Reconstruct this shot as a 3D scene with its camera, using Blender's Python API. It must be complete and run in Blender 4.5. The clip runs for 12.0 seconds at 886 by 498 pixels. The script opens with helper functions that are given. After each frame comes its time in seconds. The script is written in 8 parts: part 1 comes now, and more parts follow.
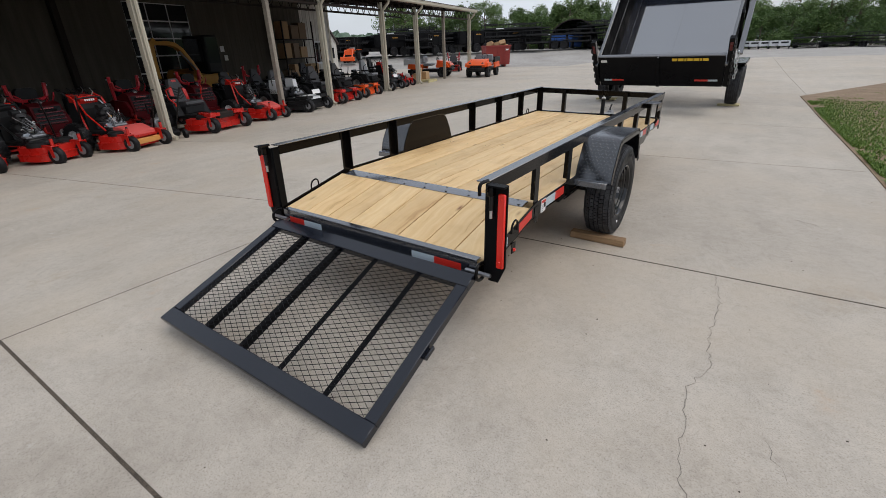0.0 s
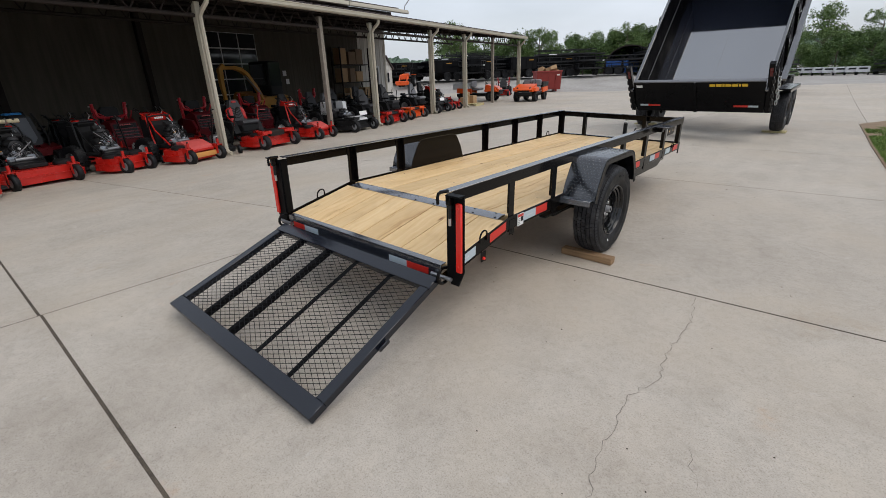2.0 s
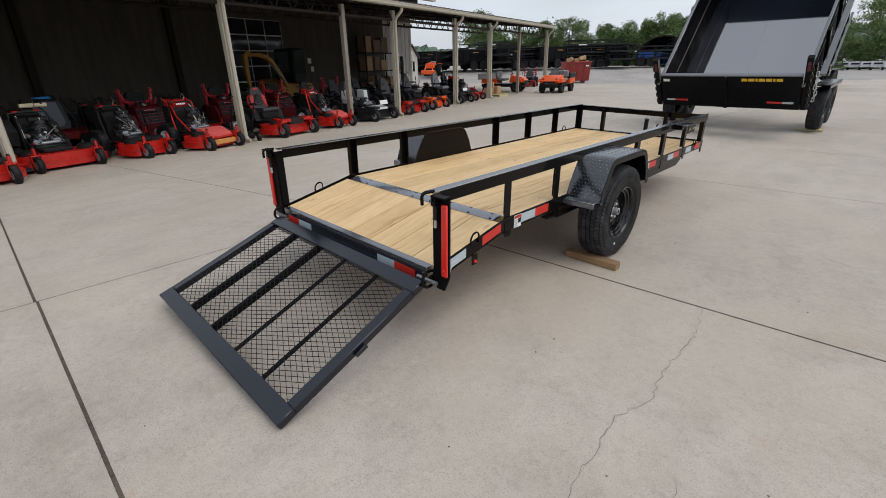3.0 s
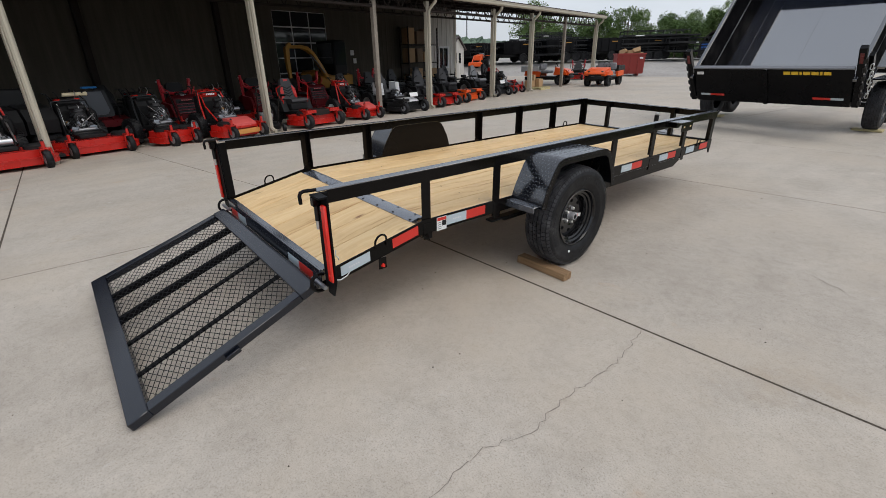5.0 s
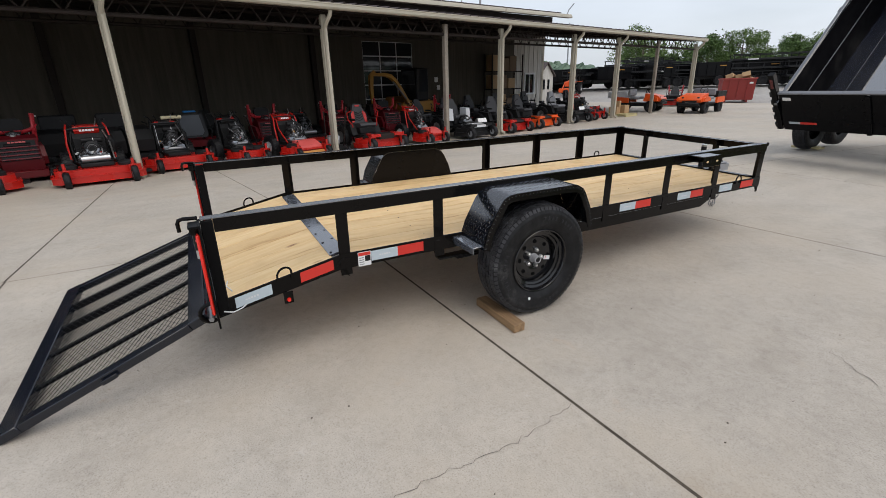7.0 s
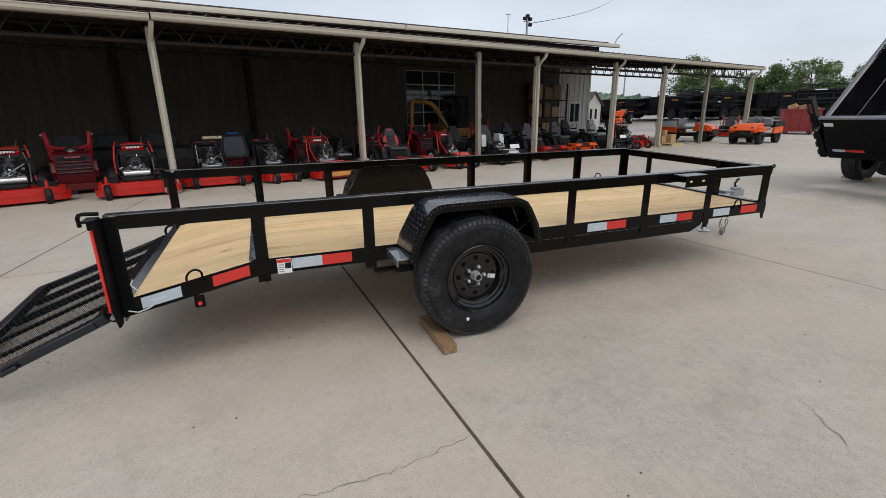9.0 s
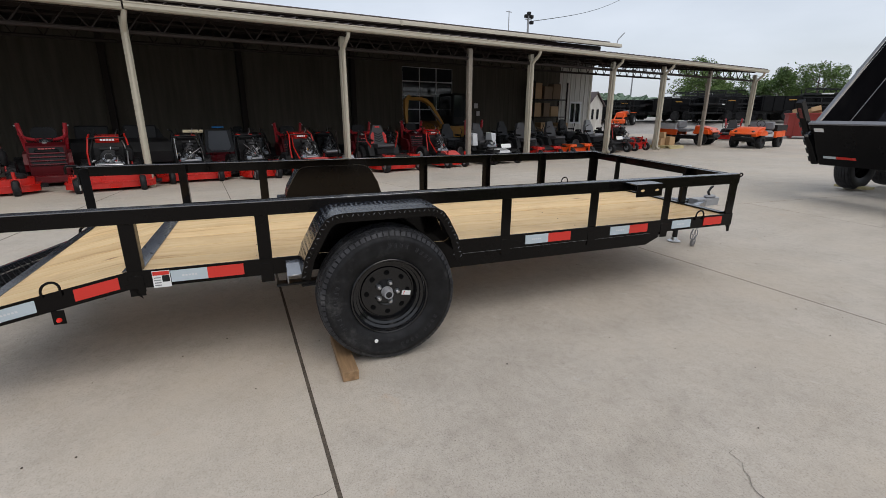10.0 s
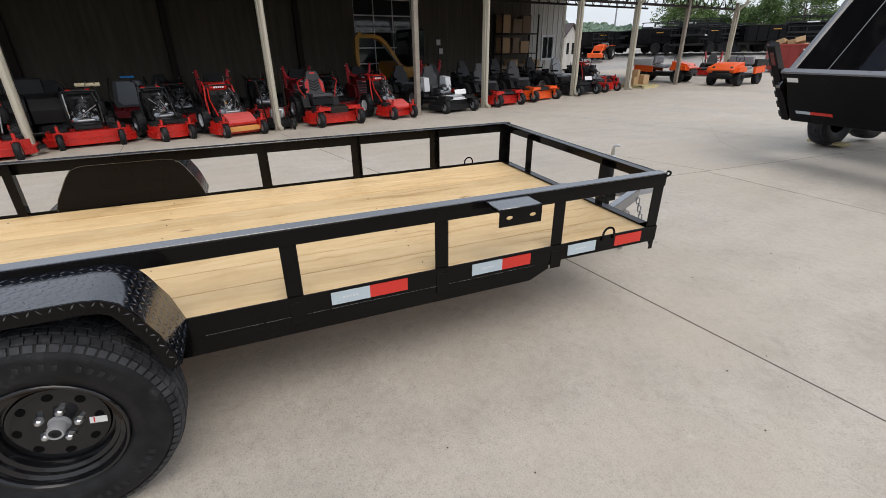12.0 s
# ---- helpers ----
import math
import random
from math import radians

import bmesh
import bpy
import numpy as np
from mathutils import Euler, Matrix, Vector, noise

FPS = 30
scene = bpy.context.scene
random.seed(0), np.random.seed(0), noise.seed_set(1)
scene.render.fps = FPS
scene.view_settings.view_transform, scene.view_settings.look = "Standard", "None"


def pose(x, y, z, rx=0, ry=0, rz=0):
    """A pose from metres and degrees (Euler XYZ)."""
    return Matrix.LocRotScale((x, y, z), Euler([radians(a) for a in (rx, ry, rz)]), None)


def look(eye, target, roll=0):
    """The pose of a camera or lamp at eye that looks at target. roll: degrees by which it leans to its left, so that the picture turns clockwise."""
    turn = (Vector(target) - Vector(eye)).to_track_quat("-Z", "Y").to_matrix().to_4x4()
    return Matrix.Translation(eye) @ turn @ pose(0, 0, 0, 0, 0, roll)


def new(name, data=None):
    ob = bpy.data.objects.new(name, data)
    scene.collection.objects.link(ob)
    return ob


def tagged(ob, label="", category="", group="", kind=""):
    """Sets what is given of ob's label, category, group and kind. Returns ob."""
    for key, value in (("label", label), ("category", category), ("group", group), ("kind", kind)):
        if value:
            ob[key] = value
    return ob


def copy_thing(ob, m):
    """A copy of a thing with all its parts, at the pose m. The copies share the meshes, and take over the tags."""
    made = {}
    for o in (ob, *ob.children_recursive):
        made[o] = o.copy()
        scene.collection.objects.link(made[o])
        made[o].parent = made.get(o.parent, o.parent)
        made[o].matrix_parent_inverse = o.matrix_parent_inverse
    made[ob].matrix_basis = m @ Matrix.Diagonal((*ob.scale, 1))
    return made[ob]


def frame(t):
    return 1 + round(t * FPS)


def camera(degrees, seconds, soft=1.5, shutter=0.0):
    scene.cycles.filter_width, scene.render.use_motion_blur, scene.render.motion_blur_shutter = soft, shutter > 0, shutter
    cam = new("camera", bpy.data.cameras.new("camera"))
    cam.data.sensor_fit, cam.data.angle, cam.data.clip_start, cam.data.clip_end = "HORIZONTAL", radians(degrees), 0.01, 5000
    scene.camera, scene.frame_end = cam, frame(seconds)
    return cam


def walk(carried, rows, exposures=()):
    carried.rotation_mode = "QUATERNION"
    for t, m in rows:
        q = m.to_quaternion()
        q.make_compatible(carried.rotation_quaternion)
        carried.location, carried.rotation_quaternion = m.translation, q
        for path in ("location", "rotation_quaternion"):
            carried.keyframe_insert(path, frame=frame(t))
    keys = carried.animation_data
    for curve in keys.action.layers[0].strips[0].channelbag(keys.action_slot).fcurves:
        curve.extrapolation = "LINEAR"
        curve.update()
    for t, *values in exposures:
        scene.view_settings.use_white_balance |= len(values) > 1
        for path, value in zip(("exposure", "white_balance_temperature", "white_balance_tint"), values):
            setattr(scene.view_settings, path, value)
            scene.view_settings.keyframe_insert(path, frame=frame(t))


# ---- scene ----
cam = camera(88.5, 12.0, 0.5)
PATH = [
    (0, (0.997, -3.516, 1.41), (-0.049, -2.015, 0.6), -2.24),
    (0.5, (1.187, -3.468, 1.4), (0.076, -2.001, 0.616), -2.26),
    (1, (1.359, -3.444, 1.388), (0.196, -2.001, 0.637), -2.24),
    (1.5, (1.441, -3.433, 1.388), (0.231, -2.014, 0.666), -2.31),
    (2, (1.467, -3.424, 1.39), (0.232, -2.023, 0.675), -2.02),
    (2.5, (1.482, -3.357, 1.392), (0.216, -1.986, 0.672), -1.95),
    (3, (1.522, -3.206, 1.403), (0.224, -1.884, 0.652), -1.29),
    (3.2, (1.543, -3.154, 1.398), (0.244, -1.84, 0.633), -1.08),
    (5, (1.904, -2.532, 1.375), (0.47, -1.373, 0.601), -1.27),
    (5.5, (1.964, -2.312, 1.372), (0.481, -1.215, 0.6), -1.63),
    (6, (2.067, -2.081, 1.385), (0.496, -1.107, 0.623), -2.12),
    (6.5, (2.141, -1.829, 1.37), (0.506, -0.938, 0.64), -1.18),
    (7, (2.188, -1.659, 1.351), (0.513, -0.797, 0.68), -1.53),
    (7.2, (2.209, -1.617, 1.327), (0.522, -0.768, 0.669), -1.46),
    (9, (2.351, -1.035, 1.219), (0.556, -0.347, 0.666), -0.96),
    (9.5, (2.334, -0.771, 1.216), (0.526, -0.117, 0.668), -0.37),
    (10, (2.257, -0.487, 1.218), (0.459, 0.185, 0.656), 0.10),
    (10.5, (2.031, -0.165, 1.303), (0.266, 0.549, 0.692), -0.03),
    (11, (1.896, 0.107, 1.415), (0.178, 0.852, 0.711), -0.56),
    (11.5, (1.78, 0.412, 1.428), (0.081, 1.139, 0.665), -0.70),
    (12, (1.609, 0.683, 1.409), (-0.082, 1.387, 0.605), -0.89),
]
walk(cam, [(t, look(eye, target, roll)) for t, eye, target, roll in PATH], exposures=[(0.0, -0.03), (5.5, -0.04), (7.0, 0.07), (9.0, -0.05), (9.5, -0.06), (10.5, 0.0), (11.0, 0.09), (12.0, 0.24)])

# ---- light ----
SUN_UP, SUN_ROUND = 60.0, 80.0
world = bpy.data.worlds.new("sky")
scene.world = world
world.use_nodes = True
wt = world.node_tree
wbg = wt.nodes["Background"]
sky = wt.nodes.new("ShaderNodeTexSky")
sky.sky_type = "NISHITA"
sky.sun_disc = False
sky.sun_elevation = radians(SUN_UP)
sky.sun_rotation = radians(SUN_ROUND)
sky.air_density, sky.dust_density, sky.ozone_density = 1.0, 3.0, 1.0
soft_sky = wt.nodes.new("ShaderNodeHueSaturation")
soft_sky.inputs["Saturation"].default_value = 0.62
wt.links.new(sky.outputs[0], soft_sky.inputs["Color"])
# thin high cloud
wtc = wt.nodes.new("ShaderNodeTexCoord")
wmp = wt.nodes.new("ShaderNodeMapping")
wmp.inputs["Scale"].default_value = (1.0, 1.0, 3.5)
wnz = wt.nodes.new("ShaderNodeTexNoise")
wnz.inputs["Scale"].default_value, wnz.inputs["Detail"].default_value = 2.2, 5.0
wrp = wt.nodes.new("ShaderNodeValToRGB")
wrp.color_ramp.elements[0].position, wrp.color_ramp.elements[1].position = 0.35, 0.75
wrp.color_ramp.elements[0].color = (0.45, 0.45, 0.45, 1)
wrp.color_ramp.elements[1].color = (0.8, 0.8, 0.8, 1)
wmix = wt.nodes.new("ShaderNodeMixRGB")
wmix.inputs["Color2"].default_value = (6.1, 6.55, 7.3, 1)
wt.links.new(wtc.outputs["Generated"], wmp.inputs["Vector"])
wt.links.new(wmp.outputs[0], wnz.inputs["Vector"])
wt.links.new(wnz.outputs["Fac"], wrp.inputs["Fac"])
wt.links.new(wrp.outputs["Color"], wmix.inputs["Fac"])
wt.links.new(soft_sky.outputs["Color"], wmix.inputs["Color1"])
wt.links.new(wmix.outputs["Color"], wbg.inputs["Color"])
wbg.inputs["Strength"].default_value = 0.15
sun = new("sun", bpy.data.lights.new("sun", "SUN"))
sun.data.energy, sun.data.angle, sun.data.color = 0.85, radians(50), (1.0, 0.93, 0.84)
_az, _el = radians(SUN_ROUND), radians(SUN_UP)
_to = Vector((math.sin(_az) * math.cos(_el), math.cos(_az) * math.cos(_el), math.sin(_el)))
sun.matrix_world = look(_to * 50, (0, 0, 0))


# ---- mesh helpers ----
class Mesh:
    """Collects vertices and faces for one mesh."""

    def __init__(self, m=None):
        self.v, self.f, self.m = [], [], m or Matrix()

    def add(self, verts, faces, m=None):
        k = len(self.v)
        m = self.m @ m if m else self.m
        self.v += [tuple(m @ Vector(p)) for p in verts]
        self.f += [tuple(i + k for i in face) for face in faces]
        return self

    def box(self, x0, x1, y0, y1, z0, z1, c=0.0, m=None):
        x0, x1, y0, y1, z0, z1 = min(x0, x1), max(x0, x1), min(y0, y1), max(y0, y1), min(z0, z1), max(z0, z1)
        if c <= 0:
            v = [(x, y, z) for x in (x0, x1) for y in (y0, y1) for z in (z0, z1)]
            return self.add(v, [(0, 1, 3, 2), (4, 6, 7, 5), (0, 4, 5, 1), (2, 3, 7, 6), (0, 2, 6, 4), (1, 5, 7, 3)], m)
        c = min(c, 0.45 * (x1 - x0), 0.45 * (y1 - y0), 0.45 * (z1 - z0))
        lo, hi, v, at = (x0, y0, z0), (x1, y1, z1), [], {}
        for a in range(3):
            for s in (0, 1):
                for p in (0, 1):
                    for q in (0, 1):
                        o = [0, 0, 0]
                        b, d = (a + 1) % 3, (a + 2) % 3
                        o[a] = hi[a] if s else lo[a]
                        o[b] = hi[b] - c if p else lo[b] + c
                        o[d] = hi[d] - c if q else lo[d] + c
                        key = [0, 0, 0]
                        key[a], key[b], key[d] = s, p, q
                        at[(a, *key)] = len(v)
                        v.append(tuple(o))
        f = []
        for a in range(3):
            b, d = (a + 1) % 3, (a + 2) % 3
            for s in (0, 1):
                ring = []
                for p, q in ((0, 0), (1, 0), (1, 1), (0, 1)):
                    key = [0, 0, 0]
                    key[a], key[b], key[d] = s, p, q
                    ring.append(at[(a, *key)])
                f.append(tuple(ring if s else ring[::-1]))
            for p in (0, 1):
                for q in (0, 1):
                    k0, k1 = [0, 0, 0], [0, 0, 0]
                    k0[a], k1[a] = 0, 1
                    k0[b] = k1[b] = p
                    k0[d] = k1[d] = q
                    f.append((at[(b, *k0)], at[(b, *k1)], at[(d, *k1)], at[(d, *k0)]))
        for s in (0, 1):
            for p in (0, 1):
                for q in (0, 1):
                    f.append((at[(0, s, p, q)], at[(1, s, p, q)], at[(2, s, p, q)]))
        return self.add(v, f, m)

    def tube(self, pts, r, n=8, closed=False):
        pts = [Vector(p) for p in pts]
        rs = r if isinstance(r, (list, tuple)) else [r] * len(pts)
        k, up, rings = len(pts), None, []
        for i, p in enumerate(pts):
            a = pts[i - 1] if (i or closed) else pts[i]
            b = pts[(i + 1) % k] if (i < k - 1 or closed) else pts[i]
            way = (b - a).normalized()
            if up is None:
                up = way.orthogonal().normalized()
            up = (up - way * up.dot(way)).normalized()
            side = way.cross(up)
            rings.append([p + rs[i] * (math.cos(t) * up + math.sin(t) * side) for t in [2 * math.pi * j / n for j in range(n)]])
        v = [tuple(q) for ring in rings for q in ring]
        f = []
        for i in range(k if closed else k - 1):
            for j in range(n):
                a, b = i * n, ((i + 1) % k) * n
                f.append((a + j, a + (j + 1) % n, b + (j + 1) % n, b + j))
        if not closed:
            f += [tuple(range(n))[::-1], tuple((k - 1) * n + j for j in range(n))]
        return self.add(v, f)

    def cyl(self, p0, p1, r, n=16, r1=None):
        return self.tube([p0, p1], [r, r if r1 is None else r1], n)

    def lathe(self, prof, m, n=32):
        """prof: (radius, height) pairs turned about z of m."""
        v = [(r * math.cos(2 * math.pi * j / n), r * math.sin(2 * math.pi * j / n), h) for r, h in prof for j in range(n)]
        f = [(i * n + j, i * n + (j + 1) % n, (i + 1) * n + (j + 1) % n, (i + 1) * n + j) for i in range(len(prof) - 1) for j in range(n)]
        return self.add(v, f, m)

    def prism(self, poly, axis, a, b, m=None):
        """A polygon in the plane across axis, drawn out from a to b. poly: pairs in the order x y z without axis."""
        def at(p, q):
            return (q, p[0], p[1]) if axis == "x" else (p[0], q, p[1]) if axis == "y" else (p[0], p[1], q)
        k = len(poly)
        v = [at(p, a) for p in poly] + [at(p, b) for p in poly]
        f = [tuple(range(k))[::-1], tuple(range(k, 2 * k))] + [(i, (i + 1) % k, (i + 1) % k + k, i + k) for i in range(k)]
        return self.add(v, f, m)

    def data(self, name, mat, smooth=38):
        me = bpy.data.meshes.new(name)
        me.from_pydata(self.v, [], self.f)
        me.materials.append(mat)
        bm = bmesh.new()
        bm.from_mesh(me)
        bmesh.ops.recalc_face_normals(bm, faces=bm.faces)
        bm.to_mesh(me)
        bm.free()
        if smooth:
            me.shade_smooth()
            me.set_sharp_from_angle(angle=radians(smooth))
        return me


def part(name, mesh, mat, parent=None, label="", smooth=38):
    ob = new(name, mesh.data(name, mat, smooth) if isinstance(mesh, Mesh) else mesh)
    if parent:
        ob.parent = parent
    return tagged(ob, label)


def thing(name, m, label, category, group="", kind=""):
    ob = new(name)
    ob.empty_display_size = 0.1
    ob.matrix_basis = m
    return tagged(ob, label, category, group, kind)


def axis_x(x, y, z, flip=False):
    """A pose whose z axis points along +x (or -x)."""
    return pose(x, y, z, 0, -90 if flip else 90, 0)


# ---- materials ----
def material(name, base, rough=0.5, metal=0.0, spec=0.5, coat=0.0):
    mat = bpy.data.materials.new(name)
    mat.use_nodes = True
    b = mat.node_tree.nodes["Principled BSDF"]
    b.inputs["Base Color"].default_value = (*base, 1)
    b.inputs["Roughness"].default_value = rough
    b.inputs["Metallic"].default_value = metal
    b.inputs["Specular IOR Level"].default_value = spec
    b.inputs["Coat Weight"].default_value = coat
    return mat


def node(mat, kind, **ins):
    n = mat.node_tree.nodes.new(kind)
    for k, v in ins.items():
        n.inputs[k.replace("_", " ")].default_value = v
    return n


def link(mat, a, b):
    mat.node_tree.links.new(a, b)


def bsdf(mat):
    return mat.node_tree.nodes["Principled BSDF"]


def coords(mat, scale=(1, 1, 1), kind="Object", turn=(0, 0, 0)):
    tc = node(mat, "ShaderNodeTexCoord")
    mp = node(mat, "ShaderNodeMapping")
    mp.inputs["Scale"].default_value = scale
    mp.inputs["Rotation"].default_value = turn
    link(mat, tc.outputs[kind], mp.inputs["Vector"])
    return mp.outputs[0]


def noise_tex(mat, vec, scale, detail=4.0, rough=0.55):
    n = node(mat, "ShaderNodeTexNoise", Scale=scale, Detail=detail, Roughness=rough)
    link(mat, vec, n.inputs["Vector"])
    return n.outputs["Fac"]


def ramp(mat, fac, stops):
    r = node(mat, "ShaderNodeValToRGB")
    el = r.color_ramp.elements
    while len(el) < len(stops):
        el.new(0.5)
    for e, (p, c) in zip(el, stops):
        e.position, e.color = p, (*c, 1) if len(c) == 3 else c
    link(mat, fac, r.inputs["Fac"])
    return r.outputs["Color"]


def mix(mat, mode, fac, a, b):
    m = node(mat, "ShaderNodeMixRGB")
    m.blend_type = mode
    for sock, val in ((m.inputs["Fac"], fac), (m.inputs["Color1"], a), (m.inputs["Color2"], b)):
        if isinstance(val, bpy.types.NodeSocket):
            link(mat, val, sock)
        else:
            sock.default_value = val if isinstance(val, float) else (*val, 1)
    return m.outputs["Color"]


def bump(mat, height, strength=0.3, distance=0.01):
    b = node(mat, "ShaderNodeBump", Strength=strength, Distance=distance)
    link(mat, height, b.inputs["Height"])
    link(mat, b.outputs[0], bsdf(mat).inputs["Normal"])
    return b


def painted(name, base, rough=0.3, dirt=0.25, spec=0.5, wave=0.02):
    """Sprayed paint with a little dust and uneven gloss."""
    mat = material(name, base, rough, 0.0, spec)
    vec = coords(mat, kind="Object")
    big = noise_tex(mat, vec, 3.0, 5.0)
    fine = noise_tex(mat, vec, 60.0, 3.0)
    dusty = tuple(min(1, b * 0.8 + 0.05) for b in base)
    spots = ramp(mat, big, [(0.45, (0, 0, 0)), (0.75, (dirt, dirt, dirt))])
    link(mat, mix(mat, "MIX", spots, base, dusty), bsdf(mat).inputs["Base Color"])
    gl = ramp(mat, big, [(0.3, (rough * 0.8,) * 3), (0.7, (min(1, rough * 1.35),) * 3)])
    link(mat, gl, bsdf(mat).inputs["Roughness"])
    bump(mat, fine, wave, 0.004)
    return mat


black_paint = painted("black_paint", (0.0045, 0.0038, 0.0036), 0.12, 0.03, 0.15, 0.008)
# the same black paint, part of its sky reflection put into the base
sky_sheen_black = painted("sky_sheen_black", (0.022, 0.025, 0.032), 0.14, 0.06, 1.0, 0.005)
sky_sheen_black.node_tree.nodes["Principled BSDF"].inputs["IOR"].default_value = 1.9
gate_paint = painted("gate_paint", (0.007, 0.009, 0.015), 0.17, 0.05, 0.55)
# dark steel with the grey of reflected sky mixed into its base colour
sky_sheen_grey = painted("sky_sheen_grey", (0.070, 0.077, 0.092), 0.15, 0.10, 1.0)
sky_sheen_grey.node_tree.nodes["Principled BSDF"].inputs["IOR"].default_value = 2.0
mesh_paint = painted("mesh_paint", (0.005, 0.005, 0.006), 0.45, 0.03, 0.15)
brace_black = painted("brace_black", (0.004, 0.004, 0.0045), 0.5, 0.03, 0.1)
# fender black lifted and blued, painting highlights onto the diamonds
tread_glint = painted("tread_glint", (0.018, 0.022, 0.032), 0.14, 0.03, 1.0, 0.005)
tread_glint.node_tree.nodes["Principled BSDF"].inputs["IOR"].default_value = 1.8
satin_black = painted("satin_black", (0.009, 0.009, 0.0095), 0.36, 0.08, 0.3)
matt_black = painted("matt_black", (0.011, 0.011, 0.0115), 0.5, 0.1, 0.25)
rim_black = painted("rim_black", (0.006, 0.006, 0.007), 0.09, 0.03, 0.5)
fender_black = painted("fender_black", (0.004, 0.005, 0.008), 0.14, 0.03, 1.0, 0.005)
fender_black.node_tree.nodes["Principled BSDF"].inputs["IOR"].default_value = 1.6
dump_wall = painted("dump_wall", (0.004, 0.004, 0.005), 0.55, 0.02, 0.015)
lamp_dark = painted("lamp_dark", (0.10, 0.008, 0.008), 0.25, 0.05)
hole_dark = painted("hole_dark", (0.003, 0.003, 0.003), 0.8, 0.02, 0.1)
bare_edge = painted("bare_edge", (0.16, 0.165, 0.18), 0.3, 0.1)
hub_grey = painted("hub_grey", (0.30, 0.30, 0.31), 0.4, 0.15)
coupler_grey = painted("coupler_grey", (0.26, 0.265, 0.275), 0.38, 0.2)
dump_black = painted("dump_black", (0.004, 0.004, 0.0048), 0.14, 0.04, 0.12)
bed_gloss = painted("bed_gloss", (0.020, 0.024, 0.036), 0.045, 0.05, 1.0, 0.01)
bed_gloss.node_tree.nodes["Principled BSDF"].inputs["IOR"].default_value = 2.3
red_paint = painted("red_paint", (0.50, 0.016, 0.010), 0.26, 0.08)
dark_red = painted("dark_red", (0.15, 0.006, 0.010), 0.30, 0.06)
bar_red = painted("bar_red", (0.46, 0.022, 0.032), 0.28, 0.06)
orange_paint = painted("orange_paint", (0.78, 0.10, 0.012), 0.32, 0.1)
yellow_paint = painted("yellow_paint", (0.40, 0.19, 0.02), 0.4, 0.2)
grey_plastic = painted("grey_plastic", (0.22, 0.225, 0.235), 0.45, 0.2)
light_plastic = painted("light_plastic", (0.62, 0.63, 0.64), 0.4, 0.15)
pink_paint = painted("pink_paint", (0.62, 0.10, 0.09), 0.35, 0.1)
maroon = painted("maroon", (0.11, 0.005, 0.008), 0.5, 0.03, 0.2)
bin_red = painted("bin_red", (0.27, 0.03, 0.024), 0.5, 0.25)
bin_blue = painted("bin_blue", (0.02, 0.09, 0.32), 0.45, 0.2)
beige_metal = painted("beige_metal", (0.46, 0.42, 0.33), 0.42, 0.3)
brown_metal = painted("brown_metal", (0.028, 0.021, 0.018), 0.55, 0.10)
lens_red = material("lens_red", (0.75, 0.025, 0.015), 0.18, 0, 0.6)
reflect_red = painted("reflect_red", (0.60, 0.03, 0.02), 0.3, 0.05)
reflect_white = painted("reflect_white", (0.46, 0.53, 0.57), 0.3, 0.08)
paper_white = painted("paper_white", (0.75, 0.75, 0.74), 0.5, 0.05)
zinc = material("zinc", (0.60, 0.61, 0.62), 0.3, 1.0)
cast_grey = material("cast_grey", (0.32, 0.32, 0.33), 0.45, 0.9)
alloy_blue = painted("alloy_blue", (0.27, 0.30, 0.34), 0.4, 0.15, 0.6)
cast_dark = painted("cast_dark", (0.055, 0.056, 0.060), 0.5, 0.2, 0.4)
alloy = material("alloy", (0.55, 0.56, 0.57), 0.38, 0.85)
logo_yellow = painted("logo_yellow", (0.80, 0.50, 0.03), 0.4, 0.02)
card_brown = painted("card_brown", (0.42, 0.27, 0.14), 0.75, 0.25)
card_dark = painted("card_dark", (0.20, 0.135, 0.085), 0.8, 0.3)
glass_dark = material("glass_dark", (0.02, 0.022, 0.025), 0.05, 0, 0.6)
seat_grey = painted("seat_grey", (0.045, 0.045, 0.048), 0.6, 0.1)
panel_grey = painted("panel_grey", (0.055, 0.06, 0.07), 0.35, 0.1)
cream_roll = painted("cream_roll", (0.72, 0.62, 0.40), 0.6, 0.1)
cloth_blue = painted("cloth_blue", (0.03, 0.25, 0.62), 0.6, 0.05)
boom_yellow = painted("boom_yellow", (0.46, 0.22, 0.025), 0.45, 0.3)
timber_orange = painted("timber_orange", (0.62, 0.28, 0.07), 0.6, 0.15)


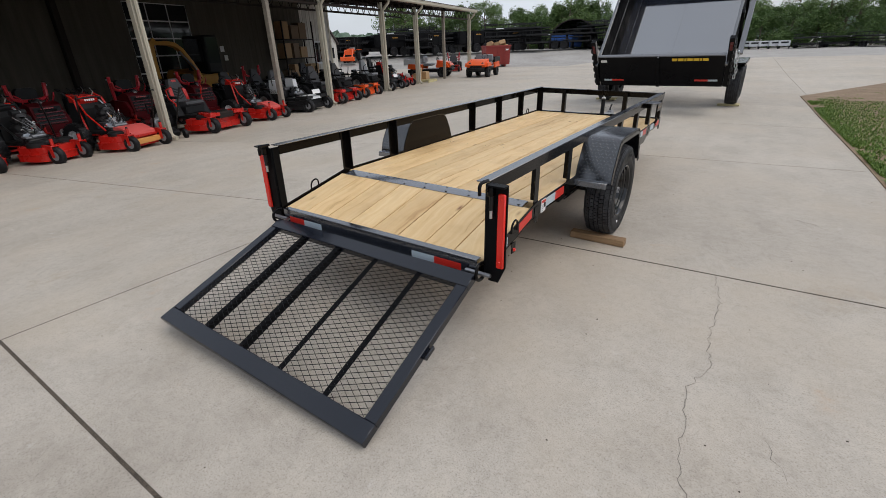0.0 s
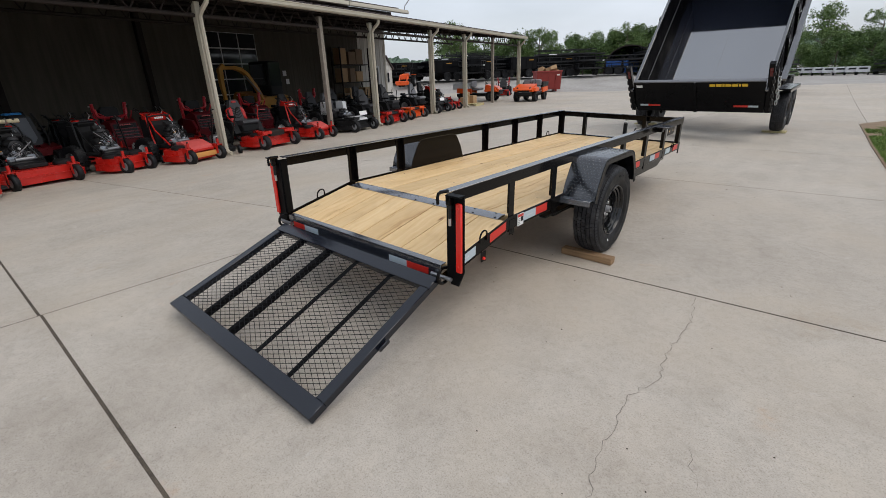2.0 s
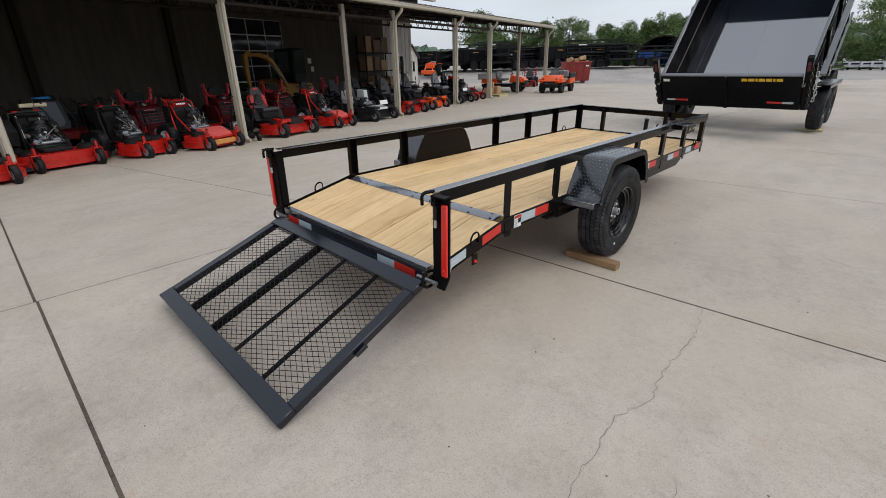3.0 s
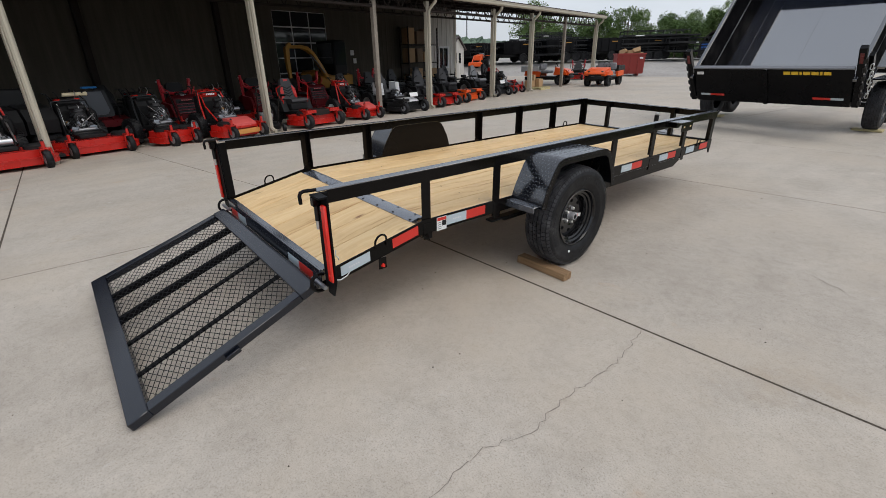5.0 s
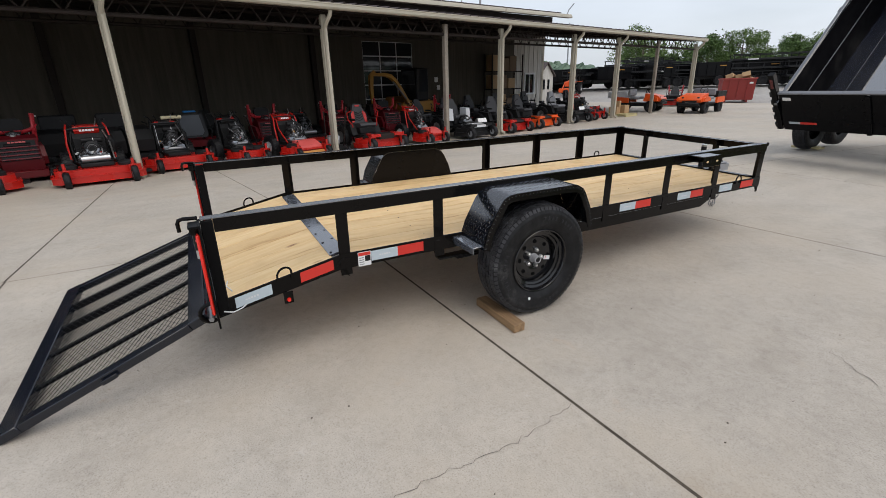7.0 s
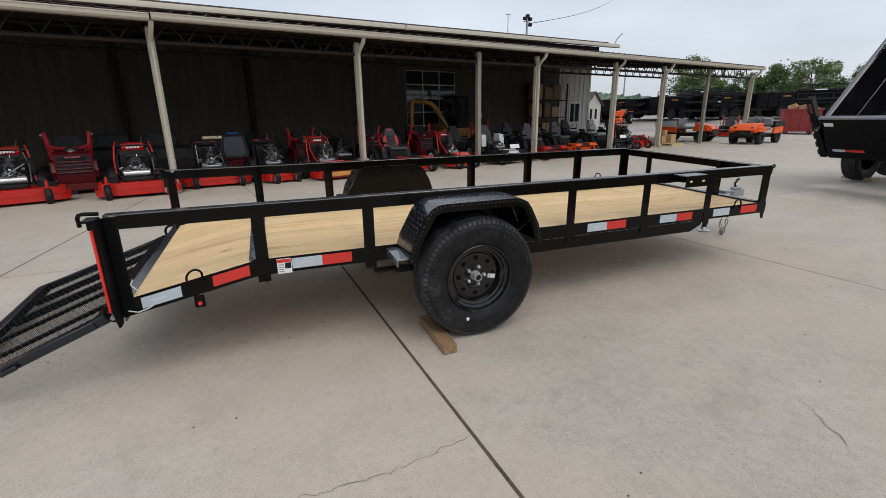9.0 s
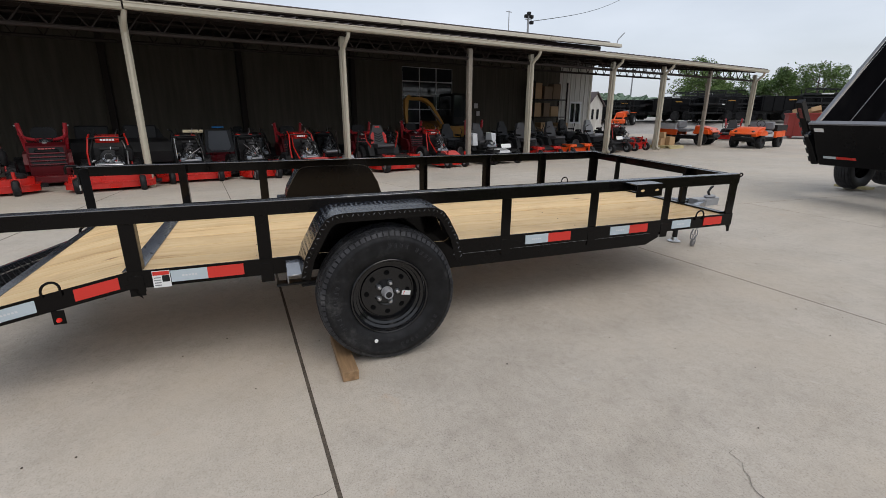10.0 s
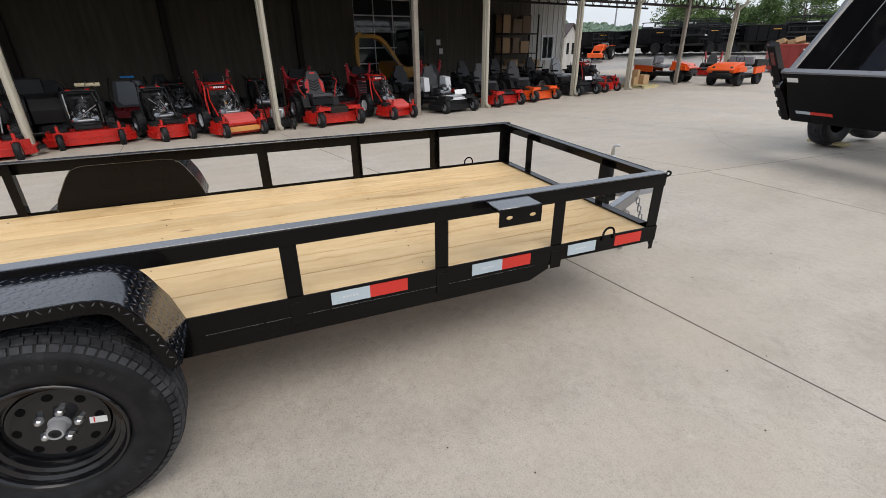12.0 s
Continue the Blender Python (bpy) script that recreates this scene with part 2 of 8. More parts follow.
def rubber_material(name="rubber", k=1.0, dust=0.5):
    """Tyre rubber, black where rubbed, with blotches of pale dust and fine scuffs."""
    mat = material(name, (0.010, 0.010, 0.011), 0.55, 0, 0.22)
    vec = coords(mat)
    big = noise_tex(mat, vec, 6.0, 7.0, 0.7)
    scuff = noise_tex(mat, vec, 38.0, 4.0, 0.7)
    col = ramp(mat, noise_tex(mat, vec, 15.0, 4.0), [(0.35, (0.0055 * k, 0.0055 * k, 0.0062 * k)), (0.68, (0.014 * k, 0.0142 * k, 0.0155 * k))])
    film = mix(mat, "MULTIPLY", 1.0, ramp(mat, big, [(0.50, (0, 0, 0)), (0.72, (dust, dust, dust))]), ramp(mat, scuff, [(0.36, (0.1, 0.1, 0.1)), (0.62, (1, 1, 1))]))
    col = mix(mat, "MIX", film, col, (0.12, 0.118, 0.115))
    link(mat, col, bsdf(mat).inputs["Base Color"])
    link(mat, ramp(mat, big, [(0.4, (0.42,) * 3), (0.7, (0.8,) * 3)]), bsdf(mat).inputs["Roughness"])
    bump(mat, mix(mat, "ADD", 0.5, noise_tex(mat, vec, 90.0), scuff), 0.2, 0.003)
    return mat


rubber = rubber_material()
rubber_tread = rubber_material("rubber_tread", 3.6, 0.85)
rubber_mark = rubber_material("rubber_mark", 1.9, 0.45)


def pine_material():
    """Fresh sawn pine, grain along y, with knots, each board with its own tone."""
    mat = material("pine", (0.6, 0.4, 0.2), 0.55, 0, 0.35)
    info = node(mat, "ShaderNodeObjectInfo")
    tc = node(mat, "ShaderNodeTexCoord")
    shift = node(mat, "ShaderNodeVectorMath")
    shift.operation = "MULTIPLY_ADD"
    comb = node(mat, "ShaderNodeCombineXYZ")
    for k in "XYZ":
        link(mat, info.outputs["Random"], comb.inputs[k])
    link(mat, comb.outputs[0], shift.inputs[0])
    shift.inputs[1].default_value = (13.0, 37.0, 5.0)
    link(mat, tc.outputs["Object"], shift.inputs[2])
    st = node(mat, "ShaderNodeMapping")
    st.inputs["Scale"].default_value = (26.0, 1.3, 26.0)
    link(mat, shift.outputs[0], st.inputs["Vector"])
    warp = noise_tex(mat, shift.outputs[0], 2.2, 3.0)
    add = node(mat, "ShaderNodeVectorMath")
    add.operation = "MULTIPLY_ADD"
    w3 = node(mat, "ShaderNodeCombineXYZ")
    link(mat, warp, w3.inputs["X"])
    link(mat, w3.outputs[0], add.inputs[0])
    add.inputs[1].default_value = (5.0, 0, 0)
    link(mat, st.outputs[0], add.inputs[2])
    grain = noise_tex(mat, add.outputs[0], 1.0, 5.0, 0.6)
    base = ramp(mat, grain, [(0.27, (0.43, 0.25, 0.10)), (0.40, (0.67, 0.465, 0.235)), (0.72, (0.76, 0.575, 0.33))])
    tone = ramp(mat, info.outputs["Random"], [(0.0, (0.88, 0.86, 0.82)), (0.5, (1.0, 0.99, 0.96)), (1.0, (1.05, 1.0, 0.92))])
    col = mix(mat, "MULTIPLY", 1.0, base, tone)
    kv = node(mat, "ShaderNodeMapping")
    kv.inputs["Scale"].default_value = (6.5, 2.4, 0.0)
    link(mat, shift.outputs[0], kv.inputs["Vector"])
    vor = node(mat, "ShaderNodeTexVoronoi", Scale=1.0)
    link(mat, kv.outputs[0], vor.inputs["Vector"])
    knot = ramp(mat, vor.outputs["Distance"], [(0.03, (1, 1, 1)), (0.085, (0.25, 0.25, 0.25)), (0.13, (0, 0, 0))])
    col = mix(mat, "MIX", knot, col, (0.22, 0.10, 0.04))
    stain = ramp(mat, noise_tex(mat, shift.outputs[0], 5.0, 5.0), [(0.50, (0, 0, 0)), (0.76, (0.42, 0.42, 0.42))])
    col = mix(mat, "MIX", stain, col, (0.42, 0.25, 0.11))
    link(mat, col, bsdf(mat).inputs["Base Color"])
    bump(mat, grain, 0.12, 0.004)
    return mat


pine = pine_material()


def old_wood():
    mat = material("old_wood", (0.26, 0.16, 0.085), 0.7)
    g = noise_tex(mat, coords(mat, (3, 30, 30)), 1.0, 5.0)
    link(mat, ramp(mat, g, [(0.3, (0.15, 0.085, 0.04)), (0.7, (0.36, 0.23, 0.12))]), bsdf(mat).inputs["Base Color"])
    bump(mat, g, 0.3, 0.004)
    return mat


timber = old_wood()


def concrete_material():
    mat = material("concrete", (0.45, 0.43, 0.4), 0.8, 0, 0.3)
    pos = node(mat, "ShaderNodeNewGeometry").outputs["Position"]
    big = noise_tex(mat, pos, 0.35, 6.0, 0.6)
    mid = noise_tex(mat, pos, 2.3, 7.0, 0.68)
    grit = noise_tex(mat, pos, 22.0, 5.0, 0.7)
    fine = noise_tex(mat, pos, 150.0, 3.0, 0.65)
    col = ramp(mat, big, [(0.3, (0.390, 0.350, 0.300)), (0.7, (0.492, 0.447, 0.391))])
    col = mix(mat, "MULTIPLY", 0.85, col, ramp(mat, mid, [(0.28, (0.83, 0.815, 0.79)), (0.52, (1, 1, 1)), (0.78, (1.08, 1.075, 1.06))]))
    col = mix(mat, "MULTIPLY", 0.6, col, ramp(mat, grit, [(0.25, (0.76, 0.75, 0.73)), (0.5, (1, 1, 1)), (0.78, (1.13, 1.13, 1.12))]))
    col = mix(mat, "MULTIPLY", 0.7, col, ramp(mat, fine, [(0.28, (0.52, 0.51, 0.49)), (0.45, (1, 1, 1)), (0.76, (1.24, 1.24, 1.22))]))
    # sweeping trowel arcs
    arc = node(mat, "ShaderNodeTexWave", Scale=0.8, Distortion=9.0, Detail=3.0)
    link(mat, pos, arc.inputs["Vector"])
    col = mix(mat, "MULTIPLY", 0.35, col, ramp(mat, arc.outputs["Fac"], [(0.0, (0.93, 0.925, 0.92)), (1.0, (1.04, 1.04, 1.04))]))
    # dark pits
    vor = node(mat, "ShaderNodeTexVoronoi", Scale=26.0)
    link(mat, pos, vor.inputs["Vector"])
    pit = ramp(mat, vor.outputs["Distance"], [(0.04, (0.55, 0.55, 0.55)), (0.11, (0, 0, 0))])
    col = mix(mat, "MIX", mix(mat, "MULTIPLY", 1.0, pit, ramp(mat, mid, [(0.46, (0, 0, 0)), (0.60, (1, 1, 1))])), col, (0.19, 0.172, 0.15))
    # pale washed patches, rust and mud stains
    pale = ramp(mat, noise_tex(mat, pos, 1.7, 7.0, 0.72), [(0.64, (0, 0, 0)), (0.78, (0.4, 0.4, 0.4))])
    col = mix(mat, "MIX", pale, col, (0.56, 0.53, 0.48))
    rust = ramp(mat, noise_tex(mat, pos, 0.9, 8.0, 0.72), [(0.60, (0, 0, 0)), (0.78, (0.5, 0.5, 0.5))])
    col = mix(mat, "MIX", rust, col, (0.33, 0.245, 0.15))
    orange = mix(mat, "MULTIPLY", 1.0, ramp(mat, noise_tex(mat, pos, 2.6, 4.0, 0.6), [(0.66, (0, 0, 0)), (0.80, (0.6, 0.6, 0.6))]), ramp(mat, grit, [(0.40, (0.1, 0.1, 0.1)), (0.60, (1, 1, 1))]))
    col = mix(mat, "MIX", orange, col, (0.45, 0.24, 0.10))
    # broad tan film of dried mud, and pale scrubbed spots
    tan = ramp(mat, noise_tex(mat, pos, 0.55, 5.0, 0.62), [(0.46, (0, 0, 0)), (0.66, (0.5, 0.5, 0.5))])
    col = mix(mat, "MIX", tan, col, (0.455, 0.385, 0.300))
    spot = ramp(mat, noise_tex(mat, pos, 7.0, 4.0, 0.7), [(0.66, (0, 0, 0)), (0.76, (0.45, 0.45, 0.45))])
    col = mix(mat, "MIX", spot, col, (0.60, 0.575, 0.535))
    info = node(mat, "ShaderNodeObjectInfo")
    col = mix(mat, "MULTIPLY", 1.0, col, ramp(mat, info.outputs["Random"], [(0, (0.95, 0.945, 0.94)), (1, (1.03, 1.03, 1.02))]))
    link(mat, col, bsdf(mat).inputs["Base Color"])
    link(mat, ramp(mat, mid, [(0.3, (0.62,) * 3), (0.7, (0.85,) * 3)]), bsdf(mat).inputs["Roughness"])
    bump(mat, mix(mat, "ADD", 0.5, fine, grit), 0.25, 0.006)
    return mat


concrete = concrete_material()


def plain_noise(name, lo, hi, scale, rough=0.85, bumpy=0.3, where="world"):
    mat = material(name, lo, rough, 0, 0.3)
    vec = node(mat, "ShaderNodeNewGeometry").outputs["Position"] if where == "world" else coords(mat)
    n = mix(mat, "MIX", 0.5, noise_tex(mat, vec, scale, 6.0, 0.65), noise_tex(mat, vec, scale * 14, 4.0))
    link(mat, ramp(mat, n, [(0.35, lo), (0.65, hi)]), bsdf(mat).inputs["Base Color"])
    bump(mat, n, bumpy, 0.02)
    return mat


gravel = plain_noise("gravel", (0.27, 0.255, 0.235), (0.42, 0.40, 0.375), 0.5)
dirt = plain_noise("dirt", (0.16, 0.105, 0.065), (0.30, 0.22, 0.14), 1.6)
crack_dark = plain_noise("crack_dark", (0.034, 0.027, 0.021), (0.13, 0.105, 0.079), 9.0)
crack_grey = plain_noise("crack_grey", (0.12, 0.105, 0.09), (0.30, 0.27, 0.23), 14.0)
hill_green = plain_noise("hill_green", (0.10, 0.15, 0.11), (0.17, 0.23, 0.16), 0.05)


def leaf_material(name, lo, hi):
    mat = material(name, lo, 0.6, 0, 0.3)
    geo = node(mat, "ShaderNodeNewGeometry")
    link(mat, ramp(mat, geo.outputs["Random Per Island"], [(0, lo), (1, hi)]), bsdf(mat).inputs["Base Color"])
    bsdf(mat).inputs["Transmission Weight"].default_value = 0.0
    return mat


leaf_green = leaf_material("leaf_green", (0.055, 0.10, 0.026), (0.17, 0.25, 0.075))
leaf_dark = leaf_material("leaf_dark", (0.040, 0.080, 0.022), (0.13, 0.205, 0.058))
grass_green = leaf_material("grass_green", (0.055, 0.115, 0.018), (0.20, 0.29, 0.060))
bark = plain_noise("bark", (0.07, 0.055, 0.04), (0.16, 0.13, 0.10), 6.0, 0.9, 0.5, "object")


def siding_material(name, lo, hi):
    mat = material(name, lo, 0.6)
    vec = coords(mat)
    streak = noise_tex(mat, coords(mat, (6, 6, 0.5)), 1.0, 6.0)
    link(mat, ramp(mat, streak, [(0.3, lo), (0.7, hi)]), bsdf(mat).inputs["Base Color"])
    bump(mat, noise_tex(mat, vec, 30.0), 0.05, 0.003)
    return mat


siding_dark = siding_material("siding_dark", (0.072, 0.063, 0.050), (0.104, 0.092, 0.074))
siding_dark.node_tree.nodes["Principled BSDF"].inputs["Specular IOR Level"].default_value = 0.1
brown_metal.node_tree.nodes["Principled BSDF"].inputs["Specular IOR Level"].default_value = 0.15
siding_light = siding_material("siding_light", (0.42, 0.40, 0.36), (0.62, 0.60, 0.56))
roof_metal = siding_material("roof_metal", (0.052, 0.036, 0.034), (0.085, 0.062, 0.060))


# ---- ground ----
FALL_Y, FALL = (-3.0, 1.3, 4.8, 7.0, 10.7, 16.4, 22.0), (0.030, 0.030, 0.024, 0.021, 0.008, 0.005, 0.0)
RISE_Y, LEVEL = (-6.1, 2.78, 8.25, 20.0), (-0.122, 0.056, 0.070, 0.0)


def ground_z(x, y):
    """The drive leans a little to its outer side and climbs past the trailer; beyond the joint at x = -2.22 the yard falls to the shed."""
    d = min(max(0.0, -x - 2.22), 8.98)
    drive = 0.03 * min(1.0, max(0.0, (20.0 - y) / 10.0)) - 0.0236 * min(2.216, max(-2.22, x)) * min(1.0, max(0.0, (30.0 - y) / 14.0)) + float(np.interp(y, RISE_Y, LEVEL))
    return -d * float(np.interp(y, FALL_Y, FALL)) + (1 - d / 8.98) * drive


def yard_z(x, y):
    """Beyond the concrete the gravel yard climbs about a metre towards the parked trailers."""
    u = 0.53 * -x + 0.85 * y
    return ground_z(x, y) + 0.9 * min(1.0, max(0.0, (u - 34.0) / 8.0)) * min(1.0, max(0.0, (-6.0 - x) / 6.0))


def on_ground(x, y, turn=0.0, lift=0.0):
    return pose(x, y, yard_z(x, y) + lift, 0, 0, turn)


def ground_sheet():
    xs = (-700, -60, -40, -34, -28, -22, -17, -14, -11.2, -6.7, -2.22, 2.216, 13, 700)
    ys = sorted((-500, -20) + FALL_Y + RISE_Y + (25, 28, 31, 34, 37, 40, 44, 50, 60, 900))
    v = [(x, y, yard_z(x, y) - (0.06 if -40 < x < 700 and -500 < y < 44 else 0.014)) for y in ys for x in xs]
    n = len(xs)
    f = [(j * n + i, j * n + i + 1, (j + 1) * n + i + 1, (j + 1) * n + i) for j in range(len(ys) - 1) for i in range(n - 1)]
    return Mesh().add(v, f)


ground = part("ground", ground_sheet(), gravel)
tagged(ground, "grey gravel and worn asphalt yard reaching the treeline", "ground", "", "structure")

pavement = thing("pavement", pose(0, 0, 0), "pale grey poured concrete slabs with dark joints and cracks", "pavement", "", "structure")
# joints running across (y at x = 0, slope) and along (x at y = 0, slope)
ACROSS = [(-15.0, 0.0), (-12.0, 0.0), (-9.0, 0.0), (-6.1, 0.0), (-3.18, 0.0), (-0.445, 0.067), (2.625, 0.15), (5.5, 0.13), (8.25, 0.12), (11.05, 0.11), (15.4, 0.10), (20.0, 0.10), (24.0, 0.10), (28.0, 0.10), (32.5, 0.10), (37.0, 0.10)]
ACROSS_LEFT = [(-15.0, 0.0), (-12.0, 0.0), (-9.0, 0.0), (-6.1, 0.0), (-3.19, 0.0), (-0.45, 0.123), (2.62, 0.15)] + [(5.6 + 3.0 * k, 0.15) for k in range(11)]
WIDE = (-3.18, -3.19, -0.445)
ALONG = [-2.09, 2.216, 6.6, 11.0]
ALONG_LEFT = [-24.8, -11.2, -2.09]
SKEW = {-2.09: 0.05, 2.216: -0.0376, 6.6: -0.0376, 11.0: -0.0376}


def corner(along, across):
    k = SKEW.get(along, 0.03)
    y0, s = across
    y = (y0 + s * along) / (1 - s * k)
    return Vector((along + k * y, y, 0))


def slab(u0, u1, v0, v1, gap=0.0031):
    """One poured slab between two joints each way, its edges eased."""
    q = [corner(u0, v0), corner(u1, v0), corner(u1, v1), corner(u0, v1)]
    for p in q:
        p.z = ground_z(p.x, p.y)
    c = (q[0] + q[1] + q[2] + q[3]) / 4

    def ring(g, z):
        out = []
        for i in range(4):
            p, a, b = q[i], q[i - 1], q[(i + 1) % 4]
            d1, d2 = (a - p).normalized(), (b - p).normalized()
            wide = g + (0.0030 if (v0, v0, v1, v1)[i][0] in WIDE else 0.0)
            p = p + (d1 * wide + d2 * g if i % 2 == 0 else d1 * g + d2 * wide) - c
            out.append((p.x, p.y, p.z + z))
        return out
    v = ring(gap, -0.05) + ring(gap, -0.004) + ring(gap + 0.0025, 0.0)
    f = [(8, 9, 10, 11)] + [(k + i, k + (i + 1) % 4, k + 4 + (i + 1) % 4, k + 4 + i) for k in (0, 4) for i in range(4)]
    ob = part("slab", Mesh().add(v, f), concrete, pavement, smooth=0)
    ob.matrix_basis = Matrix.Translation(c)


def filler(us, vs):
    m = Mesh()
    for v0, v1 in zip(vs, vs[1:]):
        for u0, u1 in zip(us, us[1:]):
            q = [corner(u0, v0), corner(u1, v0), corner(u1, v1), corner(u0, v1)]
            m.add([(p.x, p.y, ground_z(p.x, p.y) - 0.0012) for p in q], [(0, 1, 2, 3)])
    part("joint_filler", m, crack_dark, pavement, "dark dirt in the joints", 0)


filler(ALONG, ACROSS)
filler(ALONG_LEFT, ACROSS_LEFT[:14])


def crack(points, width, seed):
    """A wandering crack: a thin ragged ribbon lying on the slab."""
    rnd = random.Random(seed)
    pts = []
    for (x0, y0), (x1, y1) in zip(points, points[1:]):
        n = max(2, int(math.hypot(x1 - x0, y1 - y0) / 0.03))
        for i in range(n):
            t = i / n
            pts.append((x0 + (x1 - x0) * t + rnd.uniform(-0.013, 0.013), y0 + (y1 - y0) * t + rnd.uniform(-0.013, 0.013)))
    pts.append(points[-1])
    v, f = [], []
    for i, (x, y) in enumerate(pts):
        a, b = pts[max(0, i - 1)], pts[min(len(pts) - 1, i + 1)]
        l = math.hypot(b[0] - a[0], b[1] - a[1]) or 1
        nx, ny = -(b[1] - a[1]) / l, (b[0] - a[0]) / l
        w = width * rnd.uniform(0.25, 1.0) * (0.3 if i in (0, len(pts) - 1) else 1)
        z = ground_z(x, y) + (0.0016 if x > -2.2 else 0.005)
        v += [(x + nx * w, y + ny * w, z), (x - nx * w, y - ny * w, z)]
    f = [(2 * i, 2 * i + 2, 2 * i + 3, 2 * i + 1) for i in range(len(pts) - 1)]
    part("crack", Mesh().add(v, f), crack_grey, pavement, "thin ragged crack in the concrete", 0)


crack([(0.95, -0.39), (0.98, -0.55), (1.018, -0.80), (0.991, -1.13), (1.036, -1.39), (0.955, -1.60), (0.98, -1.81), (0.995, -2.02), (1.04, -2.2), (1.02, -2.6)], 0.0021, 1)
crack([(1.29, 1.03), (1.417, 0.96), (1.556, 0.88)], 0.003, 2)
crack([(-4.9, 8.9), (-4.1, 8.2), (-3.0, 7.0), (-2.3, 6.5)], 0.003, 4)
crack([(1.25, -1.75), (1.33, -1.93)], 0.0018, 5)


def pebbles():
    m, rnd = Mesh(), random.Random(5)
    for _ in range(110):
        x, y, r = rnd.uniform(-2.1, 2.2), rnd.uniform(-3.3, 4.5), rnd.uniform(0.0012, 0.0042)
        g = ground_z(x, y)
        m.box(x - r, x + r * rnd.uniform(0.6, 1.6), y - r, y + r, g, g + r * 1.1, r * 0.5)
    ob = part("pebbles", m, crack_dark, None, smooth=0)
    tagged(ob, "small dark pebbles and grit scattered on concrete", "grit", "", "stuff")


pebbles()

# grass strip beside the slabs
def lawn():
    rnd = random.Random(8)
    ys = (1.5, 3.4, 5.2, 7.0, 8.6, 10.6)
    edge = [(float(np.interp(y, (1.5, 4.0, 7.0, 10.6), (2.16, 2.02, 1.83, 1.66))), y) for y in ys]
    right = [(17.0, y) for y in ys[:-1]] + [(9.0, 25.9)]
    v = [(x, y, ground_z(x, y) + 0.012) for x, y in edge + right] + [(x, y, ground_z(x, y) - 0.07) for x, y in edge + right]
    k = len(ys)
    f = [(i, k + i, k + i + 1, i + 1) for i in range(k - 1)] + [(i, i + 1, 2 * k + i + 1, 2 * k + i) for i in range(k - 1)] + [(k - 1, 2 * k - 1, 4 * k - 1, 3 * k - 1)]
    soil = part("soil", Mesh().add(v, f), dirt, None, smooth=0)
    tagged(soil, "bare brown soil strip beside the concrete", "soil", "", "structure")
    m = Mesh()
    vs, fs = [], []
    for _ in range(150000):
        y = 1.6 + 14.0 * rnd.random() ** 1.2
        left = float(np.interp(y, [1.5, 4, 7, 10.6, 16.0], [2.16, 2.02, 1.83, 1.66, 4.3]))
        x = left + 0.04 + rnd.random() ** 1.7 * 7.0
        if noise.noise(Vector((x * 2.3, y * 2.1, 0))) + noise.noise(Vector((x * 0.8, y * 0.9, 4))) + min(0.65, (x - left - 0.22) * 1.6) - (1.2 if y > 9.4 + 0.25 * (x - left) else 0) < -0.42 + rnd.uniform(-0.2, 0.2):
            continue
        h, a, w = rnd.uniform(0.012, 0.042), rnd.uniform(0, 6.28), rnd.uniform(0.008, 0.017)
        dx, dy = math.cos(a), math.sin(a)
        k = len(vs)
        lean = rnd.uniform(-0.04, 0.04)
        g = ground_z(x, y) + 0.008
        vs += [(x - dx * w, y - dy * w, g), (x + dx * w, y + dy * w, g), (x + lean * dy, y - lean * dx, g + h)]
        fs.append((k, k + 1, k + 2))
    me = bpy.data.meshes.new("grass")
    me.from_pydata(vs, [], fs)
    me.materials.append(grass_green)
    tagged(new("grass", me), "patchy green grass growing on bare soil", "grass", "", "stuff")


lawn()


# ---- utility trailer ----
LX, RX, MID = -1.565, 0.0, -0.7825
RAIL, RAIL_LOW, DECK, SILL, SILL_LOW = 0.855, 0.775, 0.543, 0.556, 0.474
BEND, REAR, FRONT = -1.12, -1.725, 2.56
DROP = 0.205
TOP = {1: 0.830, -1: 0.845}
TALL = {1: 0.061, -1: 0.068}  # the top rail of each side
trailer = thing("utility_trailer", pose(-0.012, 0, 0, 0, 1.3, 0), "black steel utility trailer with pine deck and lowered mesh ramp", "trailer")


def side_x(side, out):
    """x at a distance inward (+) of a side's outer face. side: 1 right, -1 left."""
    return RX - out if side > 0 else LX + out


def dz(y):
    return DROP * (y - BEND) if y < BEND else 0.0


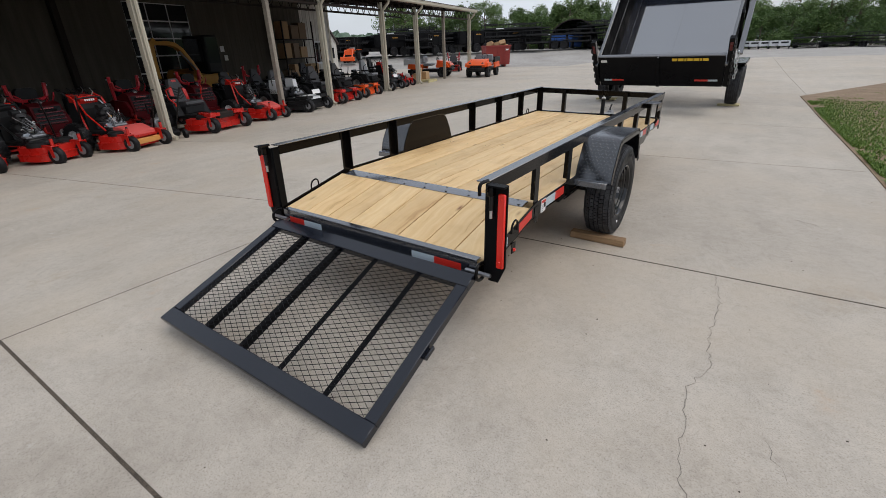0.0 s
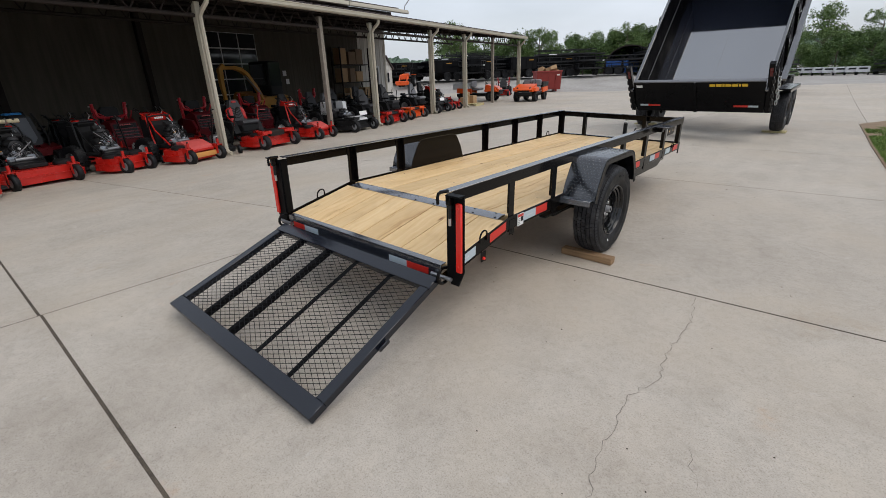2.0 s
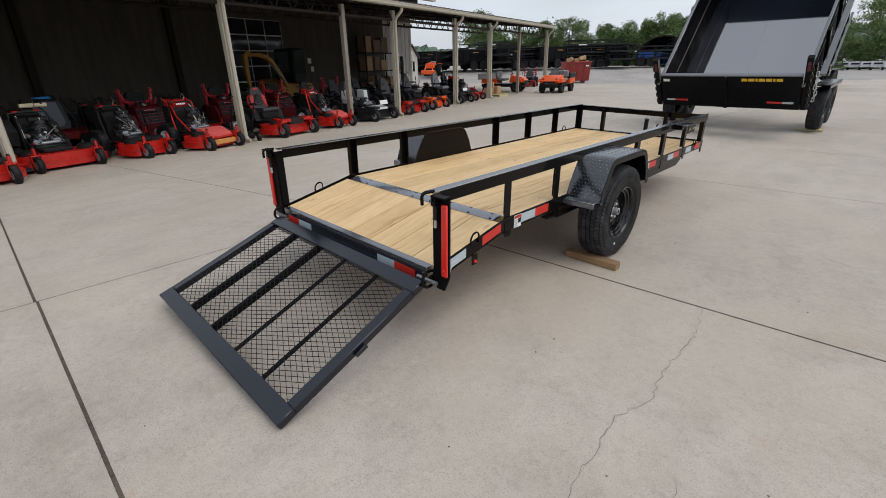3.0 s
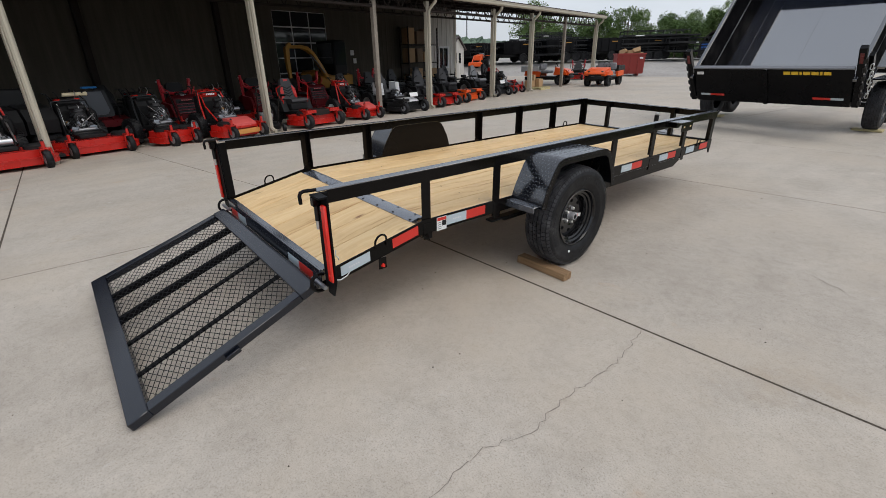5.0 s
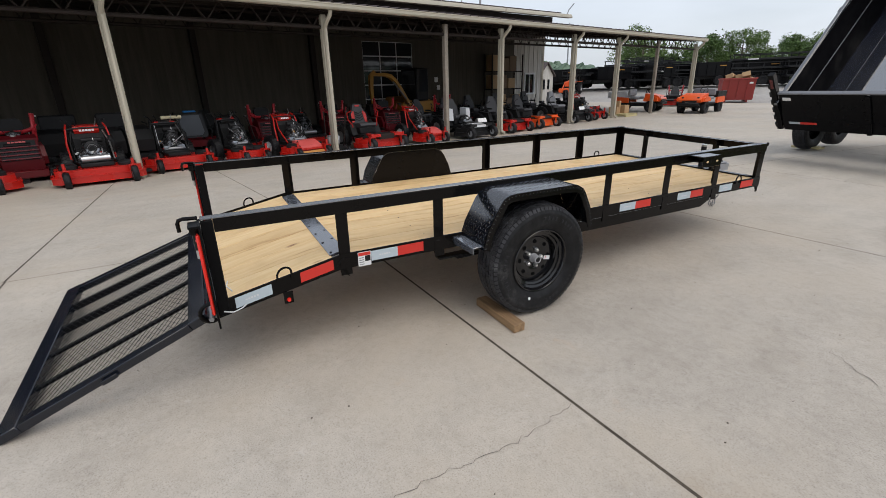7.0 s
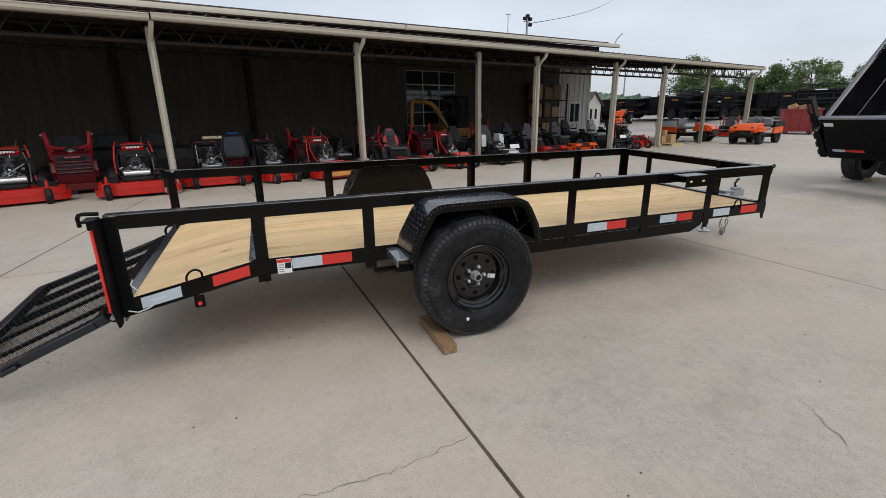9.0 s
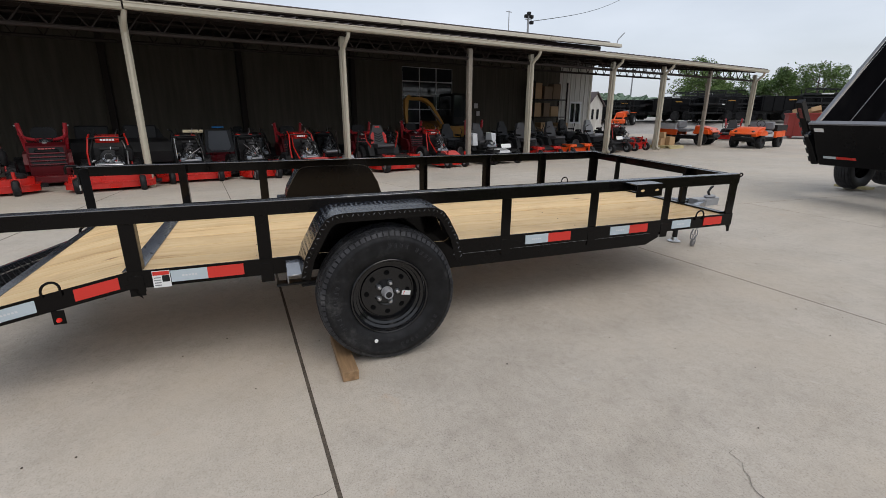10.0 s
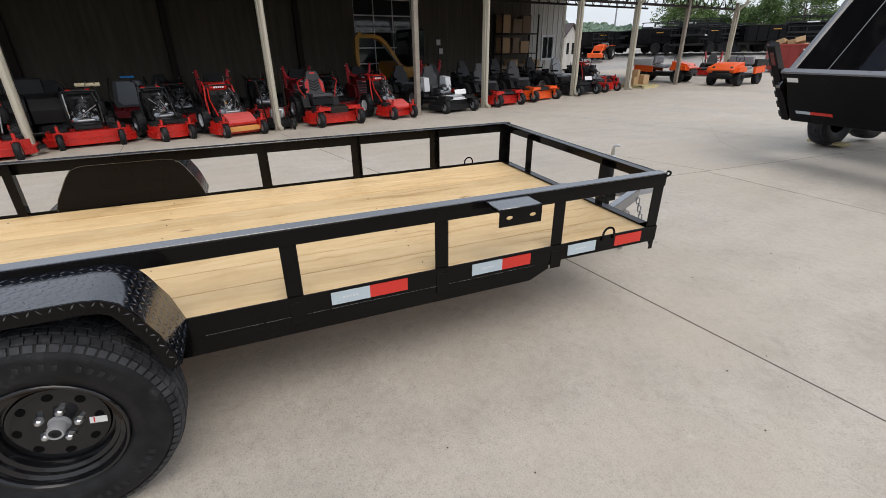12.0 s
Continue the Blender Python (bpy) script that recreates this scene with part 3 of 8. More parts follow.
for side in (1, -1):
    # sill: angle iron with its dovetail bent down
    m = Mesh()
    for a, b in ((BEND, FRONT), (REAR, BEND)):
        lo, hi = dz(a), dz(b)
        m.prism([(a, SILL_LOW + lo), (b, SILL_LOW + hi), (b, SILL + hi), (a, SILL + lo)], "x", side_x(side, 0), side_x(side, 0.006))
        m.prism([(a, SILL_LOW + lo), (b, SILL_LOW + hi), (b, SILL_LOW + 0.006 + hi), (a, SILL_LOW + 0.006 + lo)], "x", side_x(side, 0.006), side_x(side, 0.06))
    part("side_sill", m, black_paint, trailer)
    m = Mesh()
    RAIL, RAIL_LOW = TOP[side], TOP[side] - TALL[side]
    m.box(side_x(side, 0.0), side_x(side, 0.006), REAR + 0.0535, FRONT, RAIL_LOW, RAIL, 0.0015)
    tr = part("top_rail", m, black_paint, trailer)
    part("rail_flange", Mesh().box(side_x(side, 0.0005), side_x(side, 0.056), REAR + 0.004, FRONT, RAIL + 0.0002, RAIL + 0.006, 0.0015), sky_sheen_black, tr, "glossy black flange, sky sheen put into its colour")
    for y in (-1.10, -0.555, 0.745, 1.35, 1.935):
        m = Mesh()
        m.box(side_x(side, 0.0065), side_x(side, 0.012), y - 0.03, y + 0.03, SILL_LOW - 0.02 + dz(y), RAIL - 0.007, 0.001)
        m.box(side_x(side, 0.012), side_x(side, 0.055), y + 0.024, y + 0.03, SILL + dz(y), RAIL - 0.007, 0.001)
        m.box(side_x(side, -0.003), side_x(side, -0.0005), y - 0.03, y + 0.03, SILL_LOW - 0.035 + dz(y), SILL_LOW + 0.06 + dz(y), 0.001)
        part("rail_post", m, black_paint, trailer)
    # corner posts at the front
    m = Mesh()
    m.box(side_x(side, 0.0065), side_x(side, 0.012), FRONT - 0.065, FRONT - 0.0005, SILL_LOW, RAIL - 0.007, 0.001)
    m.box(side_x(side, 0.012), side_x(side, 0.065), FRONT - 0.0065, FRONT - 0.0005, SILL_LOW, RAIL - 0.007, 0.001)
    part("corner_post", m, black_paint, trailer)
    # rear upright with its lamp bar
    BACK = REAR + 0.007
    x0, x1 = (0.026, 0.115) if side > 0 else (LX - 0.115, LX - 0.026)
    m = Mesh()
    m.prism([(x0, 0.335), (x0 + 0.6 * (x1 - x0), 0.335), (x1, 0.42), (x1, 0.838), (x0, 0.838)] if side > 0 else [(x1, 0.335), (x1 - 0.6 * (x1 - x0), 0.335), (x0, 0.42), (x0, 0.838), (x1, 0.838)], "y", BACK - 0.012, BACK - 0.004)
    m.box(side_x(side, -0.002), side_x(side, 0.006), BACK - 0.004, BACK + 0.046, 0.365, 0.828, 0.0015)
    m.box(x0, x1, BACK - 0.05, BACK - 0.012, 0.829, 0.838, 0.0015)
    m.box(side_x(side, -0.027), side_x(side, -0.0025), BACK - 0.012, BACK - 0.0045, 0.365, 0.826, 0.0015)
    m.box(side_x(side, -0.010), side_x(side, -0.0025), BACK - 0.0035, BACK + 0.043, 0.365, 0.826, 0.0015)
    up = part("rear_upright", m, brace_black, trailer)
    xi = x0 if side > 0 else x1 - 0.03
    lug = Mesh().box(xi, xi + 0.03, BACK - 0.05, BACK - 0.0125, 0.785, 0.828, 0.003)
    part("latch_tube", lug, black_paint, up)
    part("latch_bolt", Mesh().cyl((xi + 0.015, BACK - 0.031, 0.715), (xi + 0.015, BACK - 0.031, 0.785), 0.011, 10), satin_black, up, "dark spring bolt")
    part("bolt_tip", Mesh().cyl((xi + 0.015, BACK - 0.031, 0.675), (xi + 0.015, BACK - 0.031, 0.715), 0.009, 10), zinc, up, "bright zinc bolt tip")
    lx0, lx1 = (0.071, 0.110) if side > 0 else (LX - 0.110, LX - 0.071)
    part("lamp_bar", Mesh().box(lx0, lx1, BACK - 0.028, BACK - 0.0125, 0.42, 0.797, 0.005), lens_red, up, "long red reflector and lamp bar")
    for z in (0.77, 0.455):
        part("rivet", Mesh().lathe([(0.0, 0.004), (0.004, 0.003), (0.006, 0.0)], pose((lx0 + lx1) / 2, BACK - 0.028, z, 90), 8), lens_red, up)
    # hooked latch rod at the top
    hx = side_x(side, -0.01)
    rod = Mesh().tube([(hx, BACK - 0.01, 0.847), (hx, BACK - 0.066, 0.850), (hx, BACK - 0.082, 0.846), (hx, BACK - 0.088, 0.832), (hx, BACK - 0.087, 0.795)], 0.0085, 8)
    part("latch_rod", rod, black_paint, up)
    # hinge loop at the foot
    hook = [(side_x(side, 0.005), REAR - 0.03 - 0.045 * math.sin(a), 0.385 + 0.045 * math.cos(a)) for a in [radians(d) for d in range(-30, 211, 24)]]
    part("hinge_hook", Mesh().tube(hook, 0.009, 8), black_paint, up)
    part("hinge_pin", Mesh().cyl((side_x(side, -0.05), REAR - 0.03, 0.375), (side_x(side, 0.09), REAR - 0.03, 0.375), 0.011, 10), cast_grey, up, "worn steel hinge pin")

# spread brackets and stake ring loops
def ring_loop(x, y, z, slope=0.0):
    pts = [(x, y + 0.034 * math.cos(a), z + slope * 0.034 * math.cos(a) + 0.034 * math.sin(a)) for a in [math.pi * k / 10 for k in range(11)]]
    pts = [(x, y + 0.034, z - 0.03)] + pts + [(x, y - 0.034, z - 0.03)]
    part("tie_down_loop", Mesh().tube(pts, 0.0055, 8), black_paint, trailer)


for side in (1, -1):
    ring_loop(side_x(side, -0.0065), -1.41, 0.51, DROP)
    ring_loop(side_x(side, -0.0065), 2.235, 0.565)
    m = Mesh().box(side_x(side, -0.0064), side_x(side, -0.001), -1.428, -1.382, 0.352, 0.415, 0.001)
    br = part("loop_plate", m, black_paint, trailer)
    part("marker_lamp", Mesh().lathe([(0.0, 0.012), (0.008, 0.010), (0.011, 0.0)], axis_x(side_x(side, -0.0064), -1.405, 0.372, side < 0), 12), lens_red, br, "small round red marker lamp")

# front rail and posts
m = Mesh()
m.prism([(LX + 0.0065, TOP[-1] - TALL[-1]), (RX - 0.0065, TOP[1] - TALL[1]), (RX - 0.0065, TOP[1]), (LX + 0.0065, TOP[-1])], "y", FRONT - 0.006, FRONT)
m.prism([(LX + 0.057, TOP[-1] - 0.007), (RX - 0.057, TOP[1] - 0.007), (RX - 0.057, TOP[1] - 0.001), (LX + 0.057, TOP[-1] - 0.001)], "y", FRONT - 0.056, FRONT - 0.006)
RAIL, RAIL_LOW = TOP[1], TOP[1] - TALL[1]
part("front_rail", m, black_paint, trailer)
m = Mesh()
m.box(LX + 0.007, RX - 0.007, FRONT - 0.0125, FRONT - 0.007, SILL_LOW, SILL, 0.001)
m.box(LX + 0.06, RX - 0.06, FRONT - 0.06, FRONT - 0.0125, SILL - 0.006, SILL, 0.001)
part("front_sill", m, black_paint, trailer)
for x in (-1.20, -0.43):
    m = Mesh()
    m.box(x - 0.03, x + 0.03, FRONT - 0.019, FRONT - 0.013, SILL_LOW, RAIL - 0.007, 0.001)
    m.box(x + 0.024, x + 0.03, FRONT - 0.062, FRONT - 0.019, SILL, RAIL - 0.007, 0.001)
    part("front_post", m, black_paint, trailer)
ringpts = [(-0.012, FRONT + 0.012 + 0.022 * math.cos(a), RAIL - 0.004 + 0.012 * math.sin(a)) for a in [radians(d) for d in range(-100, 101, 20)]]
part("rail_hook", Mesh().tube(ringpts, 0.005, 8), black_paint, trailer)
part("wire_stub", Mesh().tube([(-0.01, FRONT - 0.03, 0.47), (-0.01, FRONT - 0.012, 0.44), (-0.012, FRONT - 0.01, 0.425)], 0.006, 6), satin_black, trailer)
part("corner_tab", Mesh().box(-0.008, -0.001, FRONT - 0.028, FRONT - 0.004, 0.425, 0.475, 0.002), black_paint, trailer)

# cross members and the lower channel with the tongue
for y in (-0.9, -0.35, 0.2, 0.75, 1.3, 1.85):
    part("cross_member", Mesh().box(LX + 0.062, RX - 0.062, y - 0.025, y + 0.025, SILL_LOW + 0.002, DECK - 0.04, 0.001), black_paint, trailer)
for side in (1, -1):
    x0, x1 = sorted((side_x(side, 0.004), side_x(side, 0.054)))
    m = Mesh().prism([(0.32, 0.395), (1.80, 0.395), (1.90, 0.44), (1.90, 0.4725), (0.32, 0.4725)], "x", x0, x1)
    ch = part("lower_channel", m, black_paint, trailer)
    part("weld_bead", Mesh().tube([(side_x(side, 0.002 + 0.001 * (k % 2)), 0.42 + 0.04 * k, 0.4738) for k in range(36)], 0.0022, 5), cast_grey, ch, "pale weld line under the sill")
    # tongue beam from the side to the coupler
    a, b = Vector((side_x(side, 0.06), 1.84, 0.43)), Vector((MID + 0.04 * side, 3.16, 0.43))
    way = b - a
    rot = Matrix.Translation((a + b) / 2) @ pose(0, 0, 0, 0, 0, math.degrees(math.atan2(-way.x, way.y)))
    part("tongue_beam", Mesh().box(-0.025, 0.025, -way.length / 2, way.length / 2, -0.04, 0.04, 0.003, rot), sky_sheen_grey, trailer, "black tongue beam, grey skylight put into its colour")
m = Mesh()
m.prism([(MID - 0.05, 3.08), (MID + 0.05, 3.08), (MID + 0.042, 3.22), (MID + 0.036, 3.34), (MID + 0.02, 3.375), (MID - 0.02, 3.375), (MID - 0.036, 3.34), (MID - 0.042, 3.22)], "z", 0.415, 0.482)
m.box(MID - 0.028, MID + 0.028, 3.22, 3.33, 0.482, 0.505, 0.012)
coupler = part("coupler", m, coupler_grey, trailer, "silver-grey steel ball coupler with latch lever")
part("latch_lever", Mesh().tube([(MID, 3.27, 0.50), (MID + 0.005, 3.24, 0.535), (MID + 0.01, 3.26, 0.575), (MID + 0.012, 3.28, 0.585)], 0.011, 8), satin_black, coupler)
# jack
JX, JY = MID - 0.02, 2.95
m = Mesh()
m.cyl((JX, JY, 0.26), (JX, JY, 0.685), 0.026, 16)
m.cyl((JX, JY, 0.10), (JX, JY, 0.27), 0.022, 16)
m.box(JX - 0.05, JX + 0.05, JY - 0.04, JY + 0.04, 0.40, 0.475, 0.004)
jack = part("jack", m, satin_black, trailer, "black swivel jack with zinc foot and crank")
part("jack_foot", Mesh().lathe([(0.0, 0.088), (0.055, 0.088), (0.056, 0.094), (0.03, 0.105), (0.024, 0.13)], pose(JX, JY, 0), 16), zinc, jack)
part("jack_cap", Mesh().lathe([(0.024, 0.685), (0.027, 0.692), (0.027, 0.705), (0.012, 0.715), (0.012, 0.76), (0.0, 0.762)], pose(JX, JY, 0), 16), zinc, jack)
part("crank", Mesh().tube([(JX, JY, 0.75), (JX, JY, 0.775), (JX + 0.02, JY + 0.015, 0.781), (JX + 0.032, JY + 0.02, 0.778)], 0.009, 8), zinc, jack)


def chain_link(x, y, z, tilt, turn):
    m = pose(x, y, z, tilt, 0, turn)
    pts = [m @ Vector((0.011 * math.cos(a), 0, 0.011 * math.sin(a) + (0.013 if math.sin(a) > 0 else -0.013))) for a in [2 * math.pi * k / 12 for k in range(12)]]
    part("chain_link", Mesh().tube(pts, 0.0045, 6, True), cast_grey, coupler)


for k in range(15):
    t = k / 14
    chain_link(-0.50 - 0.30 * t, 2.86 + 0.28 * t, 0.40 - 0.31 * math.sin(math.pi * t) ** 0.8, 15 * (k % 2), 90 * (k % 2) + 20)
for k in range(7):
    t = k / 6
    chain_link(MID + 0.05 + 0.05 * t, 3.16 + 0.02 * t, 0.44 - 0.17 * t, 8, 90 * (k % 2) + 35)

# spare mount bracket outside the right rail
m = Mesh()
m.box(0.116, 0.122, 1.545, 1.745, 0.752, 0.828, 0.002)
m.box(0.0005, 0.05, 1.60, 1.66, 0.772, 0.8215, 0.002)
brk = part("spare_bracket", m, black_paint, trailer)
part("bracket_flange", Mesh().box(0.0005, 0.1155, 1.545, 1.745, 0.822, 0.8285, 0.002), sky_sheen_black, brk, "glossy flange with painted sheen on top of the bracket")
for y in (1.59, 1.70):
    part("bolt_hole", Mesh().lathe([(0.0, 0.0005), (0.010, 0.0005), (0.011, 0.0)], axis_x(0.1222, y, 0.790) @ Matrix.Diagonal((0.7, 1.3, 1, 1)), 12), pine, brk, "bright bolt slot showing pine behind")

# pine deck
PLANKS = 8
pw = (RX - LX - 0.03) / PLANKS
for k in range(PLANKS):
    x0 = LX + 0.015 + k * pw
    w = pw / 2 - 0.0034
    for a, b, tilt in ((-1.082, 2.512, 0), (-1.70, -1.16, math.degrees(math.atan(DROP)))):
        half = (b - a) / 2 / math.cos(radians(tilt))
        ob = part("plank", Mesh().box(-w, w, -half, half, -0.038, 0, 0.0022), pine, trailer, smooth=0)
        mid = (a + b) / 2
        ob.matrix_basis = pose(x0 + pw / 2, mid, DECK + dz(mid) + 0.0006 * math.sin(k * 2.1), tilt)
# steel strip over the bend, with carriage bolts
m = Mesh()
m.prism([(-1.166, DECK + 0.004 + dz(-1.166)), (-1.12, DECK + 0.005), (-1.078, DECK + 0.005), (-1.078, DECK - 0.004), (-1.166, DECK - 0.006 + dz(-1.166))], "x", LX + 0.065, RX - 0.065)
strip = part("bend_strip", m, sky_sheen_grey, trailer, "dark steel strip across the deck bend")
for k in range(9):
    for y in (-1.152, -1.092):
        part("bolt", Mesh().lathe([(0.0, 0.004), (0.005, 0.003), (0.008, 0.0)], pose(-1.5 + k * 0.172 + (0.03 if y < -1.1 else 0), y, DECK + 0.005 + dz(y) * 0.9), 8), satin_black, strip)
for k in range(PLANKS):
    for y in (-0.6, 0.2, 1.3):
        part("deck_screw", Mesh().lathe([(0.0, 0.0012), (0.004, 0.001), (0.0045, 0.0)], pose(LX + 0.015 + (k + 0.5) * pw, y, DECK + 0.001), 6), satin_black, trailer)
# rear sill
ZR = DECK + dz(REAR)
m = Mesh()
m.box(LX + 0.04, RX - 0.04, REAR - 0.012, REAR - 0.004, ZR - 0.105, ZR + 0.012, 0.0015)
m.box(LX + 0.04, RX - 0.04, REAR - 0.004, REAR + 0.035, ZR + 0.006, ZR + 0.012, 0.0015)
rear_sill = part("rear_sill", m, sky_sheen_black, trailer)
for x0, x1, mat in ((-1.47, -1.33, reflect_red), (-1.33, -1.17, reflect_white), (-0.45, -0.30, reflect_white), (-0.30, -0.13, reflect_red)):
    part("reflector", Mesh().box(x0, x1, REAR - 0.0135, REAR - 0.0122, ZR - 0.078, ZR - 0.030), mat, rear_sill, "red and silver reflective tape", 0)
part("hinge_tube", Mesh().cyl((LX + 0.06, REAR - 0.03, 0.335), (RX - 0.06, REAR - 0.03, 0.335), 0.014, 12), gate_paint, rear_sill)

# reflective tape along the sides
TAPE = [(-1.645, -1.475, reflect_white), (-1.335, -1.165, reflect_red), (-0.962, -0.812, reflect_white), (-0.812, -0.657, reflect_red),
        (0.875, 1.03, reflect_white), (1.03, 1.19, reflect_red), (1.49, 1.64, reflect_white), (1.64, 1.79, reflect_red),
        (2.0, 2.165, reflect_white), (2.285, 2.455, reflect_red)]
for side in (1, -1):
    for y0, y1, mat in TAPE:
        a, b = dz(y0), dz(y1)
        z0, z1 = 0.490, 0.544
        x = side_x(side, -0.0035 if y0 > -1.1 else -0.0012)
        m = Mesh().prism([(y0, z0 + a), (y1, z0 + b), (y1, z1 + b), (y0, z1 + a)], "x", side_x(side, -0.0002), x)
        tape = part("reflector", m, mat, trailer, "red reflective tape" if mat == reflect_red else "silver reflective tape", 0)
        if mat == reflect_white and side > 0:
            for k in range(5):
                yy = y0 + 0.045 + k * 0.013
                s0 = dz(yy)
                part("tape_mark", Mesh().box(x, x + 0.0004, yy, yy + 0.009, 0.513 + s0, 0.521 + s0), light_plastic, tape, "pale unreadable print", 0)
sticker = part("warning_sticker", Mesh().box(0.0002, 0.0035, -1.035, -0.965, 0.47, 0.548), paper_white, trailer, "white warning label with red heading", 0)
part("label_heading", Mesh().box(0.0035, 0.0039, -1.033, -0.967, 0.528, 0.546), reflect_red, sticker, "red heading bar", 0)
part("label_picture", Mesh().box(0.0035, 0.0039, -0.998, -0.968, 0.495, 0.526), matt_black, sticker, "small dark picture block", 0)
for k in range(4):
    part("label_line", Mesh().box(0.0035, 0.0038, -1.03, -1.003, 0.478 + 0.012 * k, 0.483 + 0.012 * k), grey_plastic, sticker, "grey unreadable line", 0)
part("wire", Mesh().tube([(0.012, -1.70, 0.385), (0.02, -1.66, 0.376), (0.016, -1.62, 0.386), (0.005, -1.60, 0.395)], 0.003, 6), light_plastic, trailer, "white plastic wire")
part("wire", Mesh().tube([(0.0, -1.66, 0.53), (0.012, -1.67, 0.51), (0.012, -1.655, 0.49), (0.0, -1.65, 0.475)], 0.003, 6), light_plastic, trailer, "white plastic wire")

# lowered ramp gate
GA = Vector((0, -1.778, 0.372))
GB = Vector((0, -2.64, 0.012))
GLEN = (GB - GA).length
gdir = (GB - GA).normalized()
gate_m = Matrix.Translation(GA) @ Matrix(((1, 0, 0, 0), (0, -gdir.y, gdir.z, 0), (0, -gdir.z, -gdir.y, 0), (0, 0, 0, 1)))
# gate space: x across, -y down the ramp, z out of its face
GX0, GX1 = -1.52, -0.02


def twisted(m):
    """The lowered gate is sprung: its far foot hangs a few centimetres off the concrete."""
    m.v = [(x, y, z + 0.056 * x / GX0 * (y - GA.y) / (GB.y - GA.y)) for x, y, z in m.v]
    return m


gate = part("ramp_gate", twisted(Mesh(gate_m).box(GX0, GX1, -GLEN, -GLEN + 0.09, -0.036, 0.006, 0.004)), gate_paint, trailer, "dark steel ramp gate with expanded mesh")
part("hinge_bar", twisted(Mesh(gate_m).box(GX0, GX1, -0.085, 0.0, -0.036, 0.0075, 0.004)), gate_paint, gate)
part("gate_rail", twisted(Mesh(gate_m).box(GX0 + 0.001, GX0 + 0.055, -GLEN + 0.0905, -0.0855, -0.036, 0.0045, 0.003)), gate_paint, gate)
part("gate_rail", Mesh(gate_m).box(GX1 - 0.062, GX1 - 0.001, -GLEN + 0.0905, -0.0855, -0.036, 0.0045, 0.003), gate_paint, gate)
for k in range(1, 5):
    x = GX0 + (GX1 - GX0) * k / 5
    # angle bars, their upright legs facing the middle of the gate
    leg = 0.009 if k < 3 else -0.015
    m = Mesh(gate_m).box(x - 0.015, x + 0.015, -GLEN + 0.085, -0.08, -0.0165, -0.0115, 0.001)
    m.box(x + leg, x + leg + 0.006, -GLEN + 0.085, -0.08, -0.048 if k < 3 else -0.034, -0.0165, 0.001)
    part("brace_bar", twisted(m), brace_black, gate)


def mesh_panel():
    m = Mesh(gate_m)
    px, py, t = 0.058, 0.032, 0.0011
    for j in range(int((GLEN - 0.16) / py) + 1):
        y = -0.082 - j * py
        for i in range(int((GX1 - GX0 - 0.125) / px) + 1):
            x = GX0 + 0.058 + i * px
            h, k, d = x + px / 2, x + px, y - py / 2
            for xa, ya, xb, yb in ((x, y, h, d), (h, d, k, y), (x, y - py, h, d), (h, d, k, y - py)):
                l = math.hypot(xb - xa, yb - ya)
                ox, oy = -(yb - ya) / l * t, (xb - xa) / l * t
                m.add([(xa - ox, ya - oy, -0.0064), (xb - ox, yb - oy, -0.0064), (xb + ox, yb + oy, -0.0064), (xa + ox, ya + oy, -0.0064),
                       (xa - ox, ya - oy, -0.004), (xb - ox, yb - oy, -0.004), (xb + ox, yb + oy, -0.004), (xa + ox, ya + oy, -0.004)],
                      [(0, 1, 2, 3), (4, 7, 6, 5), (0, 4, 5, 1), (2, 6, 7, 3)])
    part("mesh_panel", twisted(m), mesh_paint, gate, "expanded steel diamond mesh", 0)


mesh_panel()
m = Mesh(gate_m)
m.box(GX1 - 0.001, GX1 + 0.012, -0.50, -0.44, -0.034, -0.026, 0.002)
m.box(GX1 + 0.010, GX1 + 0.018, -0.50, -0.43, -0.034, -0.012, 0.002)
part("latch_tab", m, gate_paint, gate)

# fenders
PROF = [(-0.412, 0.52), (-0.385, 0.64), (-0.315, 0.79), (-0.285, 0.838), (-0.245, 0.860), (-0.20, 0.865), (0.185, 0.865), (0.232, 0.858), (0.272, 0.833), (0.298, 0.79), (0.345, 0.68), (0.378, 0.545)]
FW = 0.238


def fender_point(s):
    """Point, tangent along the fender's profile at arc length s."""
    for (y0, z0), (y1, z1) in zip(PROF, PROF[1:]):
        l = math.hypot(y1 - y0, z1 - z0)
        if s <= l:
            return y0 + (y1 - y0) * s / l, z0 + (z1 - z0) * s / l, (y1 - y0) / l, (z1 - z0) / l
        s -= l
    return PROF[-1][0], PROF[-1][1], 0.4, -0.9


def offset_profile(d):
    out = []
    for i, (y, z) in enumerate(PROF):
        a, b = PROF[max(0, i - 1)], PROF[min(len(PROF) - 1, i + 1)]
        l = math.hypot(b[0] - a[0], b[1] - a[1])
        out.append((y + (b[1] - a[1]) / l * d, z - (b[0] - a[0]) / l * d))
    return out


def sheet(poly_a, poly_b, x0, x1):
    m, k = Mesh(), len(poly_a)
    v = [(x0, y, z) for y, z in poly_a] + [(x1, y, z) for y, z in poly_a] + [(x0, y, z) for y, z in poly_b] + [(x1, y, z) for y, z in poly_b]
    f = []
    for i in range(k - 1):
        f += [(i, i + 1, k + i + 1, k + i), (2 * k + i, 3 * k + i, 3 * k + i + 1, 2 * k + i + 1), (i, 2 * k + i, 2 * k + i + 1, i + 1), (k + i, k + i + 1, 3 * k + i + 1, 3 * k + i)]
    f += [(0, k, 3 * k, 2 * k), (k - 1, 3 * k - 1, 4 * k - 1, 2 * k - 1)]
    return m.add(v, f)


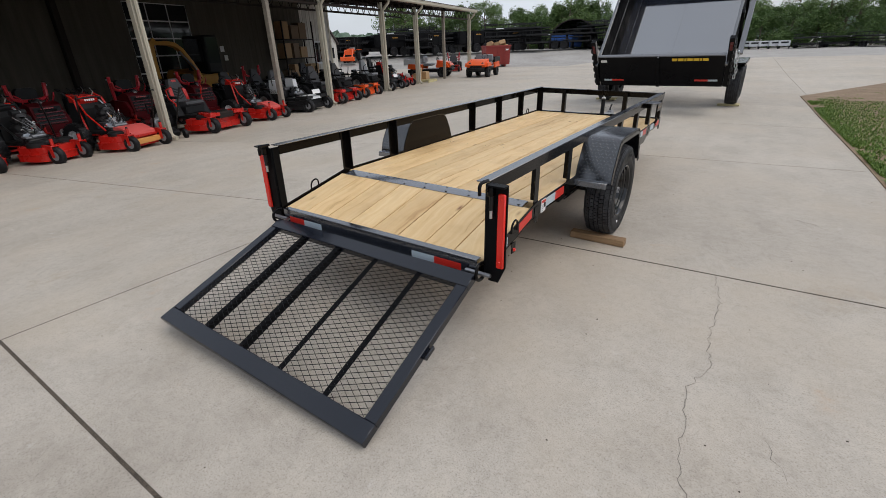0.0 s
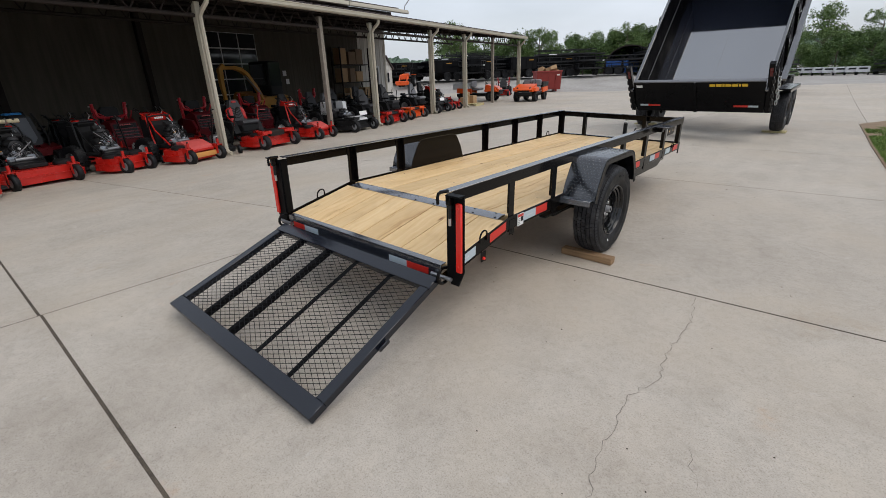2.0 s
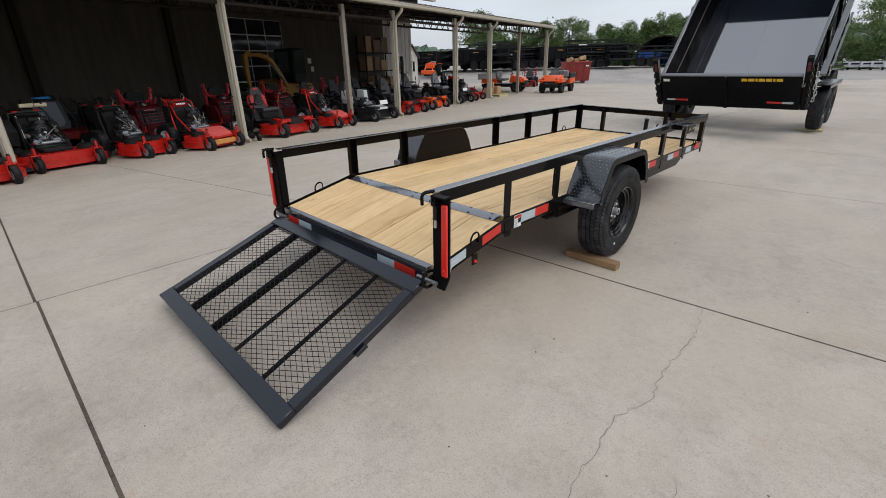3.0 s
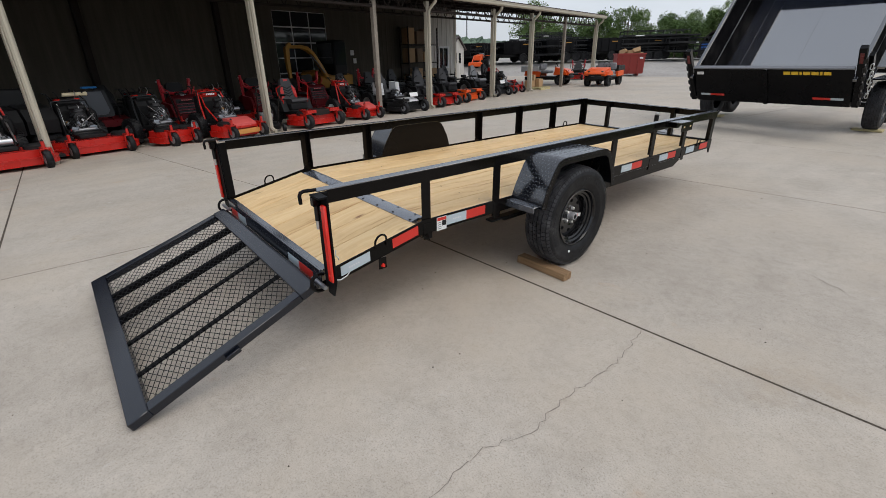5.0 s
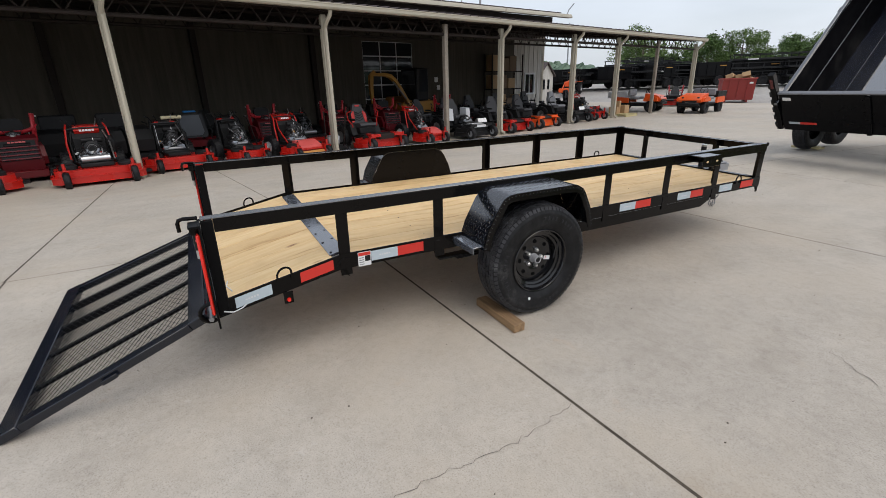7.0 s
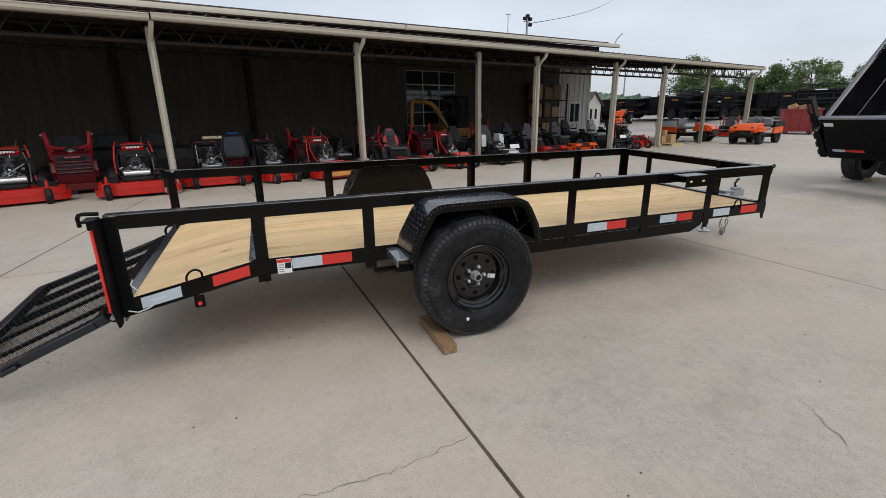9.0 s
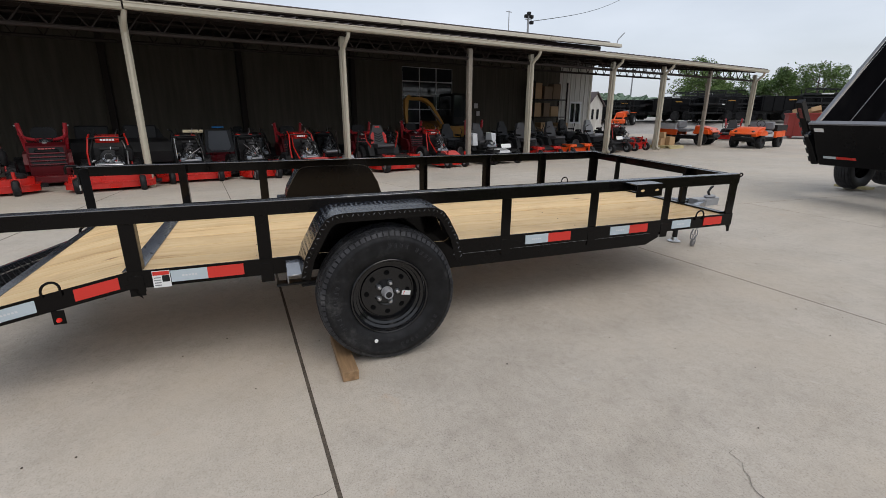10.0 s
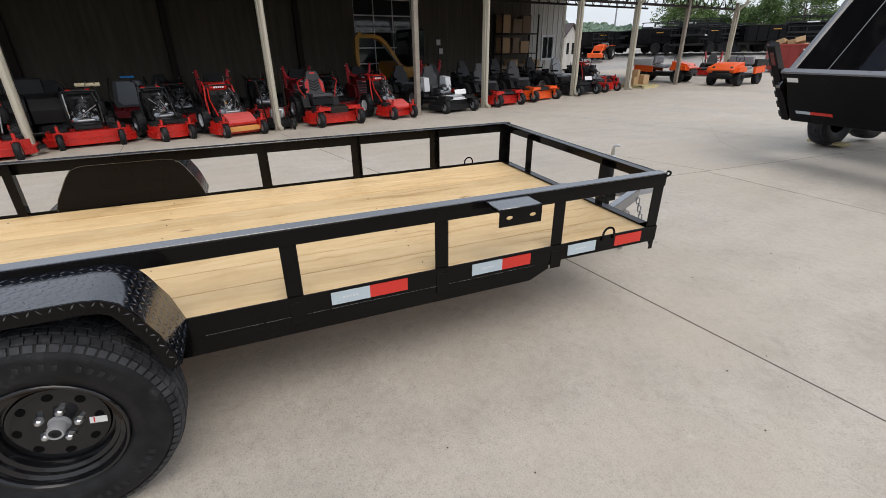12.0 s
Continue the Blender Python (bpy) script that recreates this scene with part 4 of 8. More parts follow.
FENDER = PROF
for side in (1, -1):
    PROF = [(y, 0.52 + (z - 0.52) * (0.835 if side > 0 else 0.80)) for y, z in FENDER]
    xa, xb = side_x(side, 0.0072), side_x(side, -FW)
    m = sheet(PROF, offset_profile(0.004), xa, xb)
    fender = part("fender", m, fender_black, trailer, "black diamond-plate fender over the wheel", 30)
    # rolled skirt at the outer edge
    part("fender_lip", sheet(offset_profile(0.001), offset_profile(0.042), side_x(side, -FW + 0.001), side_x(side, -FW - 0.004)), black_paint, fender)
    m = Mesh()
    total = sum(math.hypot(b[0] - a[0], b[1] - a[1]) for a, b in zip(PROF, PROF[1:]))
    n = int(total / 0.024)
    for i in range(n):
        y, z, ty, tz = fender_point((i + 0.5) * total / n)
        nrm = Vector((0, -tz, ty))
        tan = Vector((0, ty, tz))
        for j in range(9):
            x = side_x(side, -(0.016 + j * 0.0245 + (0.012 if i % 2 else 0)))
            if abs(x - xb) < 0.008:
                continue
            d = (tan + Vector((1 if (i + j) % 2 else -1, 0, 0)) * 1.0).normalized()
            e = nrm.cross(d)
            c = Vector((x, y, z)) + nrm * 0.0002
            q = [c - d * 0.0125, c + e * 0.0032, c + d * 0.0125, c - e * 0.0032]
            top = [c - d * 0.005 + nrm * 0.0008, c + e * 0.0008 + nrm * 0.0009, c + d * 0.005 + nrm * 0.0008, c - e * 0.0008 + nrm * 0.0009]
            m.add([tuple(p) for p in q + top], [(0, 1, 5, 4), (1, 2, 6, 5), (2, 3, 7, 6), (3, 0, 4, 7), (4, 5, 6, 7)])
    part("diamond_tread", m, tread_glint, fender, "raised diamond tread pattern with glints in its colour", 0)
    # ends of the raised tread bent over the outer edge
    lm = Mesh()
    for i in range(n):
        y, z, ty, tz = fender_point((i + 0.5) * total / n)
        nrm, tan = Vector((0, -tz, ty)), Vector((0, ty, tz))
        c = Vector((side_x(side, -FW - 0.0042), y, z)) - nrm * 0.012
        d = (nrm + tan * (0.8 if i % 2 else -0.8)).normalized()
        e = Vector((0.0016 * side, 0, 0))
        w = d.cross(Vector((1, 0, 0))) * 0.0026
        lm.add([tuple(p) for p in (c - d * 0.010, c + w, c + d * 0.010, c - w, c - d * 0.006 + e, c + d * 0.006 + e)], [(0, 1, 5, 4), (1, 2, 5), (2, 3, 4, 5), (3, 0, 4)])
    part("lip_tread", lm, fender_black, fender, "raised tread along the lip", 0)
    # inner closing plate beside the deck
    poly = [(-0.404, SILL + 0.001)] + [(y, min(z, 0.80)) for y, z in offset_profile(0.0045) if z > SILL + 0.01] + [(0.370, SILL + 0.001)]
    part("inner_plate", Mesh().prism(poly, "x", side_x(side, 0.0075), side_x(side, 0.011)), black_paint, fender)
    # step bracket behind the wheel
    m = Mesh().box(side_x(side, -0.0015), side_x(side, -0.225), -0.468, -0.405, 0.532, 0.539, 0.002)
    m.box(side_x(side, -0.0015), side_x(side, -0.225), -0.468, -0.462, 0.50, 0.5325, 0.001)
    part("fender_bracket", m, sky_sheen_grey, fender, "step plate behind the wheel, sky sheen painted in as grey")
    # hanger and leaf spring
    m = Mesh().box(side_x(side, 0.13), side_x(side, 0.07), -0.52, 0.42, 0.375, 0.39, 0.004)
    m.box(side_x(side, 0.13), side_x(side, 0.07), -0.40, 0.28, 0.36, 0.375, 0.004)
    part("leaf_spring", m, satin_black, trailer)
    part("dovetail_gusset", Mesh().prism([(-1.13, 0.475), (-1.10, 0.475), (-1.085, 0.425)], "x", side_x(side, -0.003), side_x(side, 0.003)), black_paint, trailer)
part("axle", Mesh().cyl((LX - 0.1, 0.0, 0.36), (RX + 0.1, 0.0, 0.36), 0.032, 12), satin_black, trailer)


def wheel(parent, m, radius, width, rim_r, mat_rim, lugs=5, holes=8, tread=True, cap=True, segs=60, sticker_at=12, marks=False):
    """A tyre and rim under a thing; z of m points outward through the hub."""
    w = width / 2
    s = radius - rim_r
    prof = [(rim_r - 0.004, -w * 0.72), (rim_r + 0.004, -w * 0.80), (rim_r + s * 0.35, -w * 1.0), (rim_r + s * 0.7, -w * 0.98), (radius - 0.022, -w * 0.86), (radius - 0.013, -w * 0.74),
            (radius - 0.013, w * 0.74), (radius - 0.022, w * 0.86), (rim_r + s * 0.72, w * 0.98), (rim_r + s * 0.66, w * 1.0), (rim_r + s * 0.62, w * 0.985), (rim_r + s * 0.35, w * 1.0), (rim_r + s * 0.30, w * 0.985), (rim_r + 0.010, w * 0.84), (rim_r - 0.004, w * 0.72)]
    tyre = part("tyre", Mesh().lathe(prof, m, segs), rubber, parent, "black rubber tyre", 60)
    if tread:
        tm, ribs = Mesh(), 5
        n = 72
        rnd = random.Random(3)
        for r in range(ribs):
            h0 = -w * 0.80 + r * w * 1.6 / ribs + 0.0035
            h1 = -w * 0.80 + (r + 1) * w * 1.6 / ribs - 0.0035
            drop = 0.006 if r in (0, ribs - 1) else 0.0
            for k in range(n):
                a0 = 2 * math.pi * (k + 0.06 + (0.5 if r % 2 else 0)) / n
                a1 = 2 * math.pi * (k + 0.94 + (0.5 if r % 2 else 0)) / n
                sk = 0.012 * (1 if r < ribs / 2 else -1)
                q = []
                for rr in (radius - 0.016 - drop, radius - drop * 0.5):
                    for a, h in ((a0, h0), (a1, h0), (a1 + sk, h1), (a0 + sk, h1)):
                        rd = rr - (drop if (h == h0 and r == 0) or (h == h1 and r == ribs - 1) else 0)
                        q.append((rd * math.cos(a), rd * math.sin(a), h))
                tm.add(q, [(0, 1, 5, 4), (1, 2, 6, 5), (2, 3, 7, 6), (3, 0, 4, 7), (4, 5, 6, 7)], m)
        # shoulder lugs down the sidewall
        for sgn in (-1, 1):
            for k in range(n):
                a0, a1 = 2 * math.pi * (k + 0.13) / n, 2 * math.pi * (k + 0.87) / n
                q = []
                for up in (0.0, 0.0015):
                    for a, rr, h in ((a0, radius - 0.012, w * 0.84), (a1, radius - 0.012, w * 0.84), (a1, radius - 0.030, w * 0.935), (a0, radius - 0.030, w * 0.935)):
                        q.append((rr * math.cos(a), rr * math.sin(a), sgn * (h + up)))
                tm.add(q, [(0, 1, 5, 4), (1, 2, 6, 5), (2, 3, 7, 6), (3, 0, 4, 7), (4, 5, 6, 7)], m)
        part("tread", tm, rubber_tread, tyre, "blocky dusty tyre tread", 0)
        # raised sidewall writing as plain blocks
        rl = rim_r + s * 0.50
        mark = Mesh().box(-0.010, 0.010, -0.007, 0.007, 0.0, 0.003, 0.001).data("sidewall_mark", rubber_mark, 0) if marks else None
        for a0 in (0.2, 2.3, 4.4) if marks else ():
            for k in (0, 1, 2, 3, 5, 6, 7, 8):
                ob = part("sidewall_mark", mark, rubber_mark, tyre)
                ob.matrix_basis = m @ pose(0, 0, 0, 0, 0, math.degrees(a0 + 0.105 * k)) @ pose(rl, 0, w * 0.983)
    face = w * 0.20  # the flat disc sits inside a stepped barrel
    rp = [(rim_r - 0.006, w * 0.70), (rim_r + 0.007, w * 0.82), (rim_r + 0.009, w * 0.87), (rim_r + 0.006, w * 0.90), (rim_r - 0.001, w * 0.88), (rim_r - 0.006, w * 0.80), (rim_r - 0.009, w * 0.66), (rim_r - 0.022, w * 0.60), (rim_r - 0.025, w * 0.50), (rim_r * 0.80, w * 0.45),
          (rim_r * 0.775, w * 0.30), (rim_r * 0.755, face - w * 0.07), (rim_r * 0.725, face - w * 0.07), (rim_r * 0.70, face), (rim_r * 0.40, face + w * 0.04), (rim_r * 0.37, face + w * 0.01), (rim_r * 0.15, face), (0.0, face)]
    rim = part("rim", Mesh().lathe(rp, m, 40), mat_rim, parent, "", 40)
    for k in range(holes):
        a = 2 * math.pi * k / holes
        hm = m @ pose(rim_r * 0.56 * math.cos(a), rim_r * 0.56 * math.sin(a), face + w * 0.0187 + 0.0006, 0, 0, math.degrees(a)) @ pose(0, 0, 0, 0, 4, 0)
        part("vent_hole", Mesh().lathe([(0.0, 0.0009), (0.0150, 0.0009), (0.0165, 0.0012), (0.0172, 0.0004)], hm @ Matrix.Diagonal((0.72, 0.85, 1, 1)), 14), hole_dark, rim, "dark round vent hole")
    for k in range(lugs):
        a = 2 * math.pi * k / lugs + 0.3
        lm = m @ pose(rim_r * 0.275 * math.cos(a), rim_r * 0.275 * math.sin(a), face)
        part("lug_nut", Mesh().lathe([(0.0145, 0.0), (0.0135, 0.005), (0.0118, 0.007), (0.0112, 0.016), (0.007, 0.020), (0.0, 0.021)], lm, 6), zinc, rim, "bright zinc lug nut")
    if cap:
        z = face
        hub = part("hub_cap", Mesh().lathe([(0.030, z), (0.028, z + 0.006), (0.0245, z + 0.010), (0.0238, z + 0.040), (0.022, z + 0.045), (0.0165, z + 0.045), (0.0165, z + 0.040)], m, 24), hub_grey, rim, "grey painted hub cap")
        part("grease_plug", Mesh().lathe([(0.0168, z + 0.039), (0.015, z + 0.044), (0.008, z + 0.046), (0.007, z + 0.042), (0.0, z + 0.042)], m, 18), matt_black, hub, "black rubber grease plug")
        st = part("weight_sticker", Mesh().box(rim_r * 0.41, rim_r * 0.41 + 0.046, -0.011, 0.013, face + w * 0.036, face + w * 0.044, 0, m @ pose(0, 0, 0, 0, 0, sticker_at)), paper_white, rim, "small white label on the rim", 0)
        part("label_bar", Mesh().box(rim_r * 0.41 + 0.010, rim_r * 0.41 + 0.014, -0.009, 0.011, face + w * 0.044, face + w * 0.047, 0, m @ pose(0, 0, 0, 0, 0, sticker_at)), reflect_red, st, "red stripe on the label", 0)
    return tyre


STICKER = 80
WHEEL_Z, WHEEL_R = 0.3725, 0.343
wheel(trailer, axis_x(0.142, -0.003, WHEEL_Z), WHEEL_R, 0.205, 0.186, rim_black, sticker_at=STICKER, marks=True)
wheel(trailer, axis_x(LX - 0.142, -0.005, WHEEL_Z, True), WHEEL_R, 0.205, 0.186, rim_black)

tyre_dot = bpy.data.objects["tyre"]
part("chalk_dot", Mesh().lathe([(0.0, 0.0035), (0.008, 0.003), (0.011, 0.0)], axis_x(0.2425, -0.083, 0.150), 10), paper_white, tyre_dot, "white balance dot on the sidewall")

chock = part("wood_block", Mesh().box(-0.20, 0.20, -0.038, 0.038, 0, 0.052, 0.004), timber, None)
chock.matrix_basis = pose(0.145, -0.235, ground_z(0.14, -0.23) + 0.0005, 0, 1.35, 1)
tagged(chock, "weathered brown timber block under the trailer tyre", "wood block")


# ---- dump trailer with its bed raised ----
DUMP = pose(0.045, 0.008, -0.182, 1.1, 0.2, 0.4)
dump = thing("dump_trailer", DUMP, "black dump trailer with glossy bed tipped up", "trailer", "dump trailers")
dump.scale = (1.028, 1.028, 1.028)
DX0, DX1 = -1.91, 0.32
DMID = (DX0 + DX1) / 2
TILT_BED = 45.0
bed_m = pose(0, 6.77, 0.37, TILT_BED)
# bed space: y along the floor from the tailgate, z out of the floor
BED_L, BED_H, GATE_H = 3.5, 0.86, 0.60
gate_at = pose(0, 6.493, 0.682, 35.5)  # the doors hang a little steeper than the bed
part("bed_floor", Mesh(bed_m).box(DX0 + 0.03, DMID - 0.004, 0.40, BED_L, -0.012, 0.0, 0.001).box(DMID + 0.004, DX1 - 0.03, 0.40, BED_L, -0.012, 0.0, 0.001).box(DMID - 0.004, DMID + 0.004, 0.40, BED_L, -0.012, -0.003), bed_gloss, dump, "glossy black steel bed floor")
for x0, x1, sgn in ((DX0, DX0 + 0.05, -1), (DX1 - 0.05, DX1, 1)):
    m = Mesh(bed_m)
    xi = x1 - 0.006 if sgn < 0 else x0
    m.prism([(0.40, 0.0), (BED_L, 0.0), (BED_L, BED_H), (0.0, BED_H), (0.0, 0.42)], "x", xi, xi + 0.006)
    wall = part("bed_side", m, dump_wall, dump)
    part("bed_rail", Mesh(bed_m).box(x0, x1 - 0.004, 0.0, BED_L, BED_H, BED_H + 0.045, 0.004), sky_sheen_black, wall, "glossy top rail of the bed")
    part("wall_seam", Mesh(bed_m).box(xi - 0.004, xi + 0.010, 0.0, BED_L, 0.43, 0.442, 0.002), bare_edge, wall)
    for k in range(5):
        y = 0.45 + k * 0.70
        xo = DX0 - 0.045 if sgn < 0 else DX1 - 0.005
        part("side_stake", Mesh(bed_m).box(xo, xo + 0.05, y, y + 0.08, 0.0, BED_H, 0.003), dump_black, wall)
    # rear corner post
    xo = DX0 - 0.045 if sgn < 0 else DX1 - 0.035
    post = part("corner_post", Mesh(gate_at).box(xo, xo + 0.08, -0.06, 0.02, -0.05, 0.93, 0.004), dump_black, dump)
    part("post_lamp", Mesh(gate_at).box(xo + 0.018, xo + 0.062, -0.065, -0.058, 0.70, 0.86, 0.004), lamp_dark, post, "dark red tail lamp")
    edge = xo if sgn < 0 else xo + 0.08
    for k in range(6):
        part("hinge_knuckle", Mesh(gate_at).cyl((edge, -0.045, 0.0 + 0.14 * k), (edge, -0.045, 0.07 + 0.14 * k), 0.024, 10), satin_black, post)
    # safety chain at the post
    if sgn > 0:
        for k in range(9):
            c = gate_at @ Vector((DX1 + 0.115 + 0.01 * math.sin(k * 1.3), -0.02, 0.62 - 0.06 * k))
            lm = Matrix.Translation(c) @ pose(0, 0, 0, 20 * (k % 2), 0, 90 * (k % 2))
            pts = [lm @ Vector((0.016 * math.cos(a), 0, 0.016 * math.sin(a) + (0.02 if math.sin(a) > 0 else -0.02))) for a in [2 * math.pi * j / 10 for j in range(10)]]
            part("chain_link", Mesh().tube(pts, 0.007, 6, True), zinc, post)
part("side_lip", Mesh(bed_m).box(DX1 + 0.06, DX1 + 0.15, 0.55, BED_L, 0.50, 0.545, 0.004), sky_sheen_black, dump, "glossy black side lip with sky sheen in its colour")
part("bed_front", Mesh(bed_m).box(DX0, DX1, BED_L, BED_L + 0.01, 0.0, BED_H + 0.2), dump_wall, dump)
tg = part("tailgate", Mesh(gate_at).box(DX0 + 0.05, DMID - 0.012, -0.05, -0.01, -0.06, GATE_H, 0.004).box(DMID + 0.012, DX1 - 0.05, -0.05, -0.01, -0.06, GATE_H, 0.004), dump_black, dump, "black double tailgate doors")
part("gate_cap", Mesh(gate_at).box(DX0 + 0.05, DX1 - 0.05, -0.062, 0.0, GATE_H, GATE_H + 0.022, 0.003), bare_edge, tg, "pale edge strip along the tailgate top")
part("gate_latch", Mesh(gate_at).box(DMID - 0.03, DMID + 0.03, -0.075, -0.05, -0.06, GATE_H - 0.02, 0.004), dump_black, tg)
for x0, x1, mat in ((DX0 + 0.13, DX0 + 0.28, reflect_white), (DX0 + 0.28, DX0 + 0.50, reflect_red), (DX1 - 0.50, DX1 - 0.28, reflect_red), (DX1 - 0.28, DX1 - 0.13, reflect_white)):
    part("reflector", Mesh(gate_at).box(x0, x1, -0.052, -0.0505, 0.06, 0.10), mat, tg, "strip of reflective tape", 0)
part("maker_plate", Mesh(gate_at).box(DX0 + 0.10, DX0 + 0.21, -0.053, -0.0505, 0.485, 0.54), paper_white, tg, "small white maker plate", 0)
# yellow maker's mark as plain blocks
for k, w in enumerate((0.085, 0.085, 0.03, 0.085, 0.085, 0.03, 0.085)):
    x = -0.56 + (0, 0.10, 0.20, 0.245, 0.345, 0.445, 0.49)[k]
    part("maker_mark", Mesh(gate_at).box(x, x + w, -0.053, -0.0505, 0.50, 0.555, 0.0), logo_yellow, tg, "yellow block of the maker's mark", 0)
# chassis
for x in (-1.25, -0.35):
    part("chassis_rail", Mesh().box(x - 0.05, x + 0.05, 6.95, 10.4, 0.62, 0.76, 0.004), satin_black, dump)
part("rear_crossbar", Mesh().box(DX0 + 0.15, DX1 - 0.15, 6.78, 6.90, 0.64, 0.74, 0.004), satin_black, dump)
part("tongue", Mesh().box(DMID - 0.06, DMID + 0.06, 10.3, 11.8, 0.62, 0.74, 0.004), satin_black, dump)
part("lift_ram", Mesh().cyl((DMID, 9.6, 0.7), (DMID, 8.35, 1.9), 0.07, 12), satin_black, dump)
WHEEL_UP = 0.525
for side, x in ((1, 0.40), (-1, -2.08)):
    for y in (7.75, 8.62):
        part("axle_hub", Mesh().cyl((x - 0.35 * side, y, WHEEL_UP), (x + 0.02 * side, y, WHEEL_UP), 0.04, 10), satin_black, dump)
        wheel(dump, axis_x(x, y, WHEEL_UP, side < 0), 0.37, 0.225, 0.205, rim_black, 6, 8, True, True, 36)
    part("fender", Mesh().box(x - 0.13, x + 0.13, 7.3, 9.1, 0.93, 0.95, 0.008).box(x + 0.12 * side, x + 0.13 * side, 7.3, 9.1, 0.88, 0.93, 0.003), dump_black, dump)


def plank_block(x, y, w, d, name="wheel_board", label="pale timber board under a trailer tyre"):
    ob = part(name, Mesh().box(-w / 2, w / 2, -d / 2, d / 2, 0, 0.035, 0.003), timber_pale, None)
    ob.matrix_basis = on_ground(x, y, 0, 0.0005)
    tagged(ob, label, "wood board", "boards under the dump trailer")


timber_pale = plain_noise("timber_pale", (0.42, 0.36, 0.18), (0.58, 0.50, 0.28), 3.0, 0.7, 0.2)
plank_block(0.37, 8.00, 0.40, 0.20)
plank_block(-2.14, 8.00, 0.44, 0.20)

# a second dump trailer parked ahead of it
dump2 = copy_thing(dump, pose(-1.55, 17.0, ground_z(-1.2, 24.5) - ground_z(-0.8, 8.2)) @ DUMP)
for ob in dump2.children_recursive:
    if ob.name.startswith(("bed_floor", "bed_rail")):
        ob.data = ob.data.copy()
        ob.data.materials[0] = dump_black
tagged(dump2, "black dump trailer parked beyond, bed tipped up", "trailer")

# ---- open shed ----
SHED_UP = 0.17
SHED = Matrix(((-0.2098, -0.9777, 0, -8.352), (0.9777, -0.2098, 0, -2.723), (0, 0, 1, SHED_UP), (0, 0, 0, 1)))
# shed space: x along the front from the first post, y back into the shed, z up
RISE = 0.0025
shed = thing("open_shed", SHED, "long open-fronted metal shed with beige gutter and posts", "shed", "", "structure")
LEN0, LEN1, DEEP = -14.0, 24.1, 8.7


def shed_z(s):
    return RISE * s


def foot(s, d):
    """Height of the sloping floor in shed space."""
    p = SHED @ Vector((s, d, 0))
    return ground_z(p.x, p.y) - SHED_UP


def in_shed(s, d, lift=0.0, turn=0.0):
    return SHED @ pose(s, d, foot(s, d) + lift, 0, 0, turn)


grey_timber = plain_noise("grey_timber", (0.20, 0.17, 0.14), (0.32, 0.28, 0.23), 5.0, 0.8, 0.3)
POSTS = [(-10.78, "pipe"), (-5.39, "pipe"), (-0.05, "pipe"), (4.17, "pipe"), (7.85, "wood"), (10.11, "pipe"), (13.92, "pipe"), (16.88, "pipe"), (20.12, "wood"), (23.9, "pipe")]
for s, kind in POSTS:
    top = 2.80 + shed_z(s)
    w = 0.065
    f = foot(s, 0.1)
    m = Mesh().box(s - w, s + w, 0.08, 0.08 + 2 * w, f - 0.01, top, 0.012)
    post = part("post", m, beige_metal if kind == "pipe" else grey_timber, shed, "beige shed post")
    if kind == "pipe":
        pts = [(s + 0.05, -0.20, 2.86 + shed_z(s)), (s + 0.03, -0.19, 2.76 + shed_z(s)), (s + 0.0, -0.04, 2.62 + shed_z(s)), (s, 0.048, 2.52 + shed_z(s)), (s, 0.048, 1.3), (s, 0.048, f + 0.14), (s + 0.01, 0.0, f + 0.07), (s + 0.02, -0.08, f + 0.05)]
        part("downspout", Mesh().tube(pts, 0.048, 8), beige_metal, post, "beige downspout pipe")
for a, b, lift, out in ((LEN0, -0.03, -0.02, 0.02), (0.0, LEN1, 0.0, 0.0)):
    m = Mesh()
    n = 6
    for i in range(n):
        x0, x1 = a + (b - a) * i / n, a + (b - a) * (i + 1) / n
        prof = [(-0.33 - out, 2.985), (-0.33 - out, 2.965), (-0.318 - out, 2.955), (-0.318 - out, 2.90), (-0.29 - out, 2.865), (-0.17, 2.865), (-0.17, 2.985)]
        k = len(prof)
        v = [(x0, p, q + lift + shed_z(x0)) for p, q in prof] + [(x1, p, q + lift + shed_z(x1)) for p, q in prof]
        m.add(v, [tuple(range(k))[::-1], tuple(range(k, 2 * k))] + [(j, (j + 1) % k, (j + 1) % k + k, j + k) for j in range(k)])
    part("gutter", m, beige_metal, shed, "long beige eaves gutter")
# ribbed roof sheet
m = Mesh()
rib = 0.3
n = int((LEN1 - LEN0) / rib)
SLOPE = 0.11
for i in range(n):
    x0 = LEN0 + i * rib
    for xa, xb, za, zb in ((x0, x0 + 0.22, 0, 0), (x0 + 0.22, x0 + 0.24, 0, 0.03), (x0 + 0.24, x0 + 0.28, 0.03, 0.03), (x0 + 0.28, x0 + 0.30, 0.03, 0)):
        v = []
        for y in (-0.25, DEEP + 0.15):
            base = 3.0 + SLOPE * (y + 0.25)
            v += [(xa, y, base + za + shed_z(xa)), (xb, y, base + zb + shed_z(xb)), (xb, y, base + zb + 0.01 + shed_z(xb)), (xa, y, base + za + 0.01 + shed_z(xa))]
        m.add(v, [(0, 1, 5, 4), (3, 7, 6, 2), (0, 3, 2, 1), (4, 5, 6, 7)])
part("roof", m, roof_metal, shed, "ribbed dark metal roof sheeting", 0)
